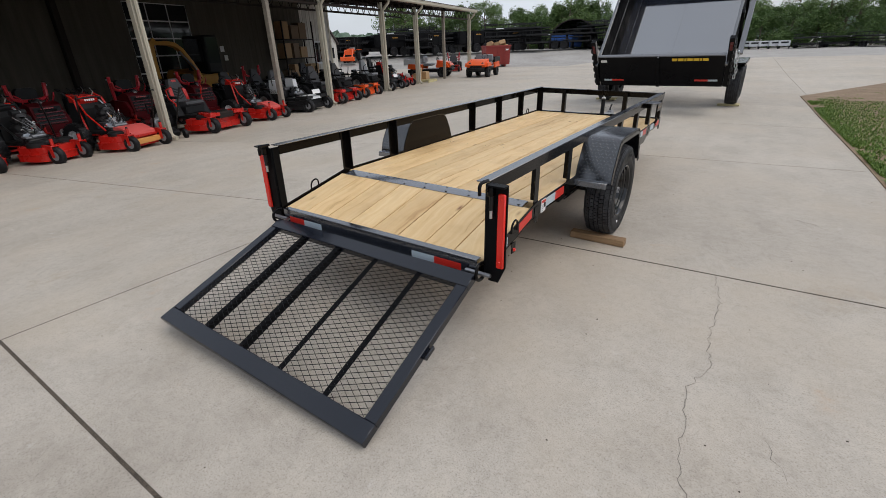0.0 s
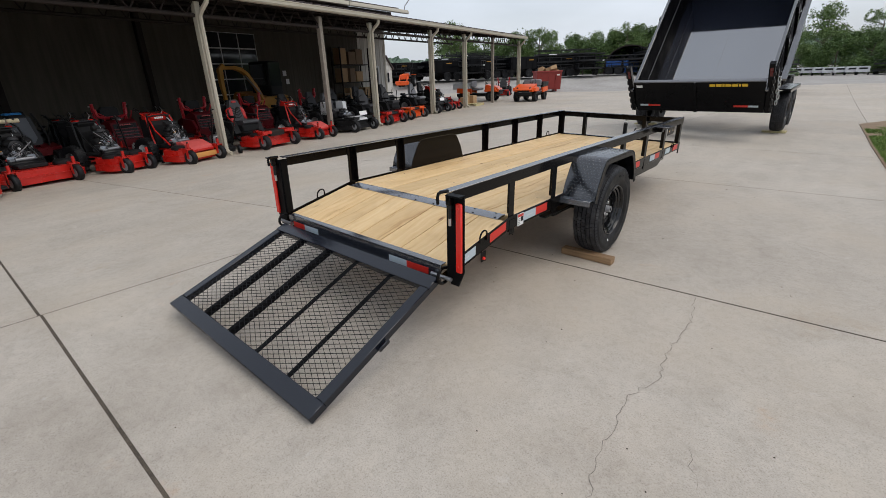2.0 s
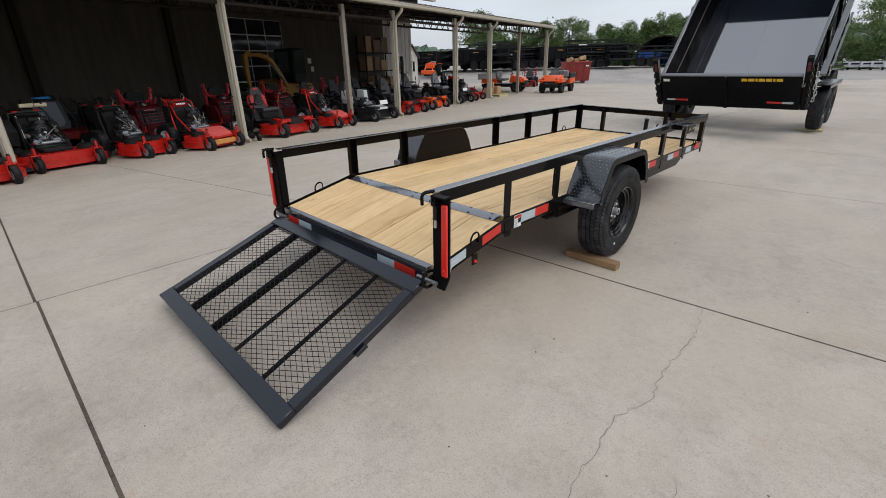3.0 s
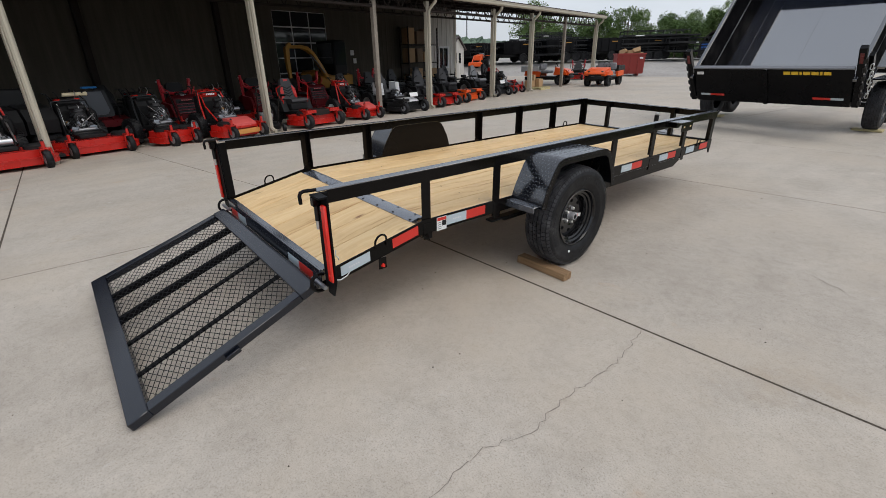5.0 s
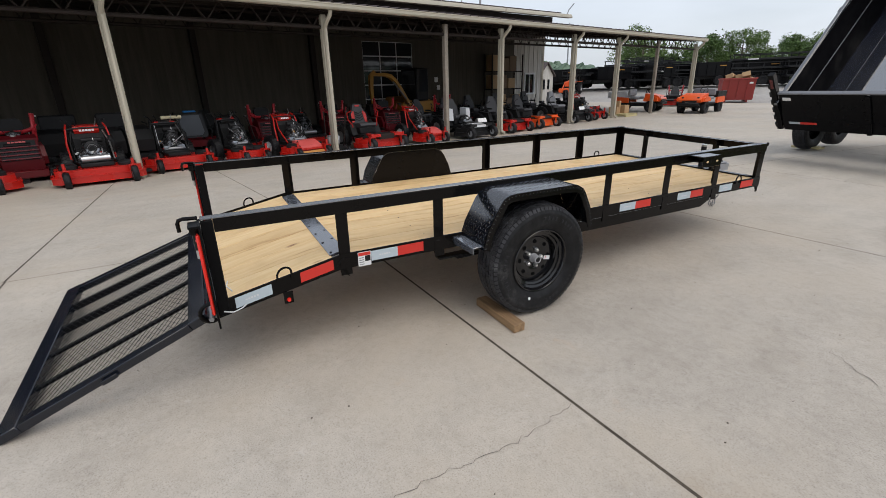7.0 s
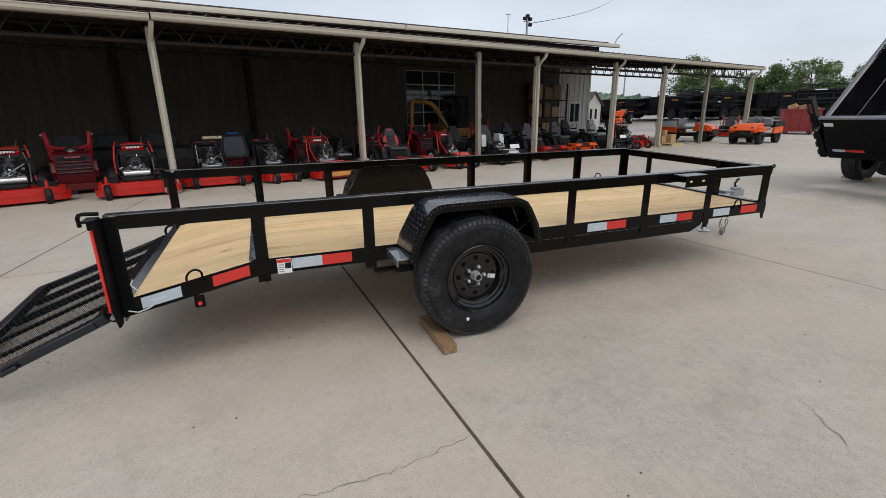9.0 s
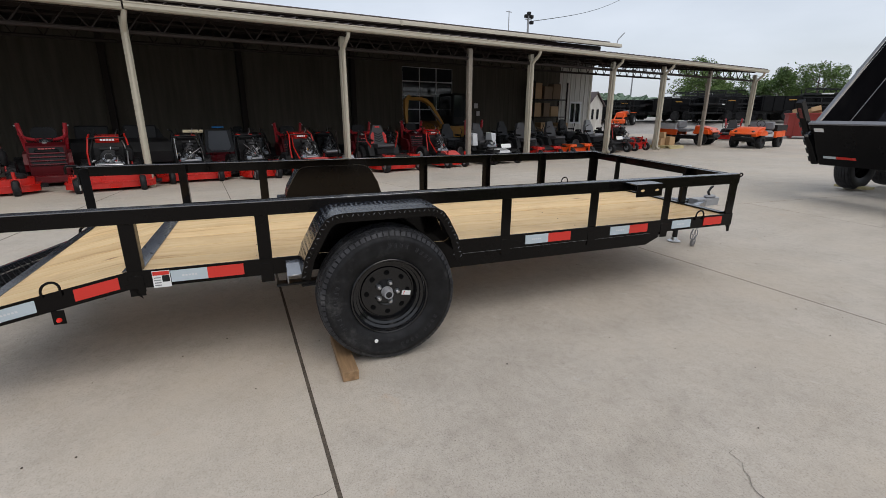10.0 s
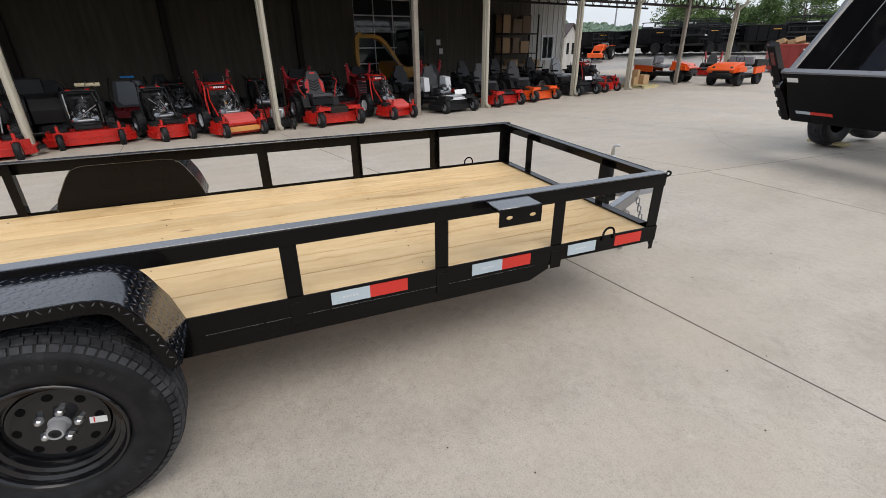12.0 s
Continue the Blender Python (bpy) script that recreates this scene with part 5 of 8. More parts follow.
# purlins
for y in (1.4, 3.0, 4.6, 6.2, 7.7):
    z = 3.0 + SLOPE * (y + 0.25) - 0.10
    m = Mesh().add([(LEN0, y, z + shed_z(LEN0)), (LEN1, y, z + shed_z(LEN1)), (LEN1, y + 0.06, z + shed_z(LEN1)), (LEN0, y + 0.06, z + shed_z(LEN0)),
                    (LEN0, y, z + 0.09 + shed_z(LEN0)), (LEN1, y, z + 0.09 + shed_z(LEN1)), (LEN1, y + 0.06, z + 0.09 + shed_z(LEN1)), (LEN0, y + 0.06, z + 0.09 + shed_z(LEN0))],
                   [(0, 1, 2, 3), (4, 7, 6, 5), (0, 4, 5, 1), (2, 6, 7, 3), (0, 3, 7, 4), (1, 5, 6, 2)])
    part("purlin", m, brown_metal, shed)
# open-web truss along the front
for y, low, high in ((0.14, 2.54, 2.92), (4.2, 2.85, 3.35)):
    m = Mesh()
    for z in (low, high):
        m.tube([(LEN0, y, z + shed_z(LEN0)), (LEN1 - 0.4, y, z + shed_z(LEN1))], 0.042, 6)
    truss = part("truss_chord", m, brown_metal, shed)
    m = Mesh()
    s = LEN0
    while s < LEN1 - 0.8:
        m.tube([(s, y, low + shed_z(s)), (s + 0.28, y, high + shed_z(s)), (s + 0.56, y, low + shed_z(s))], 0.019, 5)
        s += 0.56
    part("truss_web", m, brown_metal, truss)
for s in (0.0, 4.1, 7.85, 10.11, 13.92, 16.88, 20.12, 23.5):
    part("rafter", Mesh().prism([(0.0, 2.86 + shed_z(s)), (DEEP, 2.86 + SLOPE * DEEP + shed_z(s)), (DEEP, 3.0 + SLOPE * DEEP + shed_z(s)), (0.0, 3.0 + shed_z(s))], "x", s - 0.05, s + 0.05), brown_metal, shed)

# back wall of vertical siding, with a glazed door and a small window
def siding(x0, x1, y, z0, z1, mat, parent, pitch=0.3):
    deep = 0.006 if mat == siding_dark else 0.025
    m = Mesh()
    n = max(1, int((x1 - x0) / pitch))
    w = (x1 - x0) / n
    for i in range(n):
        a = x0 + i * w
        pr = [(a, y), (a + w * 0.72, y), (a + w * 0.78, y - deep), (a + w * 0.94, y - deep), (a + w, y), (a + w, y + 0.1), (a, y + 0.1)]
        m.prism(pr, "z", z0, z1)
    return part("siding", m, mat, parent, "", 0)


wall_back = thing("wall_back", SHED, "vertical metal siding wall at the back of the shed", "wall", "", "structure")
WIN = (10.24, 12.98, 0.1, 3.2)
ZT = 3.95
siding(LEN0, WIN[0], DEEP, -0.45, ZT, siding_dark, wall_back)
siding(WIN[1], 20.3, DEEP, -0.45, ZT, siding_dark, wall_back)
siding(WIN[0], WIN[1], DEEP, WIN[3], ZT, siding_dark, wall_back)
siding(WIN[0], WIN[1], DEEP, -0.45, WIN[2], siding_dark, wall_back)
SW = (21.26, 22.12, 0.68, 1.80)
siding(20.3, SW[0], DEEP, -0.45, ZT + 0.1, siding_light, wall_back)
siding(SW[1], 22.85, DEEP, -0.45, ZT + 0.1, siding_light, wall_back)
siding(SW[0], SW[1], DEEP, SW[3], ZT + 0.1, siding_light, wall_back)
siding(SW[0], SW[1], DEEP, -0.45, SW[2], siding_light, wall_back)
for s in (-6.6, -0.8, 3.35, 7.8):
    part("wall_column", Mesh().box(s - 0.10, s + 0.10, DEEP - 0.22, DEEP - 0.03, -0.45, ZT, 0.01), brown_metal, wall_back)
part("corner_trim", Mesh().box(22.83, 22.99, DEEP - 0.04, DEEP + 0.14, -0.45, ZT + 0.1, 0.008), beige_metal, wall_back)
door_1 = thing("door_1", SHED, "dark glazed sectional door with pale rails", "door", "", "structure")
rows, cols = 5, 3
for r in range(rows):
    for c in range(cols):
        x0 = WIN[0] + (WIN[1] - WIN[0]) * c / cols
        x1 = WIN[0] + (WIN[1] - WIN[0]) * (c + 1) / cols
        z0 = WIN[2] + (WIN[3] - WIN[2]) * r / rows
        z1 = WIN[2] + (WIN[3] - WIN[2]) * (r + 1) / rows
        part("pane", Mesh().box(x0 + 0.02, x1 - 0.02, DEEP + 0.03, DEEP + 0.04, z0 + 0.025, z1 - 0.025), glass_dark, door_1, "", 0)
for r in range(rows + 1):
    z = WIN[2] + (WIN[3] - WIN[2]) * r / rows
    part("door_rail", Mesh().box(WIN[0], WIN[1], DEEP + 0.01, DEEP + 0.06, z - 0.025, z + 0.025, 0.004), light_plastic, door_1)
for c in range(cols + 1):
    x = WIN[0] + (WIN[1] - WIN[0]) * c / cols
    part("door_stile", Mesh().box(x - 0.02, x + 0.02, DEEP + 0.012, DEEP + 0.058, WIN[2] + 0.02, WIN[3] - 0.02, 0.004), light_plastic, door_1)
window_1 = thing("window_1", SHED, "small white-framed window in pale siding", "window", "", "structure")
for x0, x1, z0, z1 in ((SW[0] - 0.06, SW[1] + 0.06, SW[3] - 0.04, SW[3] + 0.06), (SW[0] - 0.06, SW[1] + 0.06, SW[2] - 0.06, SW[2] + 0.04), (SW[0] - 0.06, SW[0] + 0.04, SW[2] + 0.04, SW[3] - 0.04), (SW[1] - 0.04, SW[1] + 0.06, SW[2] + 0.04, SW[3] - 0.04), ((SW[0] + SW[1]) / 2 - 0.02, (SW[0] + SW[1]) / 2 + 0.02, SW[2] + 0.04, SW[3] - 0.04)):
    part("window_frame", Mesh().box(x0, x1, DEEP - 0.06, DEEP + 0.02, z0, z1, 0.005), light_plastic, window_1)
part("pane", Mesh().box(SW[0], SW[1], DEEP + 0.02, DEEP + 0.03, SW[2], SW[3]), glass_dark, window_1, "", 0)
# closing walls out of sight
part_wall = part("wall_side", Mesh(SHED).box(LEN0 - 0.1, LEN0, 0, DEEP + 0.1, -0.45, 3.9), siding_dark, None)
tagged(part_wall, "plain metal siding end wall of the shed", "wall", "", "structure")
# taller main building behind with its own eaves
main = thing("main_building", SHED, "taller metal building behind the shed with beige eaves", "building", "", "structure")
UP_RISE = 0.0125
v = []
m = Mesh()
for x in (LEN0, 22.4):
    z = 4.33 + UP_RISE * x
    v += [(x, 6.36, z), (x, 6.36, z + 0.07), (x, 6.42, z + 0.175), (x, 6.62, z + 0.175), (x, 6.62, z)]
m.add(v, [(0, 1, 2, 3, 4), (9, 8, 7, 6, 5)] + [(i, (i + 1) % 5, (i + 1) % 5 + 5, i + 5) for i in range(5)])
part("eaves", m, beige_metal, main)
v = []
for x in (LEN0, 21.4):
    z = 4.33 + UP_RISE * x
    v += [(x, 6.95, 3.7), (x, 6.95, z + 0.05), (x, 12.0, z + 0.9), (x, 12.0, 3.7)]
part("upper_wall", Mesh().add(v, [(0, 1, 2, 3), (7, 6, 5, 4), (0, 4, 5, 1), (1, 5, 6, 2), (2, 6, 7, 3), (3, 7, 4, 0)]), brown_metal, main)
v = []
for x in (LEN0, 21.7):
    z = 4.55 + UP_RISE * x
    v += [(x, 6.6, z), (x, 12.0, z + 0.7), (x, 12.0, z + 0.74), (x, 6.6, z + 0.04)]
part("roof", Mesh().add(v, [(0, 1, 2, 3), (7, 6, 5, 4), (0, 4, 5, 1), (1, 5, 6, 2), (2, 6, 7, 3), (3, 7, 4, 0)]), roof_metal, main)
for s in (9.0, 17.0):
    z = 4.33 + UP_RISE * s
    part("gutter_strap", Mesh().box(s, s + 0.06, 6.32, 6.36, z - 0.04, z + 0.16, 0.004), beige_metal, main)
part("vent_rod", Mesh().tube([(22.1, 6.5, 4.75), (22.2, 6.5, 5.0), (22.6, 6.45, 5.35)], 0.03, 6), cast_grey, main)
pole = thing("utility_pole", in_shed(19.6, 10.8), "utility pole top with flood lamps above the roof", "pole")
part("mast", Mesh().cyl((0, 0, 0.0), (0, 0, 6.9), 0.06, 8), cast_grey, pole)
for k, (dx, z) in enumerate(((-0.2, 6.75), (0.2, 6.75), (0.22, 6.45), (0.0, 6.9))):
    part("flood_lamp", Mesh().box(dx - 0.1, dx + 0.1, -0.14, 0.06, z - 0.09, z + 0.09, 0.03), matt_black, pole)
part("mast_arm", Mesh().cyl((-0.25, 0, 6.6), (0.25, 0, 6.6), 0.025, 6), cast_grey, pole)
aer = thing("aerial_mast", in_shed(18.15, 10.8), "thin grey aerial mast behind the roof", "aerial")
part("mast", Mesh().cyl((0, 0, 0), (0, 0, 6.9), 0.025, 6), cast_grey, aer)
part("cross_arm", Mesh().cyl((-0.18, 0, 6.85), (0.18, 0, 6.85), 0.018, 6), cast_grey, aer)
a0, a1 = SHED @ Vector((19.8, 10.8, 6.3)), Vector((-50.3, 43.1, 15.4))
pts = [a0.lerp(a1, t / 20) - Vector((0, 0, 0.35 * math.sin(math.pi * t / 20))) for t in range(21)]
wire_ob = part("overhead_cable", Mesh().tube(pts, 0.02, 5), matt_black, None)
tagged(wire_ob, "thin dark overhead cable against the sky", "cable")


# ---- mowers and machines ----
def caster(parent, x, y, paint, r=0.136, w=0.095):
    fork = Mesh()
    fork.cyl((x - 0.02, y, 2 * r + 0.01), (x - 0.02, y, 0.40), 0.024, 10)
    for s in (-1, 1):
        fork.prism([(x - 0.05, 2 * r + 0.02), (x + 0.02, 2 * r + 0.02), (x + 0.025, r - 0.015), (x - 0.02, r - 0.015)], "y", y + s * (w / 2 + 0.010), y + s * (w / 2 + 0.018))
    fork.box(x - 0.05, x + 0.02, y - w / 2 - 0.018, y + w / 2 + 0.018, 2 * r + 0.006, 2 * r + 0.022, 0.004)
    fk = part("caster_fork", fork, paint, parent)
    part("pivot_cap", Mesh().lathe([(0.022, 0.40), (0.016, 0.42), (0.008, 0.425), (0.0, 0.426)], pose(x - 0.02, y, 0), 10), satin_black, fk)
    m = pose(x, y, r, 90)
    k = w / 2
    part("caster_tyre", Mesh().lathe([(r * 0.5, -k * 0.8), (r * 0.8, -k), (r * 0.97, -k * 0.7), (r, -k * 0.3), (r, k * 0.3), (r * 0.97, k * 0.7), (r * 0.8, k), (r * 0.5, k * 0.8)], m, 20), rubber, fk, "small black caster tyre", 50)
    part("caster_rim", Mesh().lathe([(0.0, -k * 0.75), (r * 0.25, -k * 0.8), (r * 0.5, -k * 0.82), (r * 0.5, k * 0.82), (r * 0.25, k * 0.8), (0.0, k * 0.75)], m, 16), grey_plastic, fk, "grey caster hub")


def drive_wheel(parent, x, y, r=0.25, w=0.2, hub=None):
    m = pose(x, y, r, 90)
    k = w / 2
    t = part("drive_tyre", Mesh().lathe([(r * 0.5, -k * 0.8), (r * 0.78, -k), (r * 0.96, -k * 0.85), (r, -k * 0.5), (r, k * 0.5), (r * 0.96, k * 0.85), (r * 0.78, k), (r * 0.5, k * 0.8)], m, 28), rubber, parent, "black drive tyre", 50)
    lug = Mesh()
    for i in range(24):
        for s in (-1, 1):
            a = 2 * math.pi * (i + (0.5 if s > 0 else 0)) / 24
            mm = m @ pose(0, 0, 0, 0, 0, math.degrees(a)) @ pose(r, 0, s * k * 0.45, 25 * s)
            lug.box(-0.004, 0.009, -0.012, 0.012, -k * 0.4, k * 0.4, 0, mm)
    part("tyre_lug_ring", lug, rubber, t, "", 0)
    part("drive_rim", Mesh().lathe([(0.0, k * 0.45), (r * 0.2, k * 0.45), (r * 0.3, k * 0.35), (r * 0.46, k * 0.5), (r * 0.52, k * 0.85), (r * 0.52, -k * 0.85), (r * 0.46, -k * 0.5), (r * 0.3, -k * 0.35), (r * 0.2, -k * 0.45), (0.0, -k * 0.45)], m, 20), hub or cast_grey, t)


def mower_deck(root, w, paint, sep, deep=0.55, block=None, fx=0.2, cr=0.136, cw=0.095):
    """Two-step welded deck with forward caster arms; casters stand at x = 0."""
    h, fore = w / 2, pose(fx, 0, 0)
    low = [(-0.13, -h * 0.86), (-0.09, -h * 0.60), (-0.09, h * 0.60), (-0.13, h * 0.86), (-0.24, h), (-deep - 0.05, h), (-deep - 0.16, h * 0.6), (-deep - 0.16, -h * 0.6), (-deep - 0.05, -h), (-0.24, -h)]
    deck = part("deck", Mesh(fore).prism(low, "z", 0.06, 0.165), paint, root, "red welded steel cutting deck" if paint == red_paint else "painted steel cutting deck")
    part("deck_step", Mesh(fore).prism([(x * 0.93 - 0.035, y * 0.92) for x, y in low], "z", 0.165, 0.27), paint, deck)
    part("deck_rim", Mesh(fore).prism([(x * 1.02 + 0.010, y * 1.015) for x, y in low], "z", 0.155, 0.172), paint, deck)
    for s in (-1, 1):
        y = s * sep / 2
        m = Mesh(fore).prism([(-0.40, 0.20), (-0.02, 0.20), (0.02, 0.22), (0.02, 0.265), (-0.05, 0.30), (-0.40, 0.30)], "y", y - 0.022, y + 0.022)
        part("caster_arm", m, paint, deck)
        caster(root, fx, y, paint, cr, cw)
    part("discharge_chute", Mesh(fore).prism([(-0.28, h - 0.01), (-0.56, h - 0.01), (-0.52, h + 0.10), (-0.31, h + 0.10)], "z", 0.10, 0.14), matt_black, deck)
    for s in (-1, 1):
        part("belt_cover", Mesh(fore).lathe([(0.13, 0.0), (0.13, 0.05), (0.10, 0.075), (0.0, 0.08)], pose(-0.34, s * h * 0.62, 0.27), 14), matt_black, deck, "black pulley cover")
    if block:
        part("front_block", Mesh(fore).box(-0.10, -0.03, -sep * 0.42, sep * 0.42, 0.10, 0.19, 0.006), timber_orange, deck, "orange-brown wooden packing block")
    return deck


def engine(root, x, z, size=1.0, tall=0.30, width=0.44):
    """Twin engine: crankcase and two finned cylinders below a black shroud, hung with pipes, leads and brackets."""
    h = width / 2
    rnd = random.Random(int(x * 100) + int(tall * 50) + int(width * 1000))
    e = part("engine_block", Mesh().box(x - 0.16 * size, x + 0.10 * size, -h * 0.70, h * 0.70, z, z + 0.11 * size, 0.02), cast_dark, root, "dark cast engine block")
    part("skid_plate", Mesh().prism([(x + 0.24, z - 0.03), (x + 0.24, z + 0.02), (x + 0.16, z + 0.05), (x + 0.10, z + 0.05), (x + 0.10, z - 0.03)], "y", -h * 0.95, h * 0.95), matt_black, e, "black front bumper plate")
    part("bumper_pad", Mesh().box(x + 0.13, x + 0.27, -h * 1.08, h * 1.08, z - 0.035, z + 0.045, 0.03), satin_black, e, "rounded black bumper pad")
    sh = part("engine_shroud", Mesh().box(x - 0.20 * size, x + 0.04 * size, -h * 0.72, h * 0.72, z + 0.09, z + tall * 0.74, 0.05).box(x - 0.17 * size, x + 0.02 * size, -h * 0.52, h * 0.50, z + tall * 0.66, z + tall + 0.02, 0.045), matt_black, e, "black domed engine shroud")
    part("fan_cap", Mesh().lathe([(0.07 * size, 0.0), (0.068 * size, 0.035), (0.05 * size, 0.05), (0.0, 0.052)], pose(x - 0.04, h * 0.12, z + tall + 0.015), 16), seat_grey, sh, "dark grey fan cap")
    fan = x + 0.042 * size
    part("fan_screen", Mesh().lathe([(h * 0.50, 0.0), (h * 0.48, 0.02), (h * 0.40, 0.03), (h * 0.14, 0.034), (h * 0.12, 0.026), (0.0, 0.026)], axis_x(fan, 0, z + 0.10 + tall * 0.42), 18), satin_black, sh, "round black fan screen", 45)
    for k in range(3):
        r = h * (0.18 + 0.09 * k)
        part("screen_ring", Mesh().tube([(fan + 0.033, r * math.cos(a), z + 0.10 + tall * 0.42 + r * math.sin(a)) for a in [2 * math.pi * q / 16 for q in range(16)]], 0.0035, 4, True), cast_grey if k == 1 else seat_grey, sh)
    for s in (-1, 1):
        hm = pose(x + 0.01, s * h * 0.72, z + 0.07, 52 * s)
        hd = part("cylinder_head", Mesh(hm).box(-0.055, 0.065, -0.042, 0.042, 0.0, 0.125 * size, 0.01), cast_dark, e, "finned cast cylinder head")
        for k in range(6):
            part("head_fin", Mesh(hm).box(-0.066, 0.076, -0.053, 0.053, 0.012 + 0.019 * k, 0.018 + 0.019 * k, 0.001), cast_grey if k % 3 == 1 else cast_dark, hd, "", 0)
        part("valve_cover", Mesh(hm).box(-0.05, 0.075, -0.05, 0.05, 0.127 * size, 0.165 * size, 0.014), alloy_blue, hd, "pale alloy valve cover")
        part("crank_cover", Mesh().box(x + 0.09, x + 0.125, s * h * 0.30, s * h * 0.88, z + 0.03, z + 0.115, 0.016), alloy_blue, e, "pale alloy casting")
        part("plug_lead", Mesh().tube([(x + 0.085, s * h * 0.95, z + 0.16), (x + 0.13, s * h * 0.7, z + 0.24), (x + 0.07, s * h * 0.3, z + tall * 0.8)], 0.007, 6), satin_black, hd)
        part("exhaust_pipe", Mesh().tube([(x + 0.07, s * h * 0.85, z + 0.07), (x + 0.15, s * h * 0.80, z + 0.05), (x + 0.18, s * h * 0.5, z + 0.055)], 0.015, 8), cast_grey, e)
    part("muffler", Mesh().cyl((x + 0.18 * size, -h * 0.55, z + 0.06), (x + 0.18 * size, h * 0.55, z + 0.06), 0.036 * size, 12), cast_grey, e, "grey metal muffler")
    part("carburettor", Mesh().box(x + 0.05, x + 0.12, -0.05, 0.03, z + 0.11, z + 0.17, 0.015), alloy, e)
    filt = part("air_filter", Mesh().cyl((x - 0.07, -h * 0.5, z + tall + 0.08), (x - 0.07, h * 0.65, z + tall + 0.08), 0.045 * size, 12), matt_black, e)
    part("filter_clamp", Mesh().cyl((x - 0.07, h * 0.15, z + tall + 0.08), (x - 0.07, h * 0.19, z + tall + 0.08), 0.047 * size, 12), zinc, filt)
    for k in range(7):
        y, y2, up = rnd.uniform(-h, h), rnd.uniform(-h, h), rnd.uniform(0.4, 1.1)
        part("hose", Mesh().tube([(x + 0.08, y, z + 0.06), (x + rnd.uniform(0.10, 0.19), (y + y2) / 2, z + tall * up * 0.6), (x + 0.07, y2, z + tall * up)], rnd.uniform(0.004, 0.009), 6), satin_black if k % 3 else cast_grey, e)
    bits = (zinc, cast_grey, satin_black, grey_plastic, zinc, satin_black, red_paint, light_plastic, cast_grey, yellow_paint, satin_black, zinc)
    for k, mat in enumerate(bits):
        y, a = rnd.uniform(-h * 1.05, h * 0.95), rnd.uniform(0.01, 0.024)
        zz = z + rnd.uniform(0.0, 0.75) * tall
        part("engine_fitting", Mesh(pose(x + rnd.uniform(0.05, 0.12), y, zz, rnd.uniform(-40, 40))).box(0, 0.03, -a, a, 0, a * rnd.uniform(0.7, 2.0), 0.004), mat, e)


def decal(root, x, y0, y1, z0, z1, mat, label="white lettering block on the panel", n=5):
    w = (y1 - y0) / n
    for k in range(n):
        part("decal", Mesh().box(x, x + 0.002, y0 + k * w + 0.006, y0 + (k + 1) * w - 0.004, z0, z1), mat, root, label, 0)


def roll_bar(root, x, half, z0, z1, paint):
    """Folding bar: two posts with capped tips and a sagging cross tube."""
    m = Mesh()
    for s in (-1, 1):
        m.tube([(x - 0.05, s * half * 0.80, z0 - 0.15), (x - 0.03, s * half * 0.92, z0 + 0.12), (x - 0.01, s * half, z1 - 0.24), (x + 0.02, s * (half + 0.02), z1)], 0.036, 8)
    n = 13
    m.tube([(x + 0.045, half * math.cos(math.pi * k / (n - 1)), z1 - 0.12 - 0.20 * math.sin(math.pi * k / (n - 1)) ** 0.4) for k in range(n)], 0.033, 8)
    rb = part("roll_bar", m, bar_red, root, "red tubular roll bar")
    for s in (-1, 1):
        part("pivot_bolt", Mesh().cyl((x, s * (half + 0.03), z1 - 0.05), (x, s * (half + 0.08), z1 - 0.05), 0.016, 8), zinc, rb)


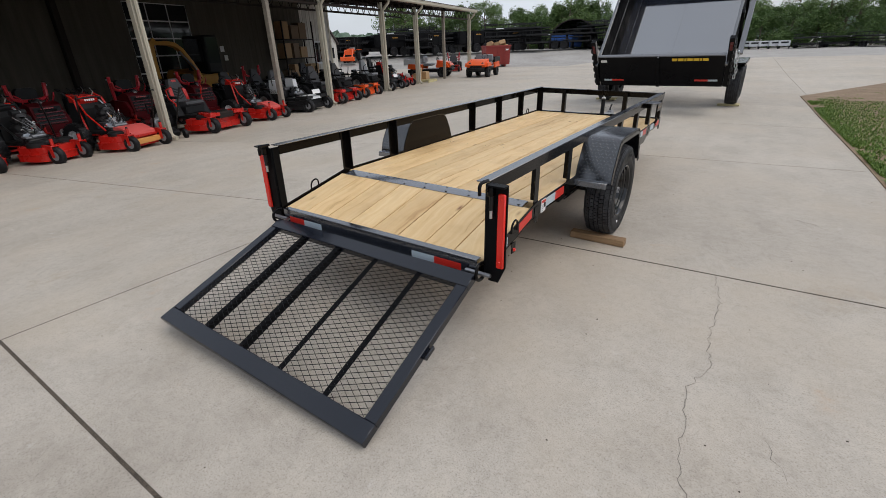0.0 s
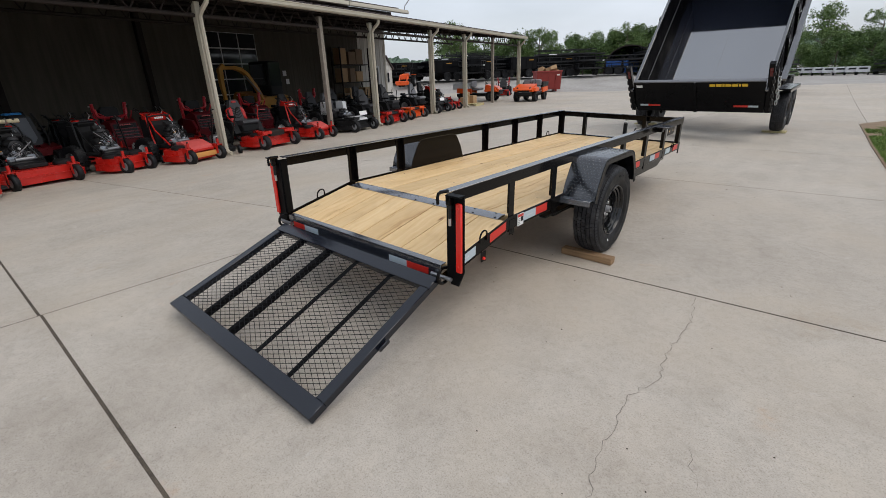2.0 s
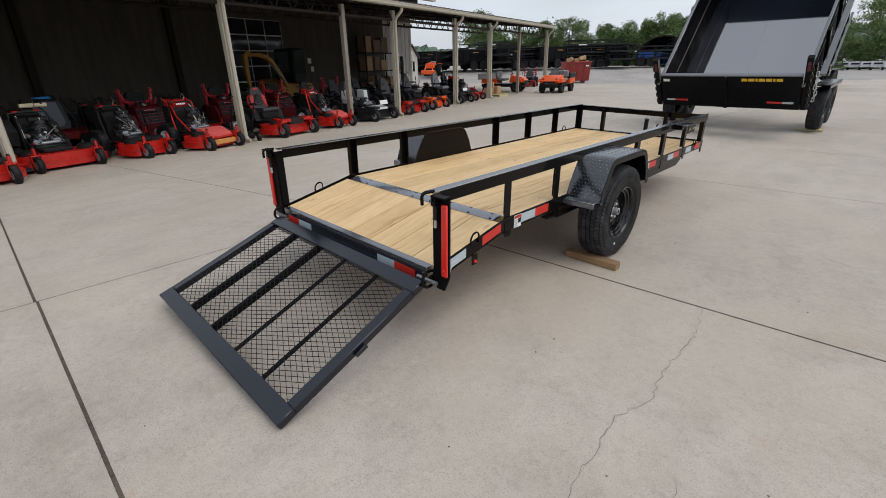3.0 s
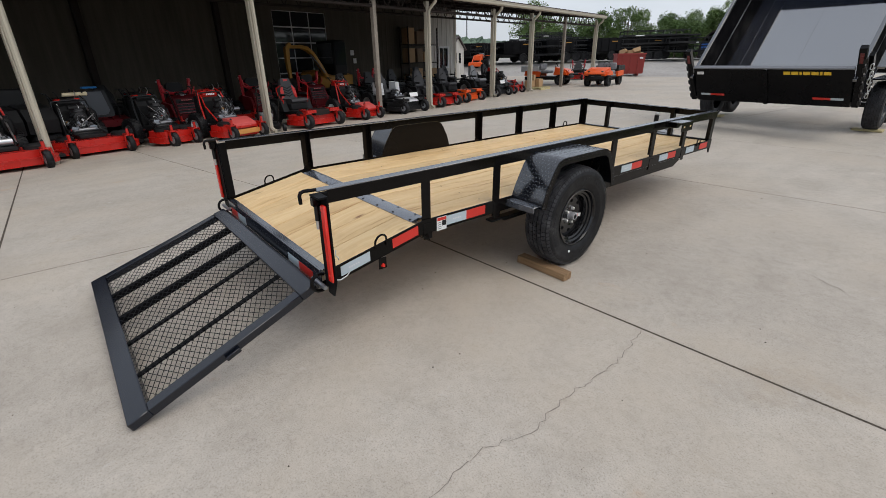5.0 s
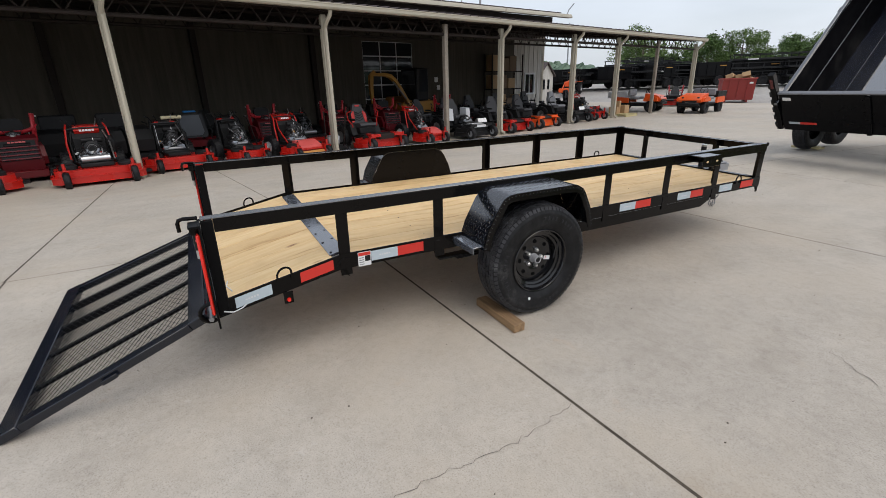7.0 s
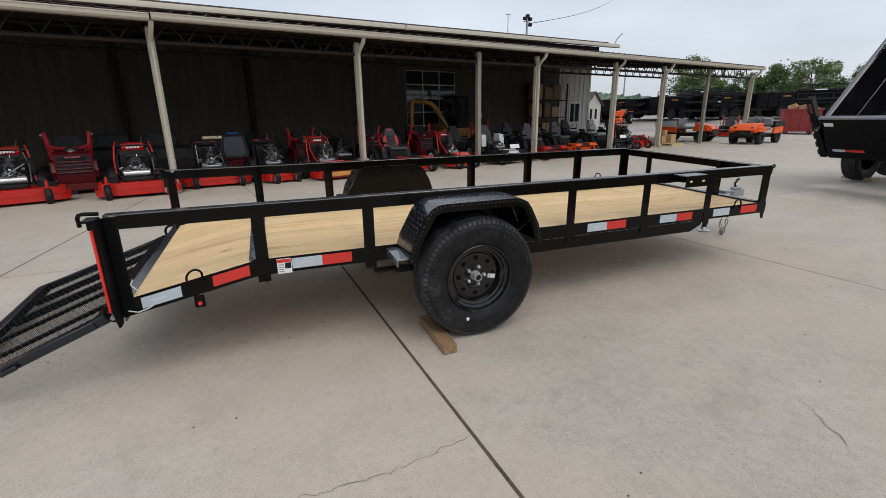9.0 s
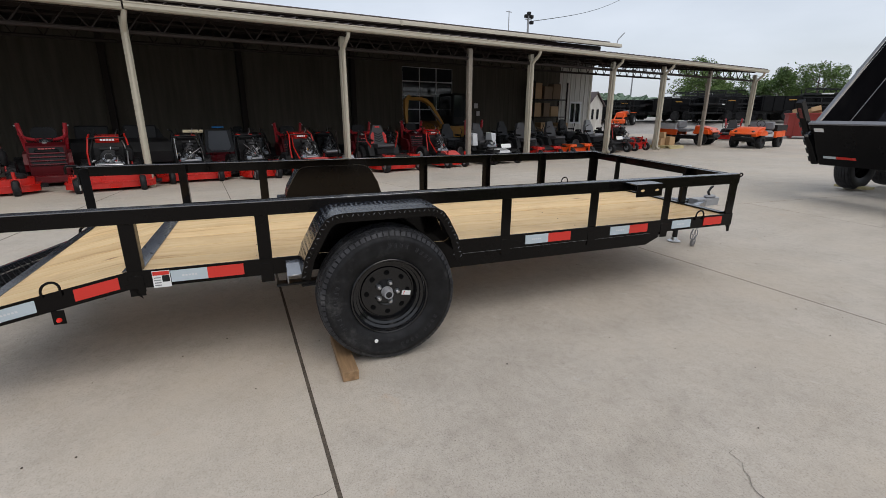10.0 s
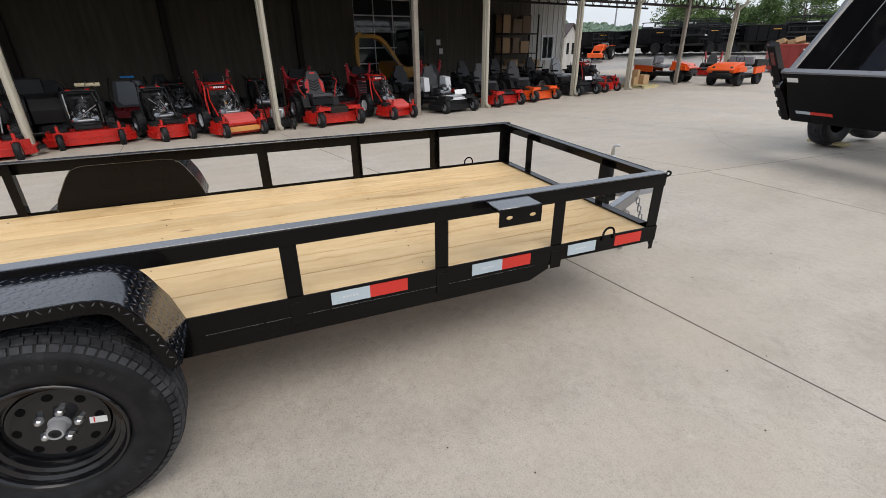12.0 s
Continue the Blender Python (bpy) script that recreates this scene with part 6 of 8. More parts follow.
def stand_on_mower(m, w, sep, label, paint=None, rops=0.0, hood=False, dash="red", block=False, plate=False, silver=False, eng=0.44, tall=0.34, group="mowers in the shed"):
    root = thing("lawn_mower", m, label, "mower", group)
    paint = paint or red_paint
    mower_deck(root, w, paint, sep, 0.55, block)
    for s in (-1, 1):
        drive_wheel(root, -0.92, s * (eng / 2 + 0.13), 0.24, 0.17, light_plastic if hood else None)
    part("frame", Mesh().box(-1.15, -0.10, -eng * 0.46, eng * 0.46, 0.27, 0.34, 0.015), matt_black, root)
    engine(root, -0.52, 0.34, 1.0, tall, eng)
    h = eng / 2
    if silver:
        part("exhaust", Mesh().cyl((-0.22, -0.20, 0.40), (-0.22, 0.20, 0.40), 0.055, 14), alloy, root, "bright silver exhaust canister")
    part("rear_body", Mesh().prism([(-1.12, 0.32), (-0.80, 0.32), (-0.80, 0.70), (-0.88, 0.80), (-1.12, 0.80)], "y", -h * 0.9, h * 0.9), dark_red if plate else matt_black, root)
    if plate:
        # red ladder-like front plate with louvres
        pl = part("front_plate", Mesh().box(-0.82, -0.79, -h - 0.16, -h + 0.10, 0.35, 0.86, 0.008), dark_red, root, "dark red slotted plate")
        for k in range(4):
            part("louvre", Mesh().box(-0.79, -0.78, -h - 0.13, -h + 0.06, 0.42 + 0.085 * k, 0.445 + 0.085 * k, 0.003), red_paint, pl)
        decal(pl, -0.789, -h - 0.13, -h + 0.07, 0.785, 0.825, paper_white, n=4)
    dm = paint if dash == "red" else matt_black
    d = part("dash", Mesh().prism([(-1.10, 0.78), (-0.86, 0.78), (-0.83, 0.83), (-0.88, 0.90), (-1.10, 0.92)], "y", -h * 0.72, h * 0.72), dm, root, "red control dash" if dash == "red" else "black control dash")
    if dash == "red":
        decal(d, -0.829, -h * 0.45, h * 0.45, 0.815, 0.85, paper_white, n=5)
    else:
        for s in (-1, 1):
            part("dash_cap", Mesh().box(-1.0, -0.84, s * h * 0.45, s * h * 0.85, 0.86, 0.90, 0.012), paint, d, "red plastic dash cap")
    part("tank", Mesh().box(-0.95, -0.70, h * 0.95, h + 0.12, 0.42, 0.70, 0.04), matt_black, root, "black fuel tank")
    part("tank_cap", Mesh().cyl((-0.82, h + 0.06, 0.70), (-0.82, h + 0.06, 0.73), 0.035, 12), satin_black, root)
    for s in (-1, 1):
        part("handle", Mesh().tube([(-1.05, s * h * 0.8, 0.88), (-1.14, s * h, 0.98), (-1.12, s * (h + 0.06), 1.0), (-0.96, s * (h + 0.06), 0.985)], 0.012, 8), satin_black, root)
        part("brake_lever", Mesh().tube([(-0.90, s * h * 0.5, 0.88), (-0.86, s * h * 0.62, 0.96), (-0.93, s * h * 0.7, 1.02)], 0.009, 6), zinc if s > 0 else satin_black, root)
        part("side_strut", Mesh().tube([(-0.40, s * (h + 0.02), 0.34), (-0.70, s * (h + 0.03), 0.62), (-0.86, s * h * 0.9, 0.82)], 0.013, 6), (paint if hood else satin_black) if s < 0 else zinc, root)
    for s in (-1, 1):
        part("control_frame", Mesh().tube([(-0.72, s * (h + 0.07), 0.34), (-0.78, s * (h + 0.075), 0.62), (-0.86, s * (h + 0.04), 0.86), (-1.0, s * (h + 0.02), 0.93)], 0.016, 6), paint if dash == "red" else satin_black, root, "tubular control frame")
    part("frame_bar", Mesh().tube([(-0.86, -h - 0.04, 0.86), (-0.84, -h * 0.4, 0.875), (-0.84, h * 0.4, 0.875), (-0.86, h + 0.04, 0.86)], 0.014, 6), satin_black, root)
    part("platform", Mesh().box(-1.45, -1.18, -0.24, 0.24, 0.14, 0.17, 0.01), matt_black, root)
    if hood:
        hd = part("deck_hood", Mesh(pose(0.2, 0, 0)).prism([(-0.07, 0.24), (-0.075, 0.30), (-0.30, 0.40), (-0.42, 0.40), (-0.42, 0.24)], "y", -w * 0.27, w * 0.27), pink_paint, root, "sloping pale red front cover")
        part("hood_edge", Mesh(pose(0.2, 0, 0)).prism([(-0.055, 0.22), (-0.055, 0.255), (-0.08, 0.255), (-0.08, 0.22)], "y", -w * 0.28, w * 0.28), paint, hd)
    if rops:
        roll_bar(root, -1.05, h + 0.04, 0.55, rops, dark_red)
        part("back_pad", Mesh().prism([(-0.19, 0.86), (0.19, 0.86), (0.17, 1.10), (0.12, 1.14), (-0.12, 1.14), (-0.17, 1.10)], "x", -1.16, -1.08), matt_black, root, "black operator back pad")
    return root


def zero_turn_mower(m, w, sep, label, paint=None, accent=None, rops=0.0, seat_mat=None, body=None, sign=False, dark=False, group="mowers in the shed"):
    root = thing("riding_mower", m, label, "mower", group)
    paint = paint or red_paint
    body = body or matt_black
    mower_deck(root, w, paint, sep, 0.60, None, 0.2, 0.152, 0.125)
    for s in (-1, 1):
        drive_wheel(root, -1.18, s * 0.42, 0.27, 0.21)
        part("side_tank", Mesh().prism([(-1.25, 0.32), (-0.72, 0.32), (-0.82, 0.56), (-1.2, 0.60)], "y", s * 0.27, s * 0.42), matt_black, root, "black side tank")
    part("frame", Mesh().box(-1.55, -0.10, -0.27, 0.27, 0.25, 0.34, 0.015), matt_black, root)
    part("foot_pan", Mesh(pose(0.2, 0, 0)).prism([(-0.05, 0.30), (-0.06, 0.355), (-0.30, 0.40), (-0.60, 0.36), (-0.60, 0.30)], "y", -0.25, 0.25), matt_black if accent else body, root, "sloping foot pan")
    for s in (-1, 1):
        part("pan_wing", Mesh(pose(0.2, 0, 0)).prism([(-0.02, s * 0.20), (-0.02, s * 0.46), (-0.12, s * 0.47), (-0.50, s * 0.30), (-0.50, s * 0.22)], "z", 0.32, 0.385), paint, root, "painted frame wing")
    part("seat_box", Mesh().box(-1.1, -0.66, -0.24, 0.24, 0.34, 0.50, 0.02), matt_black, root)
    sm = seat_mat or seat_grey
    seat = part("seat", Mesh().prism([(-1.05, 0.50), (-0.66, 0.50), (-0.63, 0.54), (-0.65, 0.59), (-0.75, 0.60), (-1.05, 0.575)], "y", -0.23, 0.23), sm, root, "padded vinyl seat")
    bm_ = pose(-1.06, 0, 0.56, 0, -14)
    part("backrest", Mesh(bm_).prism([(-0.23, 0.0), (0.23, 0.0), (0.225, 0.24), (0.15, 0.36), (0.12, 0.46), (0.09, 0.49), (-0.09, 0.49), (-0.12, 0.46), (-0.15, 0.36), (-0.225, 0.24)], "x", -0.05, 0.05), sm, seat)
    if accent:
        for s in (-1, 1):
            part("seat_stripe", Mesh(bm_).prism([(s * 0.15, 0.04), (s * 0.222, 0.02), (s * 0.215, 0.24), (s * 0.14, 0.32), (s * 0.12, 0.28)], "x", 0.05, 0.060), accent, seat, "red seat bolster stripe")
        for k in range(4):
            part("seat_quilt", Mesh(bm_).prism([(-0.11, 0.10 + 0.06 * k), (0.0, 0.05 + 0.06 * k), (0.11, 0.10 + 0.06 * k), (0.11, 0.13 + 0.06 * k), (0.0, 0.08 + 0.06 * k), (-0.11, 0.13 + 0.06 * k)], "x", 0.05, 0.056), matt_black, seat, "black chevron stitching")
        part("seat_mark", Mesh(bm_).box(0.05, 0.058, -0.06, 0.06, 0.42, 0.46), accent, seat)
    for s in (-1, 1):
        part("armrest", Mesh().box(-1.05, -0.75, s * 0.27, s * 0.33, 0.66, 0.71, 0.02), matt_black, seat)
        part("lap_bar", Mesh().tube([(-0.82, s * 0.32, 0.36), (-0.80, s * 0.36, 0.56), (-0.88, s * 0.42, 0.68), (-0.86, s * 0.46, 0.84), (-0.80, s * 0.36, 0.90)], 0.013, 8), paint if accent else satin_black, root)
    if body == light_plastic:
        for s in (-1, 1):
            part("side_pod", Mesh().prism([(-1.0, 0.46), (-0.70, 0.46), (-0.74, 0.78), (-0.98, 0.80)], "y", s * 0.26, s * 0.42), body, root, "pale grey side pod")
        engine(root, -0.50, 0.38, 0.8, 0.10, 0.36)
    engine(root, -1.45, 0.34, 0.95, 0.26)
    part("rear_guard", Mesh().tube([(-1.7, -0.32, 0.35), (-1.75, -0.30, 0.55), (-1.75, 0.30, 0.55), (-1.7, 0.32, 0.35)], 0.02, 8), satin_black, root)
    if rops:
        roll_bar(root, -1.22, 0.36, 0.50, rops, dark_red)
    if sign:
        part("price_card", Mesh(pose(0.15, 0.05, 0.43, 0, -18)).box(-0.004, 0.004, -0.17, 0.17, 0.0, 0.11), paper_white, root, "white unreadable price card", 0)
    if accent:
        pl = part("front_plate", Mesh(pose(0.2, 0, 0)).prism([(-0.055, 0.26), (-0.05, 0.36), (-0.10, 0.385), (-0.11, 0.26)], "y", -0.20, 0.20), brown_metal, root, "dark slotted front plate")
    return root


def panel_mower(m):
    """Riding mower carrying a big dark trapezoid hood panel in front."""
    root = thing("riding_mower", m, "dark red riding mower with tall dark grey panel", "mower", "mowers in the shed")
    part("body", Mesh().prism([(-1.2, 0.25), (-0.05, 0.25), (-0.05, 0.40), (-0.25, 0.48), (-1.2, 0.50)], "y", -0.38, 0.38), dark_red, root)
    hp = pose(-0.20, 0, 0.46, 0, -12)
    part("panel_border", Mesh(hp).prism([(-0.31, 0.0), (0.31, 0.0), (0.34, 0.10), (0.28, 0.56), (-0.28, 0.56), (-0.34, 0.10)], "x", -0.06, 0.0), satin_black, root, "glossy black panel border")
    part("panel", Mesh(hp).prism([(-0.20, 0.05), (0.20, 0.05), (0.26, 0.13), (0.21, 0.535), (-0.21, 0.535), (-0.26, 0.13)], "x", 0.0, 0.015), panel_grey, root, "dark grey trapezoid panel")
    for s in (-1, 1):
        part("panel_arm", Mesh().tube([(-0.16, s * 0.39, 0.42), (-0.14, s * 0.41, 0.60), (-0.28, s * 0.36, 0.92), (-0.36, s * 0.33, 1.06)], 0.018, 8), matt_black, root)
        drive_wheel(root, -0.95, s * 0.44, 0.27, 0.2)
        drive_wheel(root, -0.02, s * 0.42, 0.16, 0.12)
    part("wing", Mesh().prism([(-0.08, 0.34), (-0.06, 0.39), (-0.36, 0.46), (-0.36, 0.36)], "y", 0.36, 0.56), dark_red, root, "dark red mudguard with pale decal")
    part("decal", Mesh(pose(-0.062, 0.46, 0.385, 0, -13)).box(-0.16, -0.02, -0.07, 0.07, 0.0, 0.004), pink_paint, root, "pale decal block", 0)


def facing(s, d, turn=0.0):
    """A pose on the shed floor, s along its front and d behind it, whose +x looks out."""
    return in_shed(s, d, 0.0, -90 + turn) @ Matrix.Scale(1.095, 4)


def box_ob(name, m, sx, sy, sz, mat, label, category, group=""):
    ob = part(name, Mesh().box(-sx / 2, sx / 2, -sy / 2, sy / 2, 0, sz, 0.006), mat)
    ob.matrix_basis = m
    return tagged(ob, label, category, group)


def tall_mower(m, label):
    """Dark red machine with slotted front plate, back pad and raised roll bar."""
    root = thing("riding_mower", m, label, "mower", "mowers in the shed")
    part("body", Mesh().prism([(-0.85, 0.22), (-0.02, 0.22), (0.0, 0.40), (-0.09, 0.76), (-0.22, 0.82), (-0.40, 0.76), (-0.85, 0.60)], "y", -0.29, 0.29), maroon, root, "dark red moulded body")
    fp = pose(0.0, 0, 0.40, 0, -13)
    pl = part("front_plate", Mesh(fp).box(0.004, 0.012, -0.25, 0.25, 0.0, 0.34, 0.004), matt_black, root, "black grille between red ribs")
    for k in range(4):
        part("rib", Mesh(fp).box(0.012, 0.040, -0.27, 0.27, 0.01 + 0.068 * k, 0.035 + 0.068 * k, 0.006), dark_red, pl, "red grille rib")
    for k in range(5):
        part("decal", Mesh(fp).box(0.0125, 0.016, -0.12 + 0.05 * k, -0.08 + 0.05 * k, 0.292, 0.325), pink_paint, pl, "pale lettering block", 0)
    for s in (-1, 1):
        part("side_flare", Mesh().prism([(-0.60, 0.30), (-0.06, 0.30), (-0.03, 0.44), (-0.14, 0.62), (-0.50, 0.66)], "y", s * 0.295, s * 0.36), dark_red, root, "dark red side flare")
    part("back_pad", Mesh().prism([(-0.20, 0.74), (0.20, 0.74), (0.19, 1.04), (0.13, 1.09), (-0.13, 1.09), (-0.19, 1.04)], "x", -0.62, -0.52), matt_black, root, "black back pad")
    engine(root, -0.30, 0.66, 0.7, 0.10, 0.36)
    for s in (-1, 1):
        part("handle", Mesh().tube([(-0.30, s * 0.24, 0.72), (-0.22, s * 0.30, 0.92), (-0.30, s * 0.36, 0.98)], 0.014, 6), bar_red, root, "red handle")
    for s in (-1, 1):
        drive_wheel(root, -0.75, s * 0.45, 0.26, 0.2)
        drive_wheel(root, 0.15, s * 0.36, 0.14, 0.1)
    part("deck", Mesh().box(-0.55, 0.05, -0.52, 0.52, 0.08, 0.22, 0.02), dark_red, root)
    roll_bar(root, -0.50, 0.33, 0.55, 1.17, dark_red)


# front row, from the near end of the shed to the far end
stand_on_mower(facing(-2.57, 0.1, 6), 1.45, 0.88, "wide red stand-on mower with alloy engine", silver=True)
stand_on_mower(facing(-4.79, 0.26, 6), 1.25, 0.86, "red stand-on mower near the shed end", dash="black")
stand_on_mower(facing(-0.68, -0.12, 0), 1.30, 0.92, "red stand-on mower with bright silver exhaust canister", silver=True, tall=0.26, eng=0.5)
stand_on_mower(facing(0.8, 0.57, 2), 1.32, 0.86, "red stand-on mower with a wide two-step deck", dash="black")
stand_on_mower(facing(2.17, 0.29, 10), 0.72, 0.46, "narrow red stand-on mower with tall black engine", dash="black", eng=0.38)
stand_on_mower(facing(3.35, -0.12, 8), 0.92, 0.70, "red stand-on mower with sloping cover and wooden block", hood=True, block=True, tall=0.30)
zero_turn_mower(facing(5.51, -0.03, 2), 1.16, 0.90, "red riding mower with grey, black and red seat", accent=red_paint)
stand_on_mower(facing(7.16, -0.05, 4), 0.74, 0.54, "small red stand-on mower with a red dash box", hood=True, eng=0.34)
zero_turn_mower(facing(8.93, -0.05, 2), 1.0, 0.88, "pale grey and black riding mower with a price card", paint=matt_black, seat_mat=seat_grey, body=light_plastic, sign=True)
zero_turn_mower(facing(10.84, 0.05, 0), 1.0, 0.80, "red riding mower with black seat")
zero_turn_mower(facing(12.35, 0.1, 4), 1.12, 0.95, "orange riding mower with dark seat", paint=orange_paint)
zero_turn_mower(facing(14.47, 0.18, 4), 1.05, 0.92, "black riding mower with a white price card", paint=matt_black, seat_mat=grey_plastic, sign=True)
stand_on_mower(facing(15.92, 0.32, 4), 0.80, 0.70, "red stand-on mower near the far posts")
panel_mower(facing(1.7, 3.16, 0))
# second row
tall_mower(facing(3.61, 2.86, 2), "dark red mower with slotted plate and raised roll bar")
tall_mower(facing(5.84, 2.9, 0), "dark red mower with roll bar behind the riding mower")
tall_mower(facing(7.72, 2.77, 0), "dark red mower with roll bar beside the excavator")
tall_mower(facing(-1.76, 1.5, 6), "dark red mower with raised roll bar near the shed end")
stand_on_mower(facing(2.76, 2.69, 4), 1.1, 0.8, "red stand-on mower standing in the second row", dash="black")
stand_on_mower(facing(4.75, 2.64, 2), 1.1, 0.8, "red stand-on mower between roll-bar machines", dash="black", silver=True)
stand_on_mower(facing(6.79, 2.54, 0), 1.0, 0.8, "dark stand-on mower in the second row", paint=dark_red, dash="black")
zero_turn_mower(facing(0.2, 2.69, 0), 1.2, 0.9, "black riding mower in the second row", paint=matt_black, seat_mat=matt_black)
zero_turn_mower(facing(2.57, 4.45, 0), 1.2, 0.9, "black riding mower with tall seat behind the row", paint=matt_black, seat_mat=matt_black)
zero_turn_mower(facing(9.34, 2.38, 0), 1.0, 0.8, "black riding mower with grey seat in second row", paint=matt_black, seat_mat=seat_grey)
zero_turn_mower(facing(10.68, 2.28, 5), 1.0, 0.8, "red riding mower with roll bar and dark grey seat", rops=1.15, seat_mat=seat_grey)
zero_turn_mower(facing(12.12, 2.48, 5), 1.0, 0.8, "orange riding mower behind the far posts", paint=orange_paint, seat_mat=seat_grey)
zero_turn_mower(facing(13.66, 2.48, 5), 1.0, 0.8, "black riding mower in the far second row", paint=matt_black, seat_mat=seat_grey)
zero_turn_mower(facing(15.53, 2.48, 5), 1.0, 0.8, "dark riding mower far along the shed", paint=matt_black, seat_mat=seat_grey)
zero_turn_mower(facing(17.45, 1.55, 8), 1.0, 0.8, "red riding mower far along the shed")


# rolls lying on the machines
ROLL = facing(0.95, 0.57) @ pose(-1.02, 0.0, 0.962)
CLOTH = facing(1.7, 3.16) @ pose(-0.36, 0.02, 1.058)
roll = part("paper_roll", Mesh().lathe([(0.0, -0.19), (0.03, -0.19), (0.035, -0.185), (0.035, 0.185), (0.03, 0.19), (0.0, 0.19)], pose(0, 0, 0, 90), 16), cream_roll)
roll.matrix_basis = ROLL
tagged(roll, "cream paper roll lying on a mower dash", "paper roll")
bb = part("folded_cloth", Mesh().prism([(-0.10, 0), (0.10, 0), (0.08, 0.028), (0.0, 0.038), (-0.07, 0.03)], "y", -0.13, 0.13), cloth_blue)
bb.matrix_basis = CLOTH
tagged(bb, "bright blue folded cloth on a dark mower panel", "cloth")


# grass catcher behind the first post, seen from the side
def bagger(m):
    root = thing("grass_catcher", m, "black twin-hood grass catcher with bumper frame", "grass catcher")
    for s in (-1, 1):
        part("hood", Mesh().prism([(-0.5, 0.40), (0.16, 0.40), (0.20, 0.62), (0.05, 0.80), (-0.5, 0.86)], "y", s * 0.02, s * 0.46), matt_black, root, "black ribbed hood")
        part("bag", Mesh().box(-0.46, 0.12, s * 0.04, s * 0.42, 0.10, 0.40, 0.05), satin_black, root)
        part("side_bracket", Mesh().prism([(0.20, 0.28), (0.26, 0.28), (0.24, 0.82), (0.14, 0.88)], "y", s * 0.47, s * 0.50), satin_black, root)
        part("gas_strut", Mesh().tube([(0.24, s * 0.51, 0.45), (0.16, s * 0.51, 0.86)], 0.012, 6), light_plastic, root, "pale gas strut")
        part("tray", Mesh().box(-0.1, 0.25, s * 0.55, s * 0.80, 0.50, 0.56, 0.015), grey_plastic, root, "grey plastic tray")
    part("bumper", Mesh().tube([(0.1, -0.48, 0.30), (0.27, -0.46, 0.26), (0.30, -0.30, 0.25), (0.30, 0.30, 0.25), (0.27, 0.46, 0.26), (0.1, 0.48, 0.30)], 0.028, 8), satin_black, root)
    part("foot_rail", Mesh().tube([(-0.3, -0.4, 0.03), (0.3, -0.4, 0.03), (0.3, 0.4, 0.03), (-0.3, 0.4, 0.03)], 0.03, 6), satin_black, root)
    part("upright_pad", Mesh().box(-0.62, -0.54, -0.30, 0.30, 0.70, 1.12, 0.03), matt_black, root)


bagger(facing(-0.05, 1.4, 4))
bagger(facing(-1.01, 2.28, 4))


def zigzag_walker(m):
    """A walk-behind mower with bent handles."""
    root = thing("walk_behind_mower", m, "black walk-behind mower with bent handlebars", "mower", "mowers in the shed")
    part("deck", Mesh().lathe([(0.30, 0.06), (0.31, 0.14), (0.24, 0.20), (0.0, 0.22)], pose(0, 0, 0), 20), matt_black, root)
    part("engine", Mesh().box(-0.13, 0.13, -0.14, 0.14, 0.22, 0.42, 0.03), alloy, root)
    for s in (-1, 1):
        part("handlebar", Mesh().tube([(-0.2, s * 0.2, 0.2), (-0.6, s * 0.22, 0.75), (-0.78, s * 0.24, 0.98), (-0.92, s * 0.24, 0.98)], 0.014, 8), satin_black, root)
        for x in (-0.28, 0.28):
            part("wheel", Mesh().cyl((x, s * 0.29, 0.09), (x, s * 0.34, 0.09), 0.09, 16), rubber, root)


zigzag_walker(facing(4.28, 0.43, 160))
zigzag_walker(facing(2.9, 1.15, 150))


# ---- mini excavator at the back ----
def excavator(m):
    root = thing("mini_excavator", m, "yellow mini excavator with folded boom and dark cab", "excavator")
    for s in (-1, 1):
        pts = [(-0.75, 0.28), (-0.9, 0.16), (-0.75, 0.03), (0.75, 0.03), (0.9, 0.16), (0.75, 0.28)]
        part("track", Mesh().prism(pts, "y", s * 0.42, s * 0.68), rubber, root, "black rubber track")
    part("body", Mesh().prism([(-0.8, 0.40), (0.3, 0.40), (0.3, 0.80), (-0.75, 1.0), (-0.95, 0.8)], "y", -0.6, 0.9), yellow_paint, root)
    cab = part("cab", Mesh().box(-0.55, 0.45, -0.02, 0.58, 0.82, 2.0, 0.05), matt_black, root, "dark glazed cab")
    part("cab_glass", Mesh().box(0.452, 0.46, 0.04, 0.52, 1.15, 1.92), glass_dark, cab, "", 0)
    part("cab_glass", Mesh().box(-0.45, 0.36, -0.03, -0.022, 1.2, 1.9), glass_dark, cab, "", 0)
    boom = part("boom", Mesh().tube([(0.35, -0.35, 0.75), (0.55, -0.75, 1.15), (0.62, -1.10, 1.55), (0.62, -1.30, 1.70), (0.62, -1.55, 1.76), (0.62, -2.05, 1.76)], [0.08, 0.085, 0.09, 0.09, 0.075, 0.055], 4), boom_yellow, root, "yellow boom", )
    part("dipper", Mesh().tube([(0.62, -1.95, 1.86), (0.63, -2.10, 1.72), (0.66, -2.14, 1.3), (0.68, -2.12, 0.80)], [0.07, 0.10, 0.085, 0.06], 4), boom_yellow, boom)
    part("bucket", Mesh().prism([(0.60, 0.80), (0.80, 0.76), (0.90, 0.45), (0.66, 0.30), (0.50, 0.5)], "y", -2.35, -1.95), brown_metal, boom)
    part("ram", Mesh().cyl((0.60, -0.62, 0.92), (0.68, -1.22, 1.52), 0.03, 8), cast_grey, boom)


excavator(in_shed(11.75, 7.3, 0.0, -90) @ Matrix.Scale(1.18, 4))


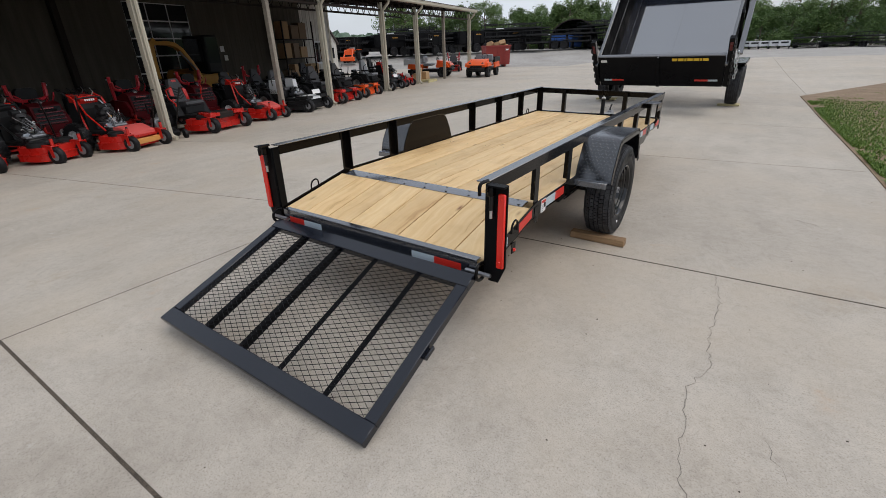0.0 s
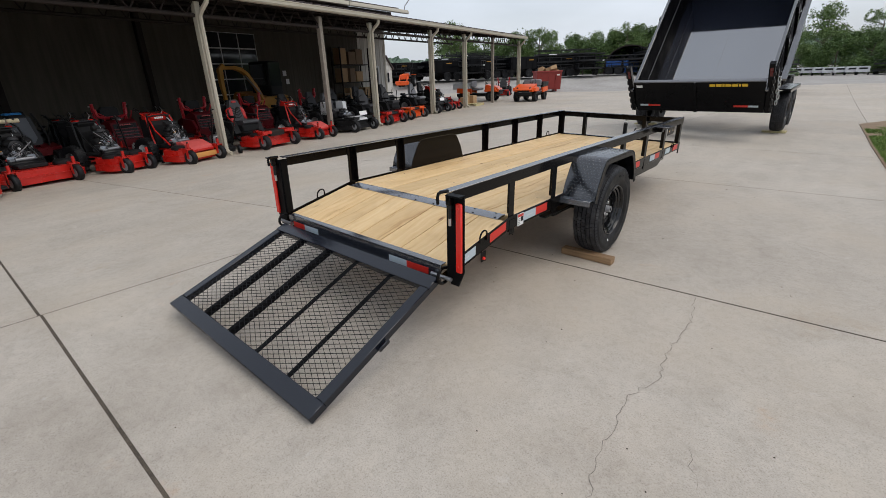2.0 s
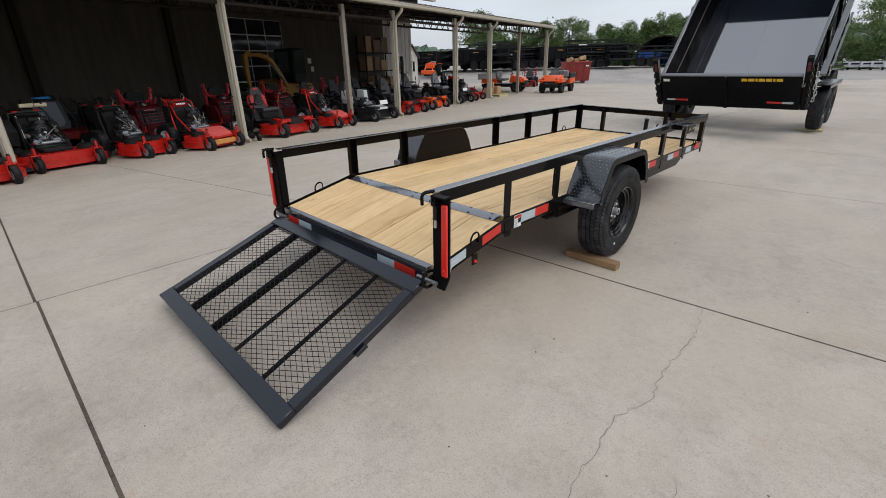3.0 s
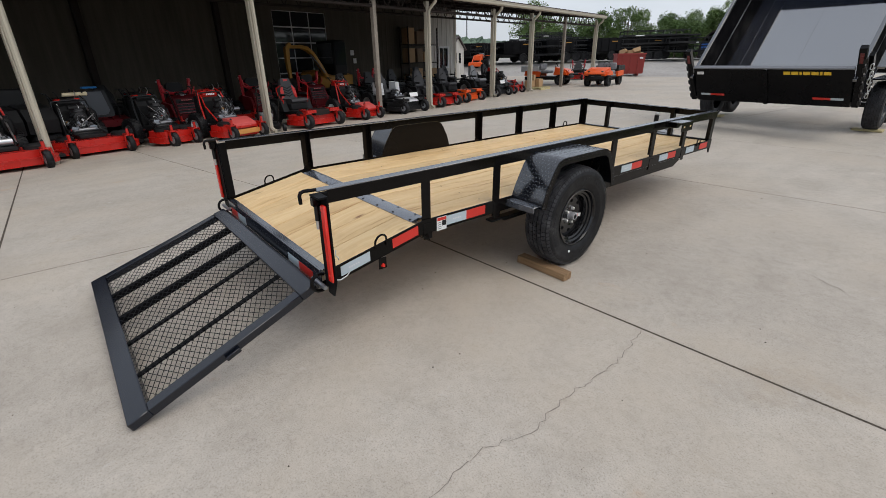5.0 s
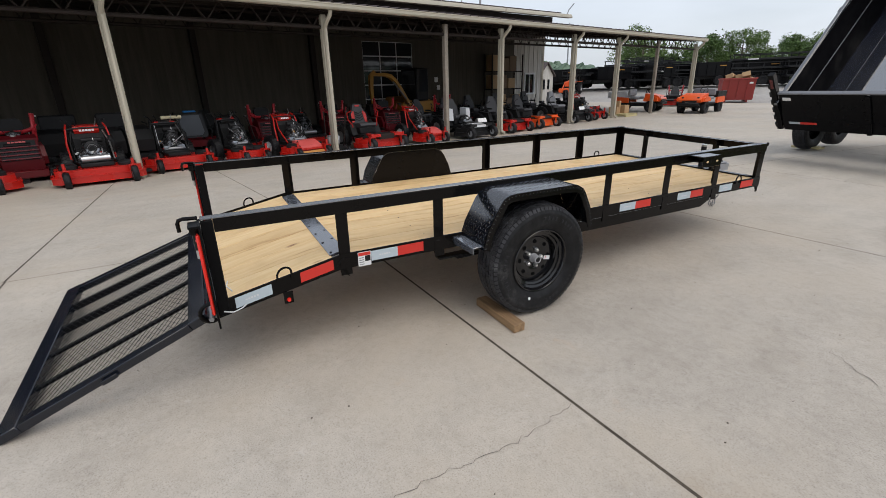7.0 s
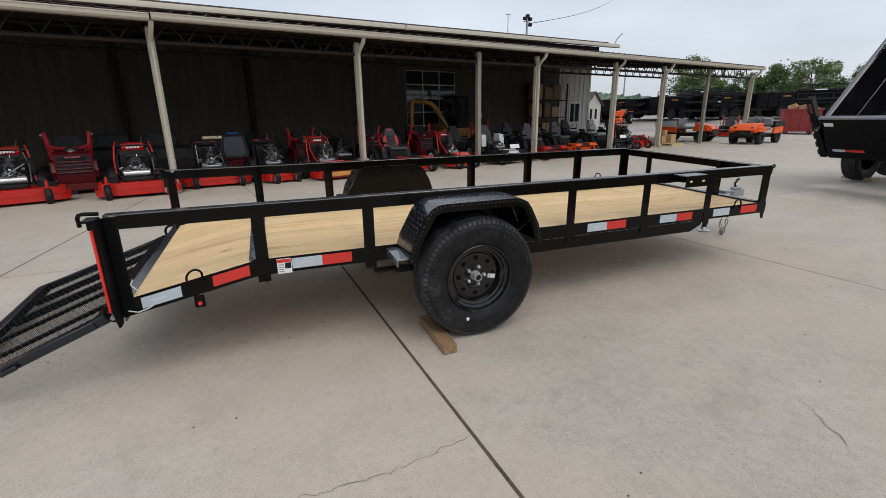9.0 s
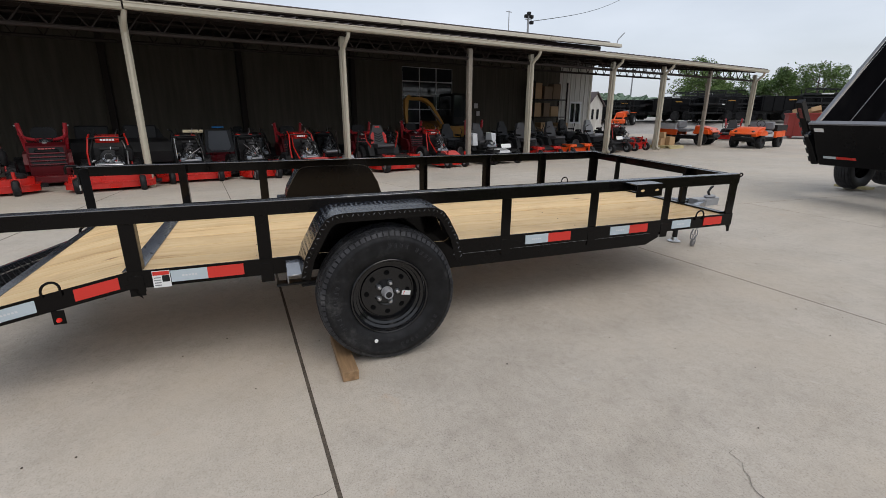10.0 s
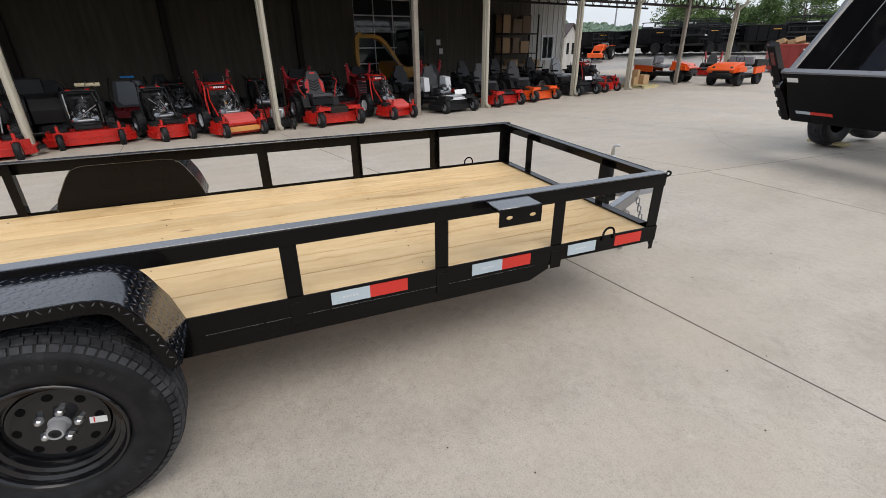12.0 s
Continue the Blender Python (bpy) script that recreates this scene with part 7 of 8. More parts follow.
def sheet_sign(s, z0, z1, w):
    ob = part("wall_notice", Mesh(SHED).box(s, s + w, DEEP - 0.04, DEEP - 0.03, z0, z1), paper_white)
    tagged(ob, "white unreadable notice pinned on dark wall", "notice")


sheet_sign(14.3, 1.42, 1.66, 0.22)
sheet_sign(14.45, 1.05, 1.28, 0.2)


def shelf_rack(m):
    root = thing("shelf_rack", m, "tall dark shelf rack loaded with brown cartons", "shelf")
    for x in (0, 2.4):
        for y in (0, 0.6):
            part("upright", Mesh().box(x - 0.03, x + 0.03, y - 0.03, y + 0.03, 0, 3.0, 0.004), brown_metal, root)
    for z in (0.1, 1.2, 2.1):
        part("shelf", Mesh().box(-0.03, 2.43, -0.03, 0.63, z, z + 0.05, 0.004), brown_metal, root)


shelf_rack(in_shed(17.45, 7.66))
rnd = random.Random(4)
for z in (0.15, 1.25, 2.15):
    x = 17.5
    while x < 19.45:
        w, h = rnd.uniform(0.42, 0.78), rnd.uniform(0.5, 0.82)
        box_ob("carton", in_shed(x + w / 2, 7.95, z, rnd.uniform(-4, 4)), w, 0.45, h, card_dark if rnd.random() < 0.7 else card_brown, "plain cardboard carton on the shelf rack", "carton", "cartons")
        x += w + rnd.uniform(0.05, 0.2)
for dx, dy, sx, sz, turn in ((0, 0, 0.36, 0.28, 4), (0.42, 0.1, 0.32, 0.34, -8), (0.1, 0.15, 0.26, 0.24, 12)):
    z = 0.12 if sz != 0.24 else 0.40
    box_ob("carton", on_ground(-12.73 + dx * 0.3, 14.64 + dx, 14 + turn, z), sx, sx, sz, card_brown, "cardboard carton stacked on a pallet", "carton", "cartons")
pal = thing("pallet", on_ground(-12.59, 14.91, 14), "wooden pallet carrying cartons", "pallet")
for k in range(6):
    part("slat", Mesh().box(-0.5, 0.5, -0.48 + k * 0.175, -0.37 + k * 0.175, 0.10, 0.118, 0.002), timber_pale, pal)
for x in (-0.45, 0, 0.45):
    part("runner", Mesh().box(x - 0.04, x + 0.04, -0.48, 0.5, 0.0, 0.10, 0.003), timber_pale, pal)


# ---- utility carts ----
def utility_cart(m, paint, label, bed_mat, seat=True):
    """+x is its front."""
    root = thing("utility_cart", m, label, "utility cart", "utility carts")
    k = 0.9
    part("hood", Mesh().prism([(1.28, 0.52), (1.34, 0.64), (1.18, 0.80), (0.55, 0.93), (0.50, 0.52)], "y", -0.52, 0.52), paint, root, "rounded painted hood", 60)
    for s in (-1, 1):
        part("front_wing", Mesh().prism([(1.22, 0.56), (1.15, 0.74), (0.80, 0.78), (0.55, 0.70), (0.50, 0.56)], "y", s * 0.50, s * 0.66), paint, root)
        lamp = part("headlamp", Mesh().lathe([(0.0, 0.03), (0.06, 0.02), (0.08, 0.0)], pose(1.25, s * 0.36, 0.70, 0, 70), 14), glass_dark, root, "dark oval headlamp")
        part("rear_wing", Mesh().prism([(-0.25, 0.45), (-0.25, 0.72), (-1.1, 0.76), (-1.15, 0.50)], "y", s * 0.56, s * 0.66), paint, root)
        for x in (0.86, -0.78):
            drive_wheel(root, x, s * 0.54, 0.285, 0.22, satin_black)
    part("grille", Mesh().box(1.30, 1.345, -0.34, 0.34, 0.52, 0.60, 0.01), matt_black, root)
    part("bumper", Mesh().box(1.18, 1.40, -0.46, 0.46, 0.36, 0.50, 0.03), matt_black, root)
    part("chassis", Mesh().box(-1.2, 1.2, -0.45, 0.45, 0.28, 0.45, 0.02), matt_black, root)
    part("floor", Mesh().box(-0.25, 0.55, -0.60, 0.60, 0.42, 0.46, 0.01), matt_black, root)
    if seat:
        part("seat", Mesh().box(-0.25, 0.20, -0.52, 0.52, 0.62, 0.76, 0.04), grey_plastic, root)
        part("backrest", Mesh().box(-0.34, -0.22, -0.52, 0.52, 0.80, 1.14, 0.04), grey_plastic, root)
    wh = [(0.42 + 0.05 * math.sin(a), 0.25 + 0.17 * math.cos(a), 1.05 + 0.15 * math.sin(a)) for a in [2 * math.pi * j / 16 for j in range(16)]]
    part("steering_wheel", Mesh().tube(wh, 0.014, 6, True), matt_black, root)
    part("steering_column", Mesh().cyl((0.60, 0.25, 0.82), (0.42, 0.25, 1.05), 0.02, 8), matt_black, root)
    bed = part("cargo_bed", Mesh().box(-1.35, -0.38, -0.60, 0.60, 0.72, 0.78, 0.01), bed_mat, root, "open cargo bed")
    for x0, x1, y0, y1 in ((-1.35, -0.38, -0.62, -0.58), (-1.35, -0.38, 0.58, 0.62), (-1.37, -1.33, -0.62, 0.62), (-0.40, -0.36, -0.62, 0.62)):
        part("bed_panel", Mesh().box(x0, x1, y0, y1, 0.70, 1.0, 0.008), bed_mat, bed)


utility_cart(on_ground(-11.48, 18.65, -78) @ Matrix.Scale(0.905, 4), orange_paint, "orange utility cart with dark cargo bed and headlamps", satin_black)
utility_cart(on_ground(-14.3, 17.86, 22) @ Matrix.Scale(0.925, 4), orange_paint, "orange utility cart with pale bench and cargo bed", light_plastic)
zero_turn_mower(on_ground(-15.68, 22.2, -62), 1.05, 0.85, "red riding mower beyond the orange carts", rops=1.1)


def dumpster(m):
    root = thing("dumpster", m, "red-brown steel dumpster heaped with cartons", "dumpster")
    body = Mesh()
    prof = [(-0.75, 0.15), (0.75, 0.15), (0.98, 1.42), (-0.98, 1.42)]
    body.prism([(-0.70, 0.15), (0.70, 0.15), (0.95, 1.38), (-0.95, 1.38)], "y", -0.9, -0.86)
    body.prism([(-0.70, 0.15), (0.70, 0.15), (0.95, 1.38), (-0.95, 1.38)], "y", 0.86, 0.9)
    body.prism([(-0.70, 0.15), (-0.66, 0.15), (-0.91, 1.38), (-0.95, 1.38)], "y", -0.86, 0.86)
    body.prism([(0.66, 0.15), (0.70, 0.15), (0.95, 1.38), (0.91, 1.38)], "y", -0.86, 0.86)
    body.box(-0.68, 0.68, -0.88, 0.88, 0.13, 0.18)
    part("bin", body, bin_red, root)
    m2 = Mesh()
    for a, b, c, d in ((-1.0, 1.0, -0.95, -0.87), (-1.0, 1.0, 0.87, 0.95), (-1.02, -0.93, -0.95, 0.95), (0.93, 1.02, -0.95, 0.95)):
        m2.box(a, b, c, d, 1.36, 1.45, 0.01)
    part("rim", m2, bin_red, root)
    for y in (-0.5, 0.0, 0.5):
        part("rib", Mesh().prism([(0.70, 0.2), (0.75, 0.2), (0.99, 1.36), (0.94, 1.36)], "y", y - 0.04, y + 0.04), bin_red, root)
    for s in (-1, 1):
        part("skid", Mesh().box(-0.6, 0.6, s * 0.6 - 0.06, s * 0.6 + 0.06, 0.0, 0.15, 0.01), bin_red, root)
    part("sticker", Mesh().box(0.955, 0.965, 0.55, 0.75, 1.1, 1.2), paper_white, root, "small pale sticker", 0)


DUMP_AT = on_ground(-16.15, 28.85, -50) @ Matrix.Scale(0.975, 4)
dumpster(DUMP_AT)
rnd = random.Random(11)
for k in range(7):
    box_ob("carton", DUMP_AT @ pose(rnd.uniform(-0.6, 0.6), rnd.uniform(-0.6, 0.6), 1.15 + 0.05 * k, rnd.uniform(-25, 25), rnd.uniform(-25, 25), rnd.uniform(0, 90)), rnd.uniform(0.3, 0.6), rnd.uniform(0.3, 0.6), rnd.uniform(0.2, 0.4), card_brown, "crushed carton on top of the dumpster", "carton", "cartons")


# small orange tractor beyond the far posts
def tractor(m):
    root = thing("compact_tractor", m, "small orange tractor with black roll frame", "tractor")
    part("hood", Mesh().prism([(0.2, 0.7), (1.2, 0.65), (1.2, 1.0), (0.2, 1.15)], "y", -0.28, 0.28), orange_paint, root)
    part("chassis", Mesh().box(-0.9, 1.1, -0.22, 0.22, 0.4, 0.7, 0.03), matt_black, root)
    part("seat", Mesh().box(-0.6, -0.2, -0.25, 0.25, 0.85, 1.25, 0.05), grey_plastic, root)
    for s in (-1, 1):
        drive_wheel(root, -0.55, s * 0.55, 0.5, 0.3)
        drive_wheel(root, 0.95, s * 0.45, 0.3, 0.2)
        part("mudguard", Mesh().box(-0.95, -0.1, s * 0.42, s * 0.70, 1.02, 1.07, 0.02), orange_paint, root)
        part("loader_arm", Mesh().tube([(0.1, s * 0.36, 1.0), (0.9, s * 0.36, 1.0), (1.5, s * 0.36, 0.45)], 0.05, 6), orange_paint, root)
        part("roll_post", Mesh().cyl((-0.8, s * 0.4, 0.8), (-0.8, s * 0.4, 2.05), 0.035, 8), matt_black, root)
    for s in (-1, 1):
        part("roll_post", Mesh().cyl((0.15, s * 0.4, 1.0), (0.1, s * 0.4, 2.05), 0.03, 8), matt_black, root)
    part("canopy", Mesh().box(-1.0, 0.2, -0.5, 0.5, 2.03, 2.10, 0.03), matt_black, root)
    part("bucket", Mesh().box(1.45, 1.85, -0.6, 0.6, 0.15, 0.5, 0.04), orange_paint, root)


tractor(on_ground(-29.1, 27.2, -60) @ Matrix.Scale(0.95, 4))


def far_tank(x, y, label, mat, r=0.55, l=1.8, turn=0):
    root = thing("storage_tank", on_ground(x, y, turn), label, "tank", "tanks in the yard")
    part("shell", Mesh().lathe([(0.0, -l / 2 - 0.12), (r * 0.6, -l / 2 - 0.08), (r, -l / 2), (r, l / 2), (r * 0.6, l / 2 + 0.08), (0.0, l / 2 + 0.12)], pose(0, 0, r + 0.1, 0, 90), 24), mat, root, "", 50)
    for s in (-1, 1):
        part("cradle", Mesh().box(s * l * 0.3 - 0.08, s * l * 0.3 + 0.08, -r * 0.8, r * 0.8, 0.0, 0.25, 0.01), brown_metal, root)


for k in range(5):
    far_tank(-33.5 + k * 1.9, 28.5 + 2.2 * k, "dark round tank lying in the far yard", matt_black, 0.5, 1.7, 60)

# ---- far yard ----
def far_trailer(m, rows, label):
    root = thing("equipment_trailer", m, label, "trailer", "stacked trailers in the far yard")
    for r in range(rows):
        z = 0.55 + r * 0.62
        part("frame", Mesh().box(-2.6, 2.6, -1.0, 1.0, z, z + 0.14, 0.01).box(2.6, 3.7, -0.06, 0.06, z, z + 0.12, 0.01), satin_black, root)
        m2 = Mesh()
        for s in (-1, 1):
            m2.box(-2.6, 2.6, s * 0.98, s * 1.02, z + 0.40, z + 0.46, 0.004)
        part("rail", m2, satin_black, root)
        for k in range(6):
            for s in (-1, 1):
                part("stake", Mesh().box(-2.55 + k * 1.02, -2.49 + k * 1.02, s * 0.98, s * 1.02, z + 0.14, z + 0.40), satin_black, root, "", 0)
    for s in (-1, 1):
        for x in (-0.45, 0.35):
            part("wheel", Mesh().lathe([(0.0, -0.06), (0.19, -0.08), (0.2, -0.1), (0.34, -0.1), (0.36, 0.0), (0.34, 0.1), (0.2, 0.1), (0.19, 0.08), (0.0, 0.06)], pose(x, s * 1.1, 0.36, 90), 18), rubber, root)
        part("fender", Mesh().box(-0.95, 0.85, s * 0.98, s * 1.24, 0.74, 0.78, 0.01), satin_black, root)
    part("mark", Mesh().box(-1.6, -0.9, -1.03, -1.022, 0.58 + 0.62 * (rows - 1), 0.66 + 0.62 * (rows - 1)), paper_white, root, "pale strip of tape", 0)
    return root


def box_trailer(m):
    root = thing("dump_box_trailer", m, "black high-sided dump trailer in the far yard", "trailer", "stacked trailers in the far yard")
    part("box", Mesh().box(-2.2, 2.2, -1.05, 1.05, 0.7, 1.75, 0.02), dump_black, root)
    for k in range(7):
        part("stake", Mesh().box(-2.1 + k * 0.68, -2.0 + k * 0.68, -1.11, -1.05, 0.7, 1.75, 0.004), dump_black, root)
    part("mark", Mesh().box(-0.5, 0.0, -1.12, -1.11, 1.45, 1.51), yellow_paint, root, "yellow maker's mark block", 0)
    for s in (-1, 1):
        for x in (-0.45, 0.45):
            part("wheel", Mesh().lathe([(0.0, -0.06), (0.19, -0.08), (0.2, -0.1), (0.34, -0.1), (0.38, 0.0), (0.34, 0.1), (0.2, 0.1), (0.19, 0.08), (0.0, 0.06)], pose(x, s * 1.15, 0.38, 90), 18), rubber, root)
    part("frame", Mesh().box(-2.3, 3.4, -0.4, 0.4, 0.5, 0.7, 0.01), satin_black, root)
    return root


first = {r: far_trailer(on_ground(-21.5 - 3.2 * r, 39.0 + 1.0 * r, 35 + 10 * r), r, "black flat trailers stacked %s high in the far yard" % ("two", "three", "four")[r - 2]) for r in (2, 3, 4)}
bx = box_trailer(on_ground(-25.2, 33.9, 60))
rnd = random.Random(21)
for k in range(20):
    t = k / 19
    x, y = -36 + 31 * t + rnd.uniform(-0.8, 0.8), 27 + 22 * t + rnd.uniform(-1.5, 1.5)
    copy_thing(first[rnd.choice((2, 2, 3, 2))], on_ground(x, y, rnd.choice((20, 35, 50, 120, 130)) + rnd.uniform(-6, 6)))
for x, y, a in ((-24.5, 26.0, 62), (-18.6, 30.6, 58), (-27.6, 23.2, 66), (-16.0, 33.5, 40)):
    copy_thing(bx, on_ground(x - 3.5, y + 5.5, a))
for k in range(13):
    copy_thing(first[2], pose(3.6 + 2.7 * k, 63.0 + rnd.uniform(-1.5, 1.5), -0.25, 0, 0, 90 + rnd.uniform(-22, 22)))


def pale_trailer(m):
    root = thing("aluminium_trailer", m, "pale aluminium cargo trailer parked far off", "trailer", "pale trailers in the far yard")
    part("body", Mesh().prism([(-1.0, 0.5), (1.0, 0.5), (1.0, 1.2), (0.7, 1.45), (-1.0, 1.45)], "x", -0.9, 0.9), light_plastic, root)
    part("window", Mesh().box(-0.6, 0.6, -1.02, -1.0, 0.95, 1.25), glass_dark, root)
    for s in (-1, 1):
        part("wheel", Mesh().cyl((s * 0.8, -0.5, 0.3), (s * 0.95, -0.5, 0.3), 0.3, 14), rubber, root)
    return root


pt = pale_trailer(pose(-6.9, 63.5, 0, 0, 0, 12) @ Matrix.Scale(0.75, 4))
for k in range(9):
    copy_thing(pt, pose(-5.8 + 0.9 * k, 63.0 - 0.25 * k, 0, 0, 0, 12 + 5 * math.sin(k * 2.1)) @ Matrix.Scale(0.75, 4))

# brown canopy with blue bins
can = thing("field_canopy", on_ground(-16.6, 46.5, 20), "brown open canopy hut in the far yard", "canopy")
arch = [(2.3 * math.cos(a), 0.7 + 1.9 * math.sin(a)) for a in [math.pi * k / 12 for k in range(13)]]
part("roof", Mesh().prism(arch + [(x * 0.95, 0.7 + (z - 0.7) * 0.95) for x, z in arch[::-1]], "y", -2.5, 2.5), brown_metal, can)
for s in (-1, 1):
    part("side", Mesh().box(s * 2.2, s * 2.3, -2.5, 2.5, 0, 0.75), brown_metal, can)
part("back", Mesh().prism(arch, "y", 2.4, 2.5), brown_metal, can)
for x in (-0.7, 0.9):
    b = thing("blue_bin", on_ground(-16.6 + x * 0.94, 44.4 + x * 0.34, 20), "blue plastic bin beside the brown canopy", "bin", "blue bins")
    part("body", Mesh().prism([(-0.6, 0.1), (0.6, 0.1), (0.72, 1.25), (-0.72, 1.25)], "y", -0.5, 0.5), bin_blue, b)
    part("lid", Mesh().box(-0.75, 0.75, -0.55, 0.55, 1.25, 1.33, 0.02), bin_blue, b)

# little pale shed past the end of the wall
ps = thing("garden_shed", in_shed(26.62, 11.28) @ Matrix.Diagonal((0.85, 1.0, 1.12, 1.0)), "small pale gabled garden shed", "shed")
part("wall", Mesh().prism([(-0.9, 0), (0.9, 0), (0.9, 1.75), (0, 2.45), (-0.9, 1.75)], "y", 0, 2.2), siding_light, ps)
for s in (-1, 1):
    part("roof", Mesh().prism([(0.0, 2.46), (s * 1.05, 1.66), (s * 1.05, 1.74), (0.0, 2.54)], "y", -0.15, 2.35), roof_metal, ps)
    part("window", Mesh().box(s * 0.30 - 0.12, s * 0.30 + 0.12, -0.03, 0.0, 0.9, 1.5), glass_dark, ps)


# ---- trees and hills ----
def make_tree(seed, height, spread, leaf, n, size, label, low=0.22):
    rnd = random.Random(seed)
    root = thing("tree", pose(0, 0, 0), label, "tree", "trees along the yard")
    trunk = Mesh()
    lean = rnd.uniform(-0.4, 0.4)
    h = height
    trunk.tube([(0, 0, -0.2), (0.05, 0.03, h * 0.15), (lean * 0.4, 0.1, h * 0.4), (lean, 0.1, h * 0.72), (lean * 1.2, 0.15, h * 0.93)], [h * 0.024, h * 0.019, h * 0.014, h * 0.008, h * 0.002], 8)
    lobes = []
    for k in range(11):
        z = h * rnd.uniform(low + 0.08, 0.92)
        t = (z / h - low) / (1 - low)
        reach = spread * (0.30 + 0.75 * math.sin(math.pi * min(0.96, 0.18 + 0.78 * t))) * rnd.uniform(0.5, 0.95)
        a = k * 2.4 + rnd.uniform(-0.5, 0.5)
        tip = Vector((lean * t + reach * math.cos(a), reach * math.sin(a), z))
        start = Vector((lean * t * 0.7, 0.1, max(h * low * 0.8, z - reach * 0.7)))
        mid = start.lerp(tip, 0.55) + Vector((0, 0, -0.12 * reach))
        trunk.tube([start, mid, tip], [h * 0.008, h * 0.005, h * 0.0015], 5)
        lobes.append((tip, spread * rnd.uniform(0.28, 0.48)))
    lobes.append((Vector((lean, 0.1, h * 0.93)), spread * 0.32))
    part("trunk", trunk, bark, root)
    vs, fs = [], []
    for _ in range(n):
        c, r = rnd.choice(lobes)
        d = Vector((rnd.gauss(0, 1), rnd.gauss(0, 1), rnd.gauss(0, 0.75))).normalized() * r * rnd.random() ** 0.45
        if noise.noise((c + d) * 0.9 + Vector((seed, 0, 0))) < -0.12:
            continue
        p = c + d
        s = size * rnd.uniform(0.5, 1.3)
        a = Vector((rnd.gauss(0, 1), rnd.gauss(0, 1), rnd.gauss(0, 0.6))).normalized()
        b = a.cross(Vector((rnd.gauss(0, 1), rnd.gauss(0, 1), 1))).normalized()
        k = len(vs)
        vs += [tuple(p - a * s), tuple(p + b * s * 0.5 + Vector((0, 0, s * 0.15))), tuple(p + a * s), tuple(p - b * s * 0.5)]
        fs.append((k, k + 1, k + 2, k + 3))
    me = bpy.data.meshes.new("crown")
    me.from_pydata(vs, [], fs)
    me.materials.append(leaf)
    part("crown", me, leaf, root)
    return root


T = [make_tree(1, 8.0, 3.2, leaf_green, 15000, 0.115, "green leafy tree with an open crown"),
     make_tree(2, 7.0, 2.8, leaf_dark, 15000, 0.115, "dark green leafy tree with dense crown"),
     make_tree(3, 9.5, 3.0, leaf_green, 12000, 0.11, "tall thin-leaved green tree", 0.3),
     make_tree(4, 4.0, 2.4, leaf_dark, 11000, 0.10, "low bushy green tree at the yard edge", 0.05)]
spots = []
rnd = random.Random(77)
# row behind the far yard, thicker to the right
for k in range(44):
    t = k / 43
    ang = radians(62 - 92 * t)
    dist = 58 + rnd.uniform(-5, 8) + 12 * t + 18 * max(0.0, (t - 0.55) / 0.45)
    spots.append((-math.sin(ang) * dist, math.cos(ang) * dist, rnd.choice((0, 1, 1, 0)), rnd.uniform(0.62, 0.9)))
for k in range(46):
    t = k / 45
    ang = radians(64 - 98 * t)
    dist = 54 + rnd.uniform(-4, 4) + 12 * t + 20 * max(0.0, (t - 0.55) / 0.45)
    spots.append((-math.sin(ang) * dist, math.cos(ang) * dist, 3, rnd.uniform(0.7, 1.15)))
spots += [(-29.0, 50.5, 0, 0.80), (-18.0, 48.5, 0, 0.74), (-20.2, 50.0, 1, 0.76), (-22.4, 48.6, 1, 0.66), (-16.2, 50.2, 1, 0.78), (-31.5, 48.0, 1, 0.85), (-23.0, 53.0, 0, 0.72), (-37, 44.5, 0, 0.8), (-34.5, 47.0, 1, 0.62),
          (-3.5, 86.0, 0, 1.15), (2.5, 84.0, 0, 1.0), (8.0, 85.0, 2, 0.9), (14.5, 83.0, 0, 1.05), (21.0, 84.0, 1, 1.1)]
def clear_view(x, y):
    return not 43.5 < math.degrees(math.atan2(2.0 - x, y)) < 62


spots = [p for p in spots if clear_view(p[0], p[1])]
for i, t in enumerate(T):
    mine = [s for s in spots if s[2] == i]
    for x, y, _, k in mine[1:]:
        ob = copy_thing(t, pose(x, y, -0.3, 0, 0, rnd.uniform(0, 360)))
        ob.scale = (k * rnd.uniform(0.9, 1.15), k * rnd.uniform(0.9, 1.15), k)
    x, y, _, k = mine[0]
    t.matrix_basis = pose(x, y, -0.3)


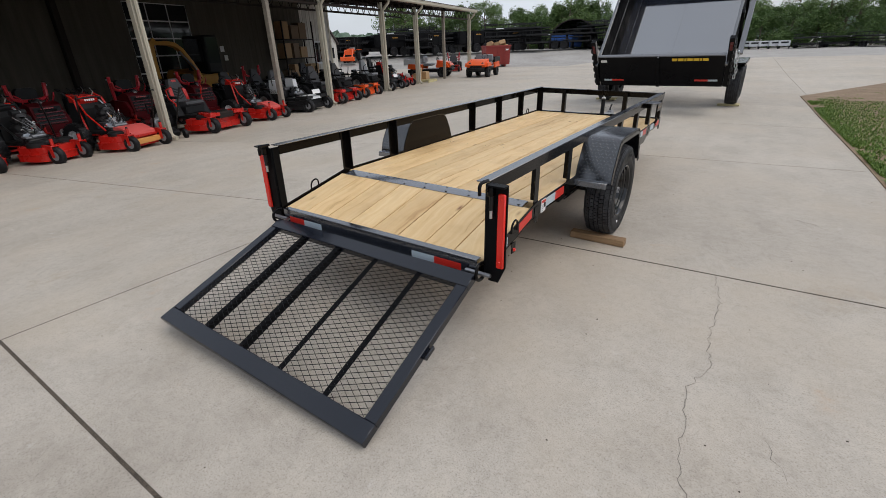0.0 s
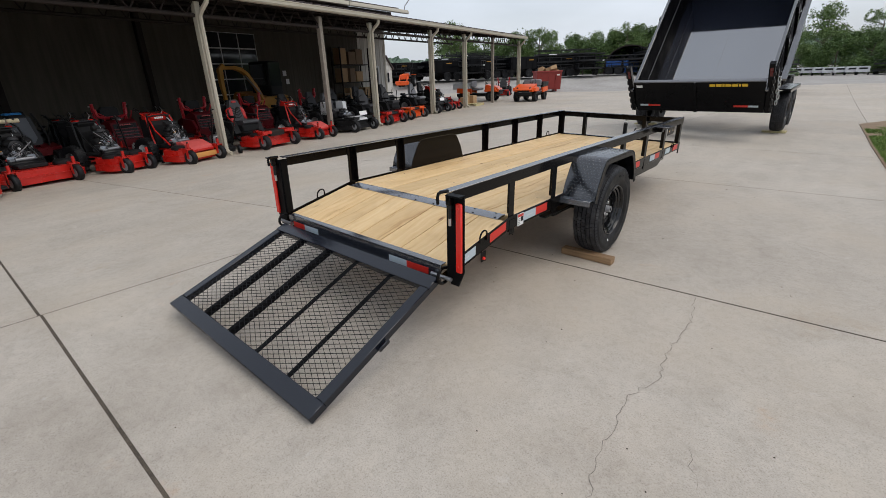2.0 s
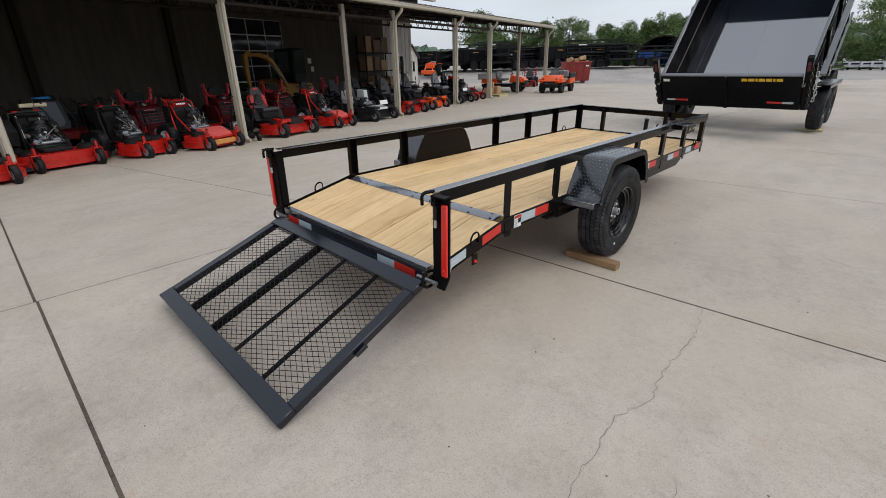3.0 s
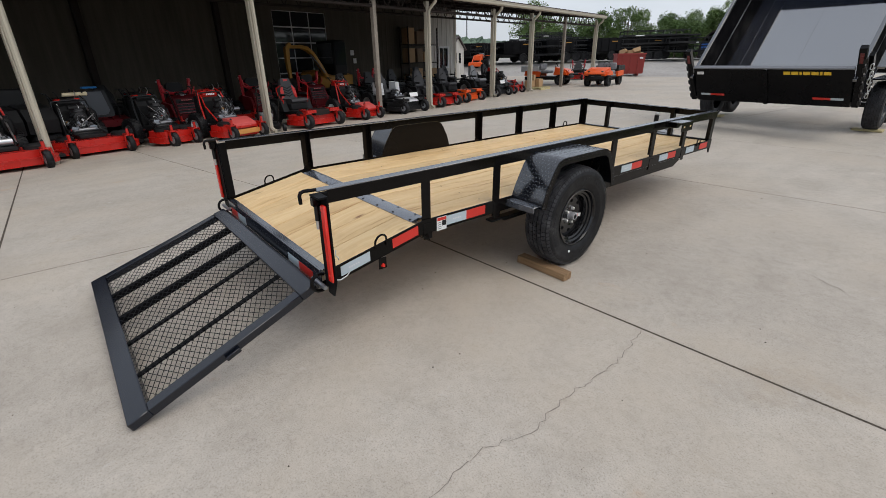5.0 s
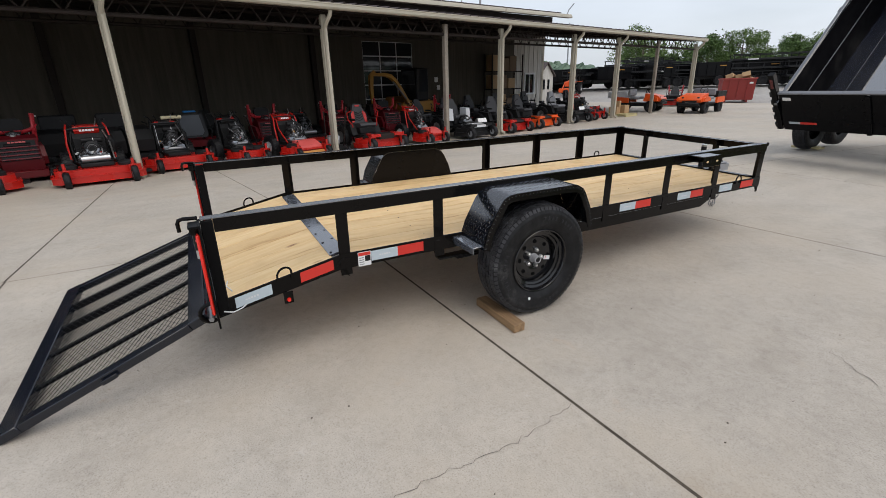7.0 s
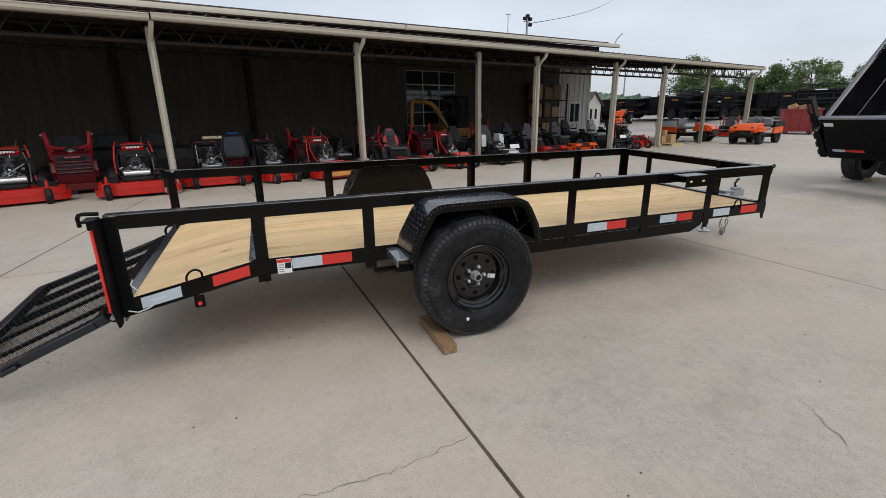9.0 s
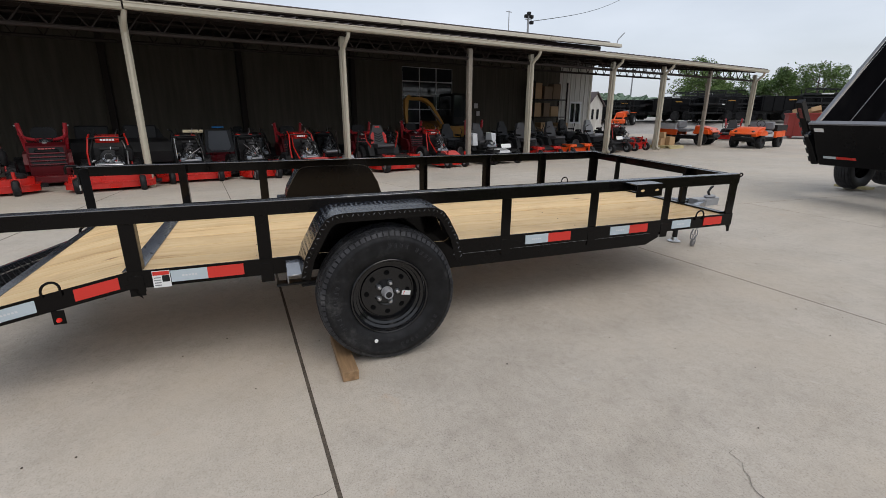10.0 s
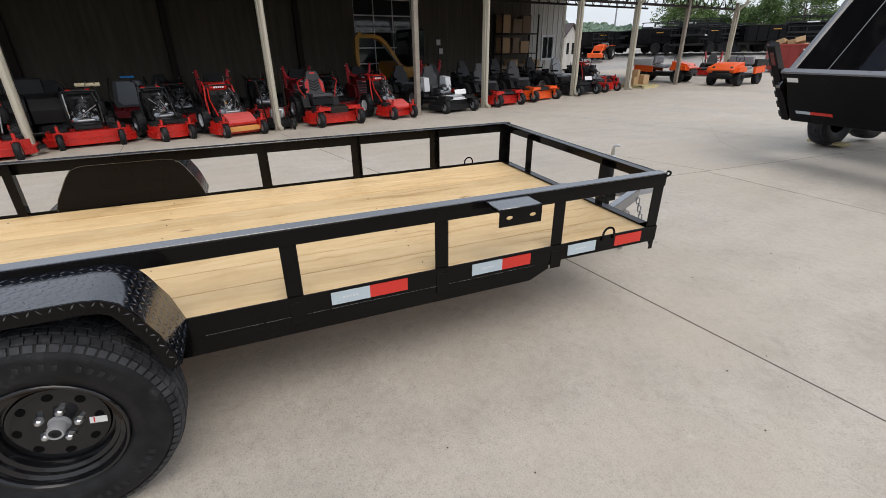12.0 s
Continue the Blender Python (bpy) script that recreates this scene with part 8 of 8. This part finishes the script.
def hills():
    """Wooded ridge far off: rolling ground thick with crowns."""
    vs, fs = [], []
    rnd = random.Random(6)
    for ring, (dist, top, mat) in enumerate(((330, 17.0, 0), (230, 7.5, 0))):
        for k in range(2600):
            ang = radians(rnd.uniform(-50, 120))
            d = dist + rnd.uniform(-30, 30)
            crest = top * (0.55 + 0.45 * noise.noise(Vector((ang * 2.3, ring * 3.0, 0)))) + 2.2
            z = crest * rnd.random() ** 0.6
            r = rnd.uniform(2.2, 4.6)
            c = Vector((-math.sin(ang) * d, math.cos(ang) * d, z))
            k0 = len(vs)
            n = 6
            for q in range(3):
                for j in range(n):
                    a = 2 * math.pi * j / n + q
                    rr = r * (1.0, 0.85, 0.35)[q] * rnd.uniform(0.8, 1.2)
                    vs.append((c.x + rr * math.cos(a), c.y + rr * math.sin(a), c.z + r * (-0.5, 0.2, 0.75)[q] * rnd.uniform(0.8, 1.2)))
            for q in range(2):
                for j in range(n):
                    fs.append((k0 + q * n + j, k0 + q * n + (j + 1) % n, k0 + (q + 1) * n + (j + 1) % n, k0 + (q + 1) * n + j))
            fs.append(tuple(k0 + 2 * n + j for j in range(n)))
    me = bpy.data.meshes.new("far_woods")
    me.from_pydata(vs, [], fs)
    me.materials.append(hill_green)
    tagged(new("far_woods", me), "hazy green wooded hills on the horizon", "woods", "", "stuff")
    m = Mesh()
    n = 60
    v, f = [], []
    for k in range(n + 1):
        ang = radians(-60 + 190 * k / n)
        v += [(-math.sin(ang) * 400, math.cos(ang) * 400, -1), (-math.sin(ang) * 400, math.cos(ang) * 400, 8.0 + 6 * noise.noise(Vector((ang * 3, 0, 2))))]
    f = [(2 * k, 2 * k + 2, 2 * k + 3, 2 * k + 1) for k in range(n)]
    tagged(part("backdrop", m.add(v, f), hill_green, None), "green haze of distant hills", "backdrop", "", "structure")


hills()
pyl = thing("radio_mast", pose(-205, 185, 0), "thin lattice mast on the far hill", "mast")
part("mast", Mesh().cyl((0, 0, 0), (0, 0, 32), 0.5, 6, 0.25), cast_grey, pyl)
part("cross_arm", Mesh().cyl((-2.5, 0, 27), (2.5, 0, 27), 0.25, 6), cast_grey, pyl)

# ---- the slabs themselves ----
for v0, v1 in zip(ACROSS, ACROSS[1:]):
    for u0, u1 in zip(ALONG, ALONG[1:]):
        if not (u0 > 2 and -1.0 < v0[0] < 8.0 and v1[0] > 0):
            slab(u0, u1, v0, v1)
for v0, v1 in zip(ACROSS_LEFT, ACROSS_LEFT[1:]):
    for u0, u1 in zip(ALONG_LEFT, ALONG_LEFT[1:]):
        c = (corner(u0, v0) + corner(u1, v1)) / 2
        if 0.53 * -c.x + 0.85 * c.y < 32.5:
            slab(u0, u1, v0, v1)
# short slabs where the grass begins
slab(2.216, 6.6, (-0.445, 0.067), (1.42, 0.0))
slab(6.6, 11.0, (-0.445, 0.067), (1.42, 0.0))
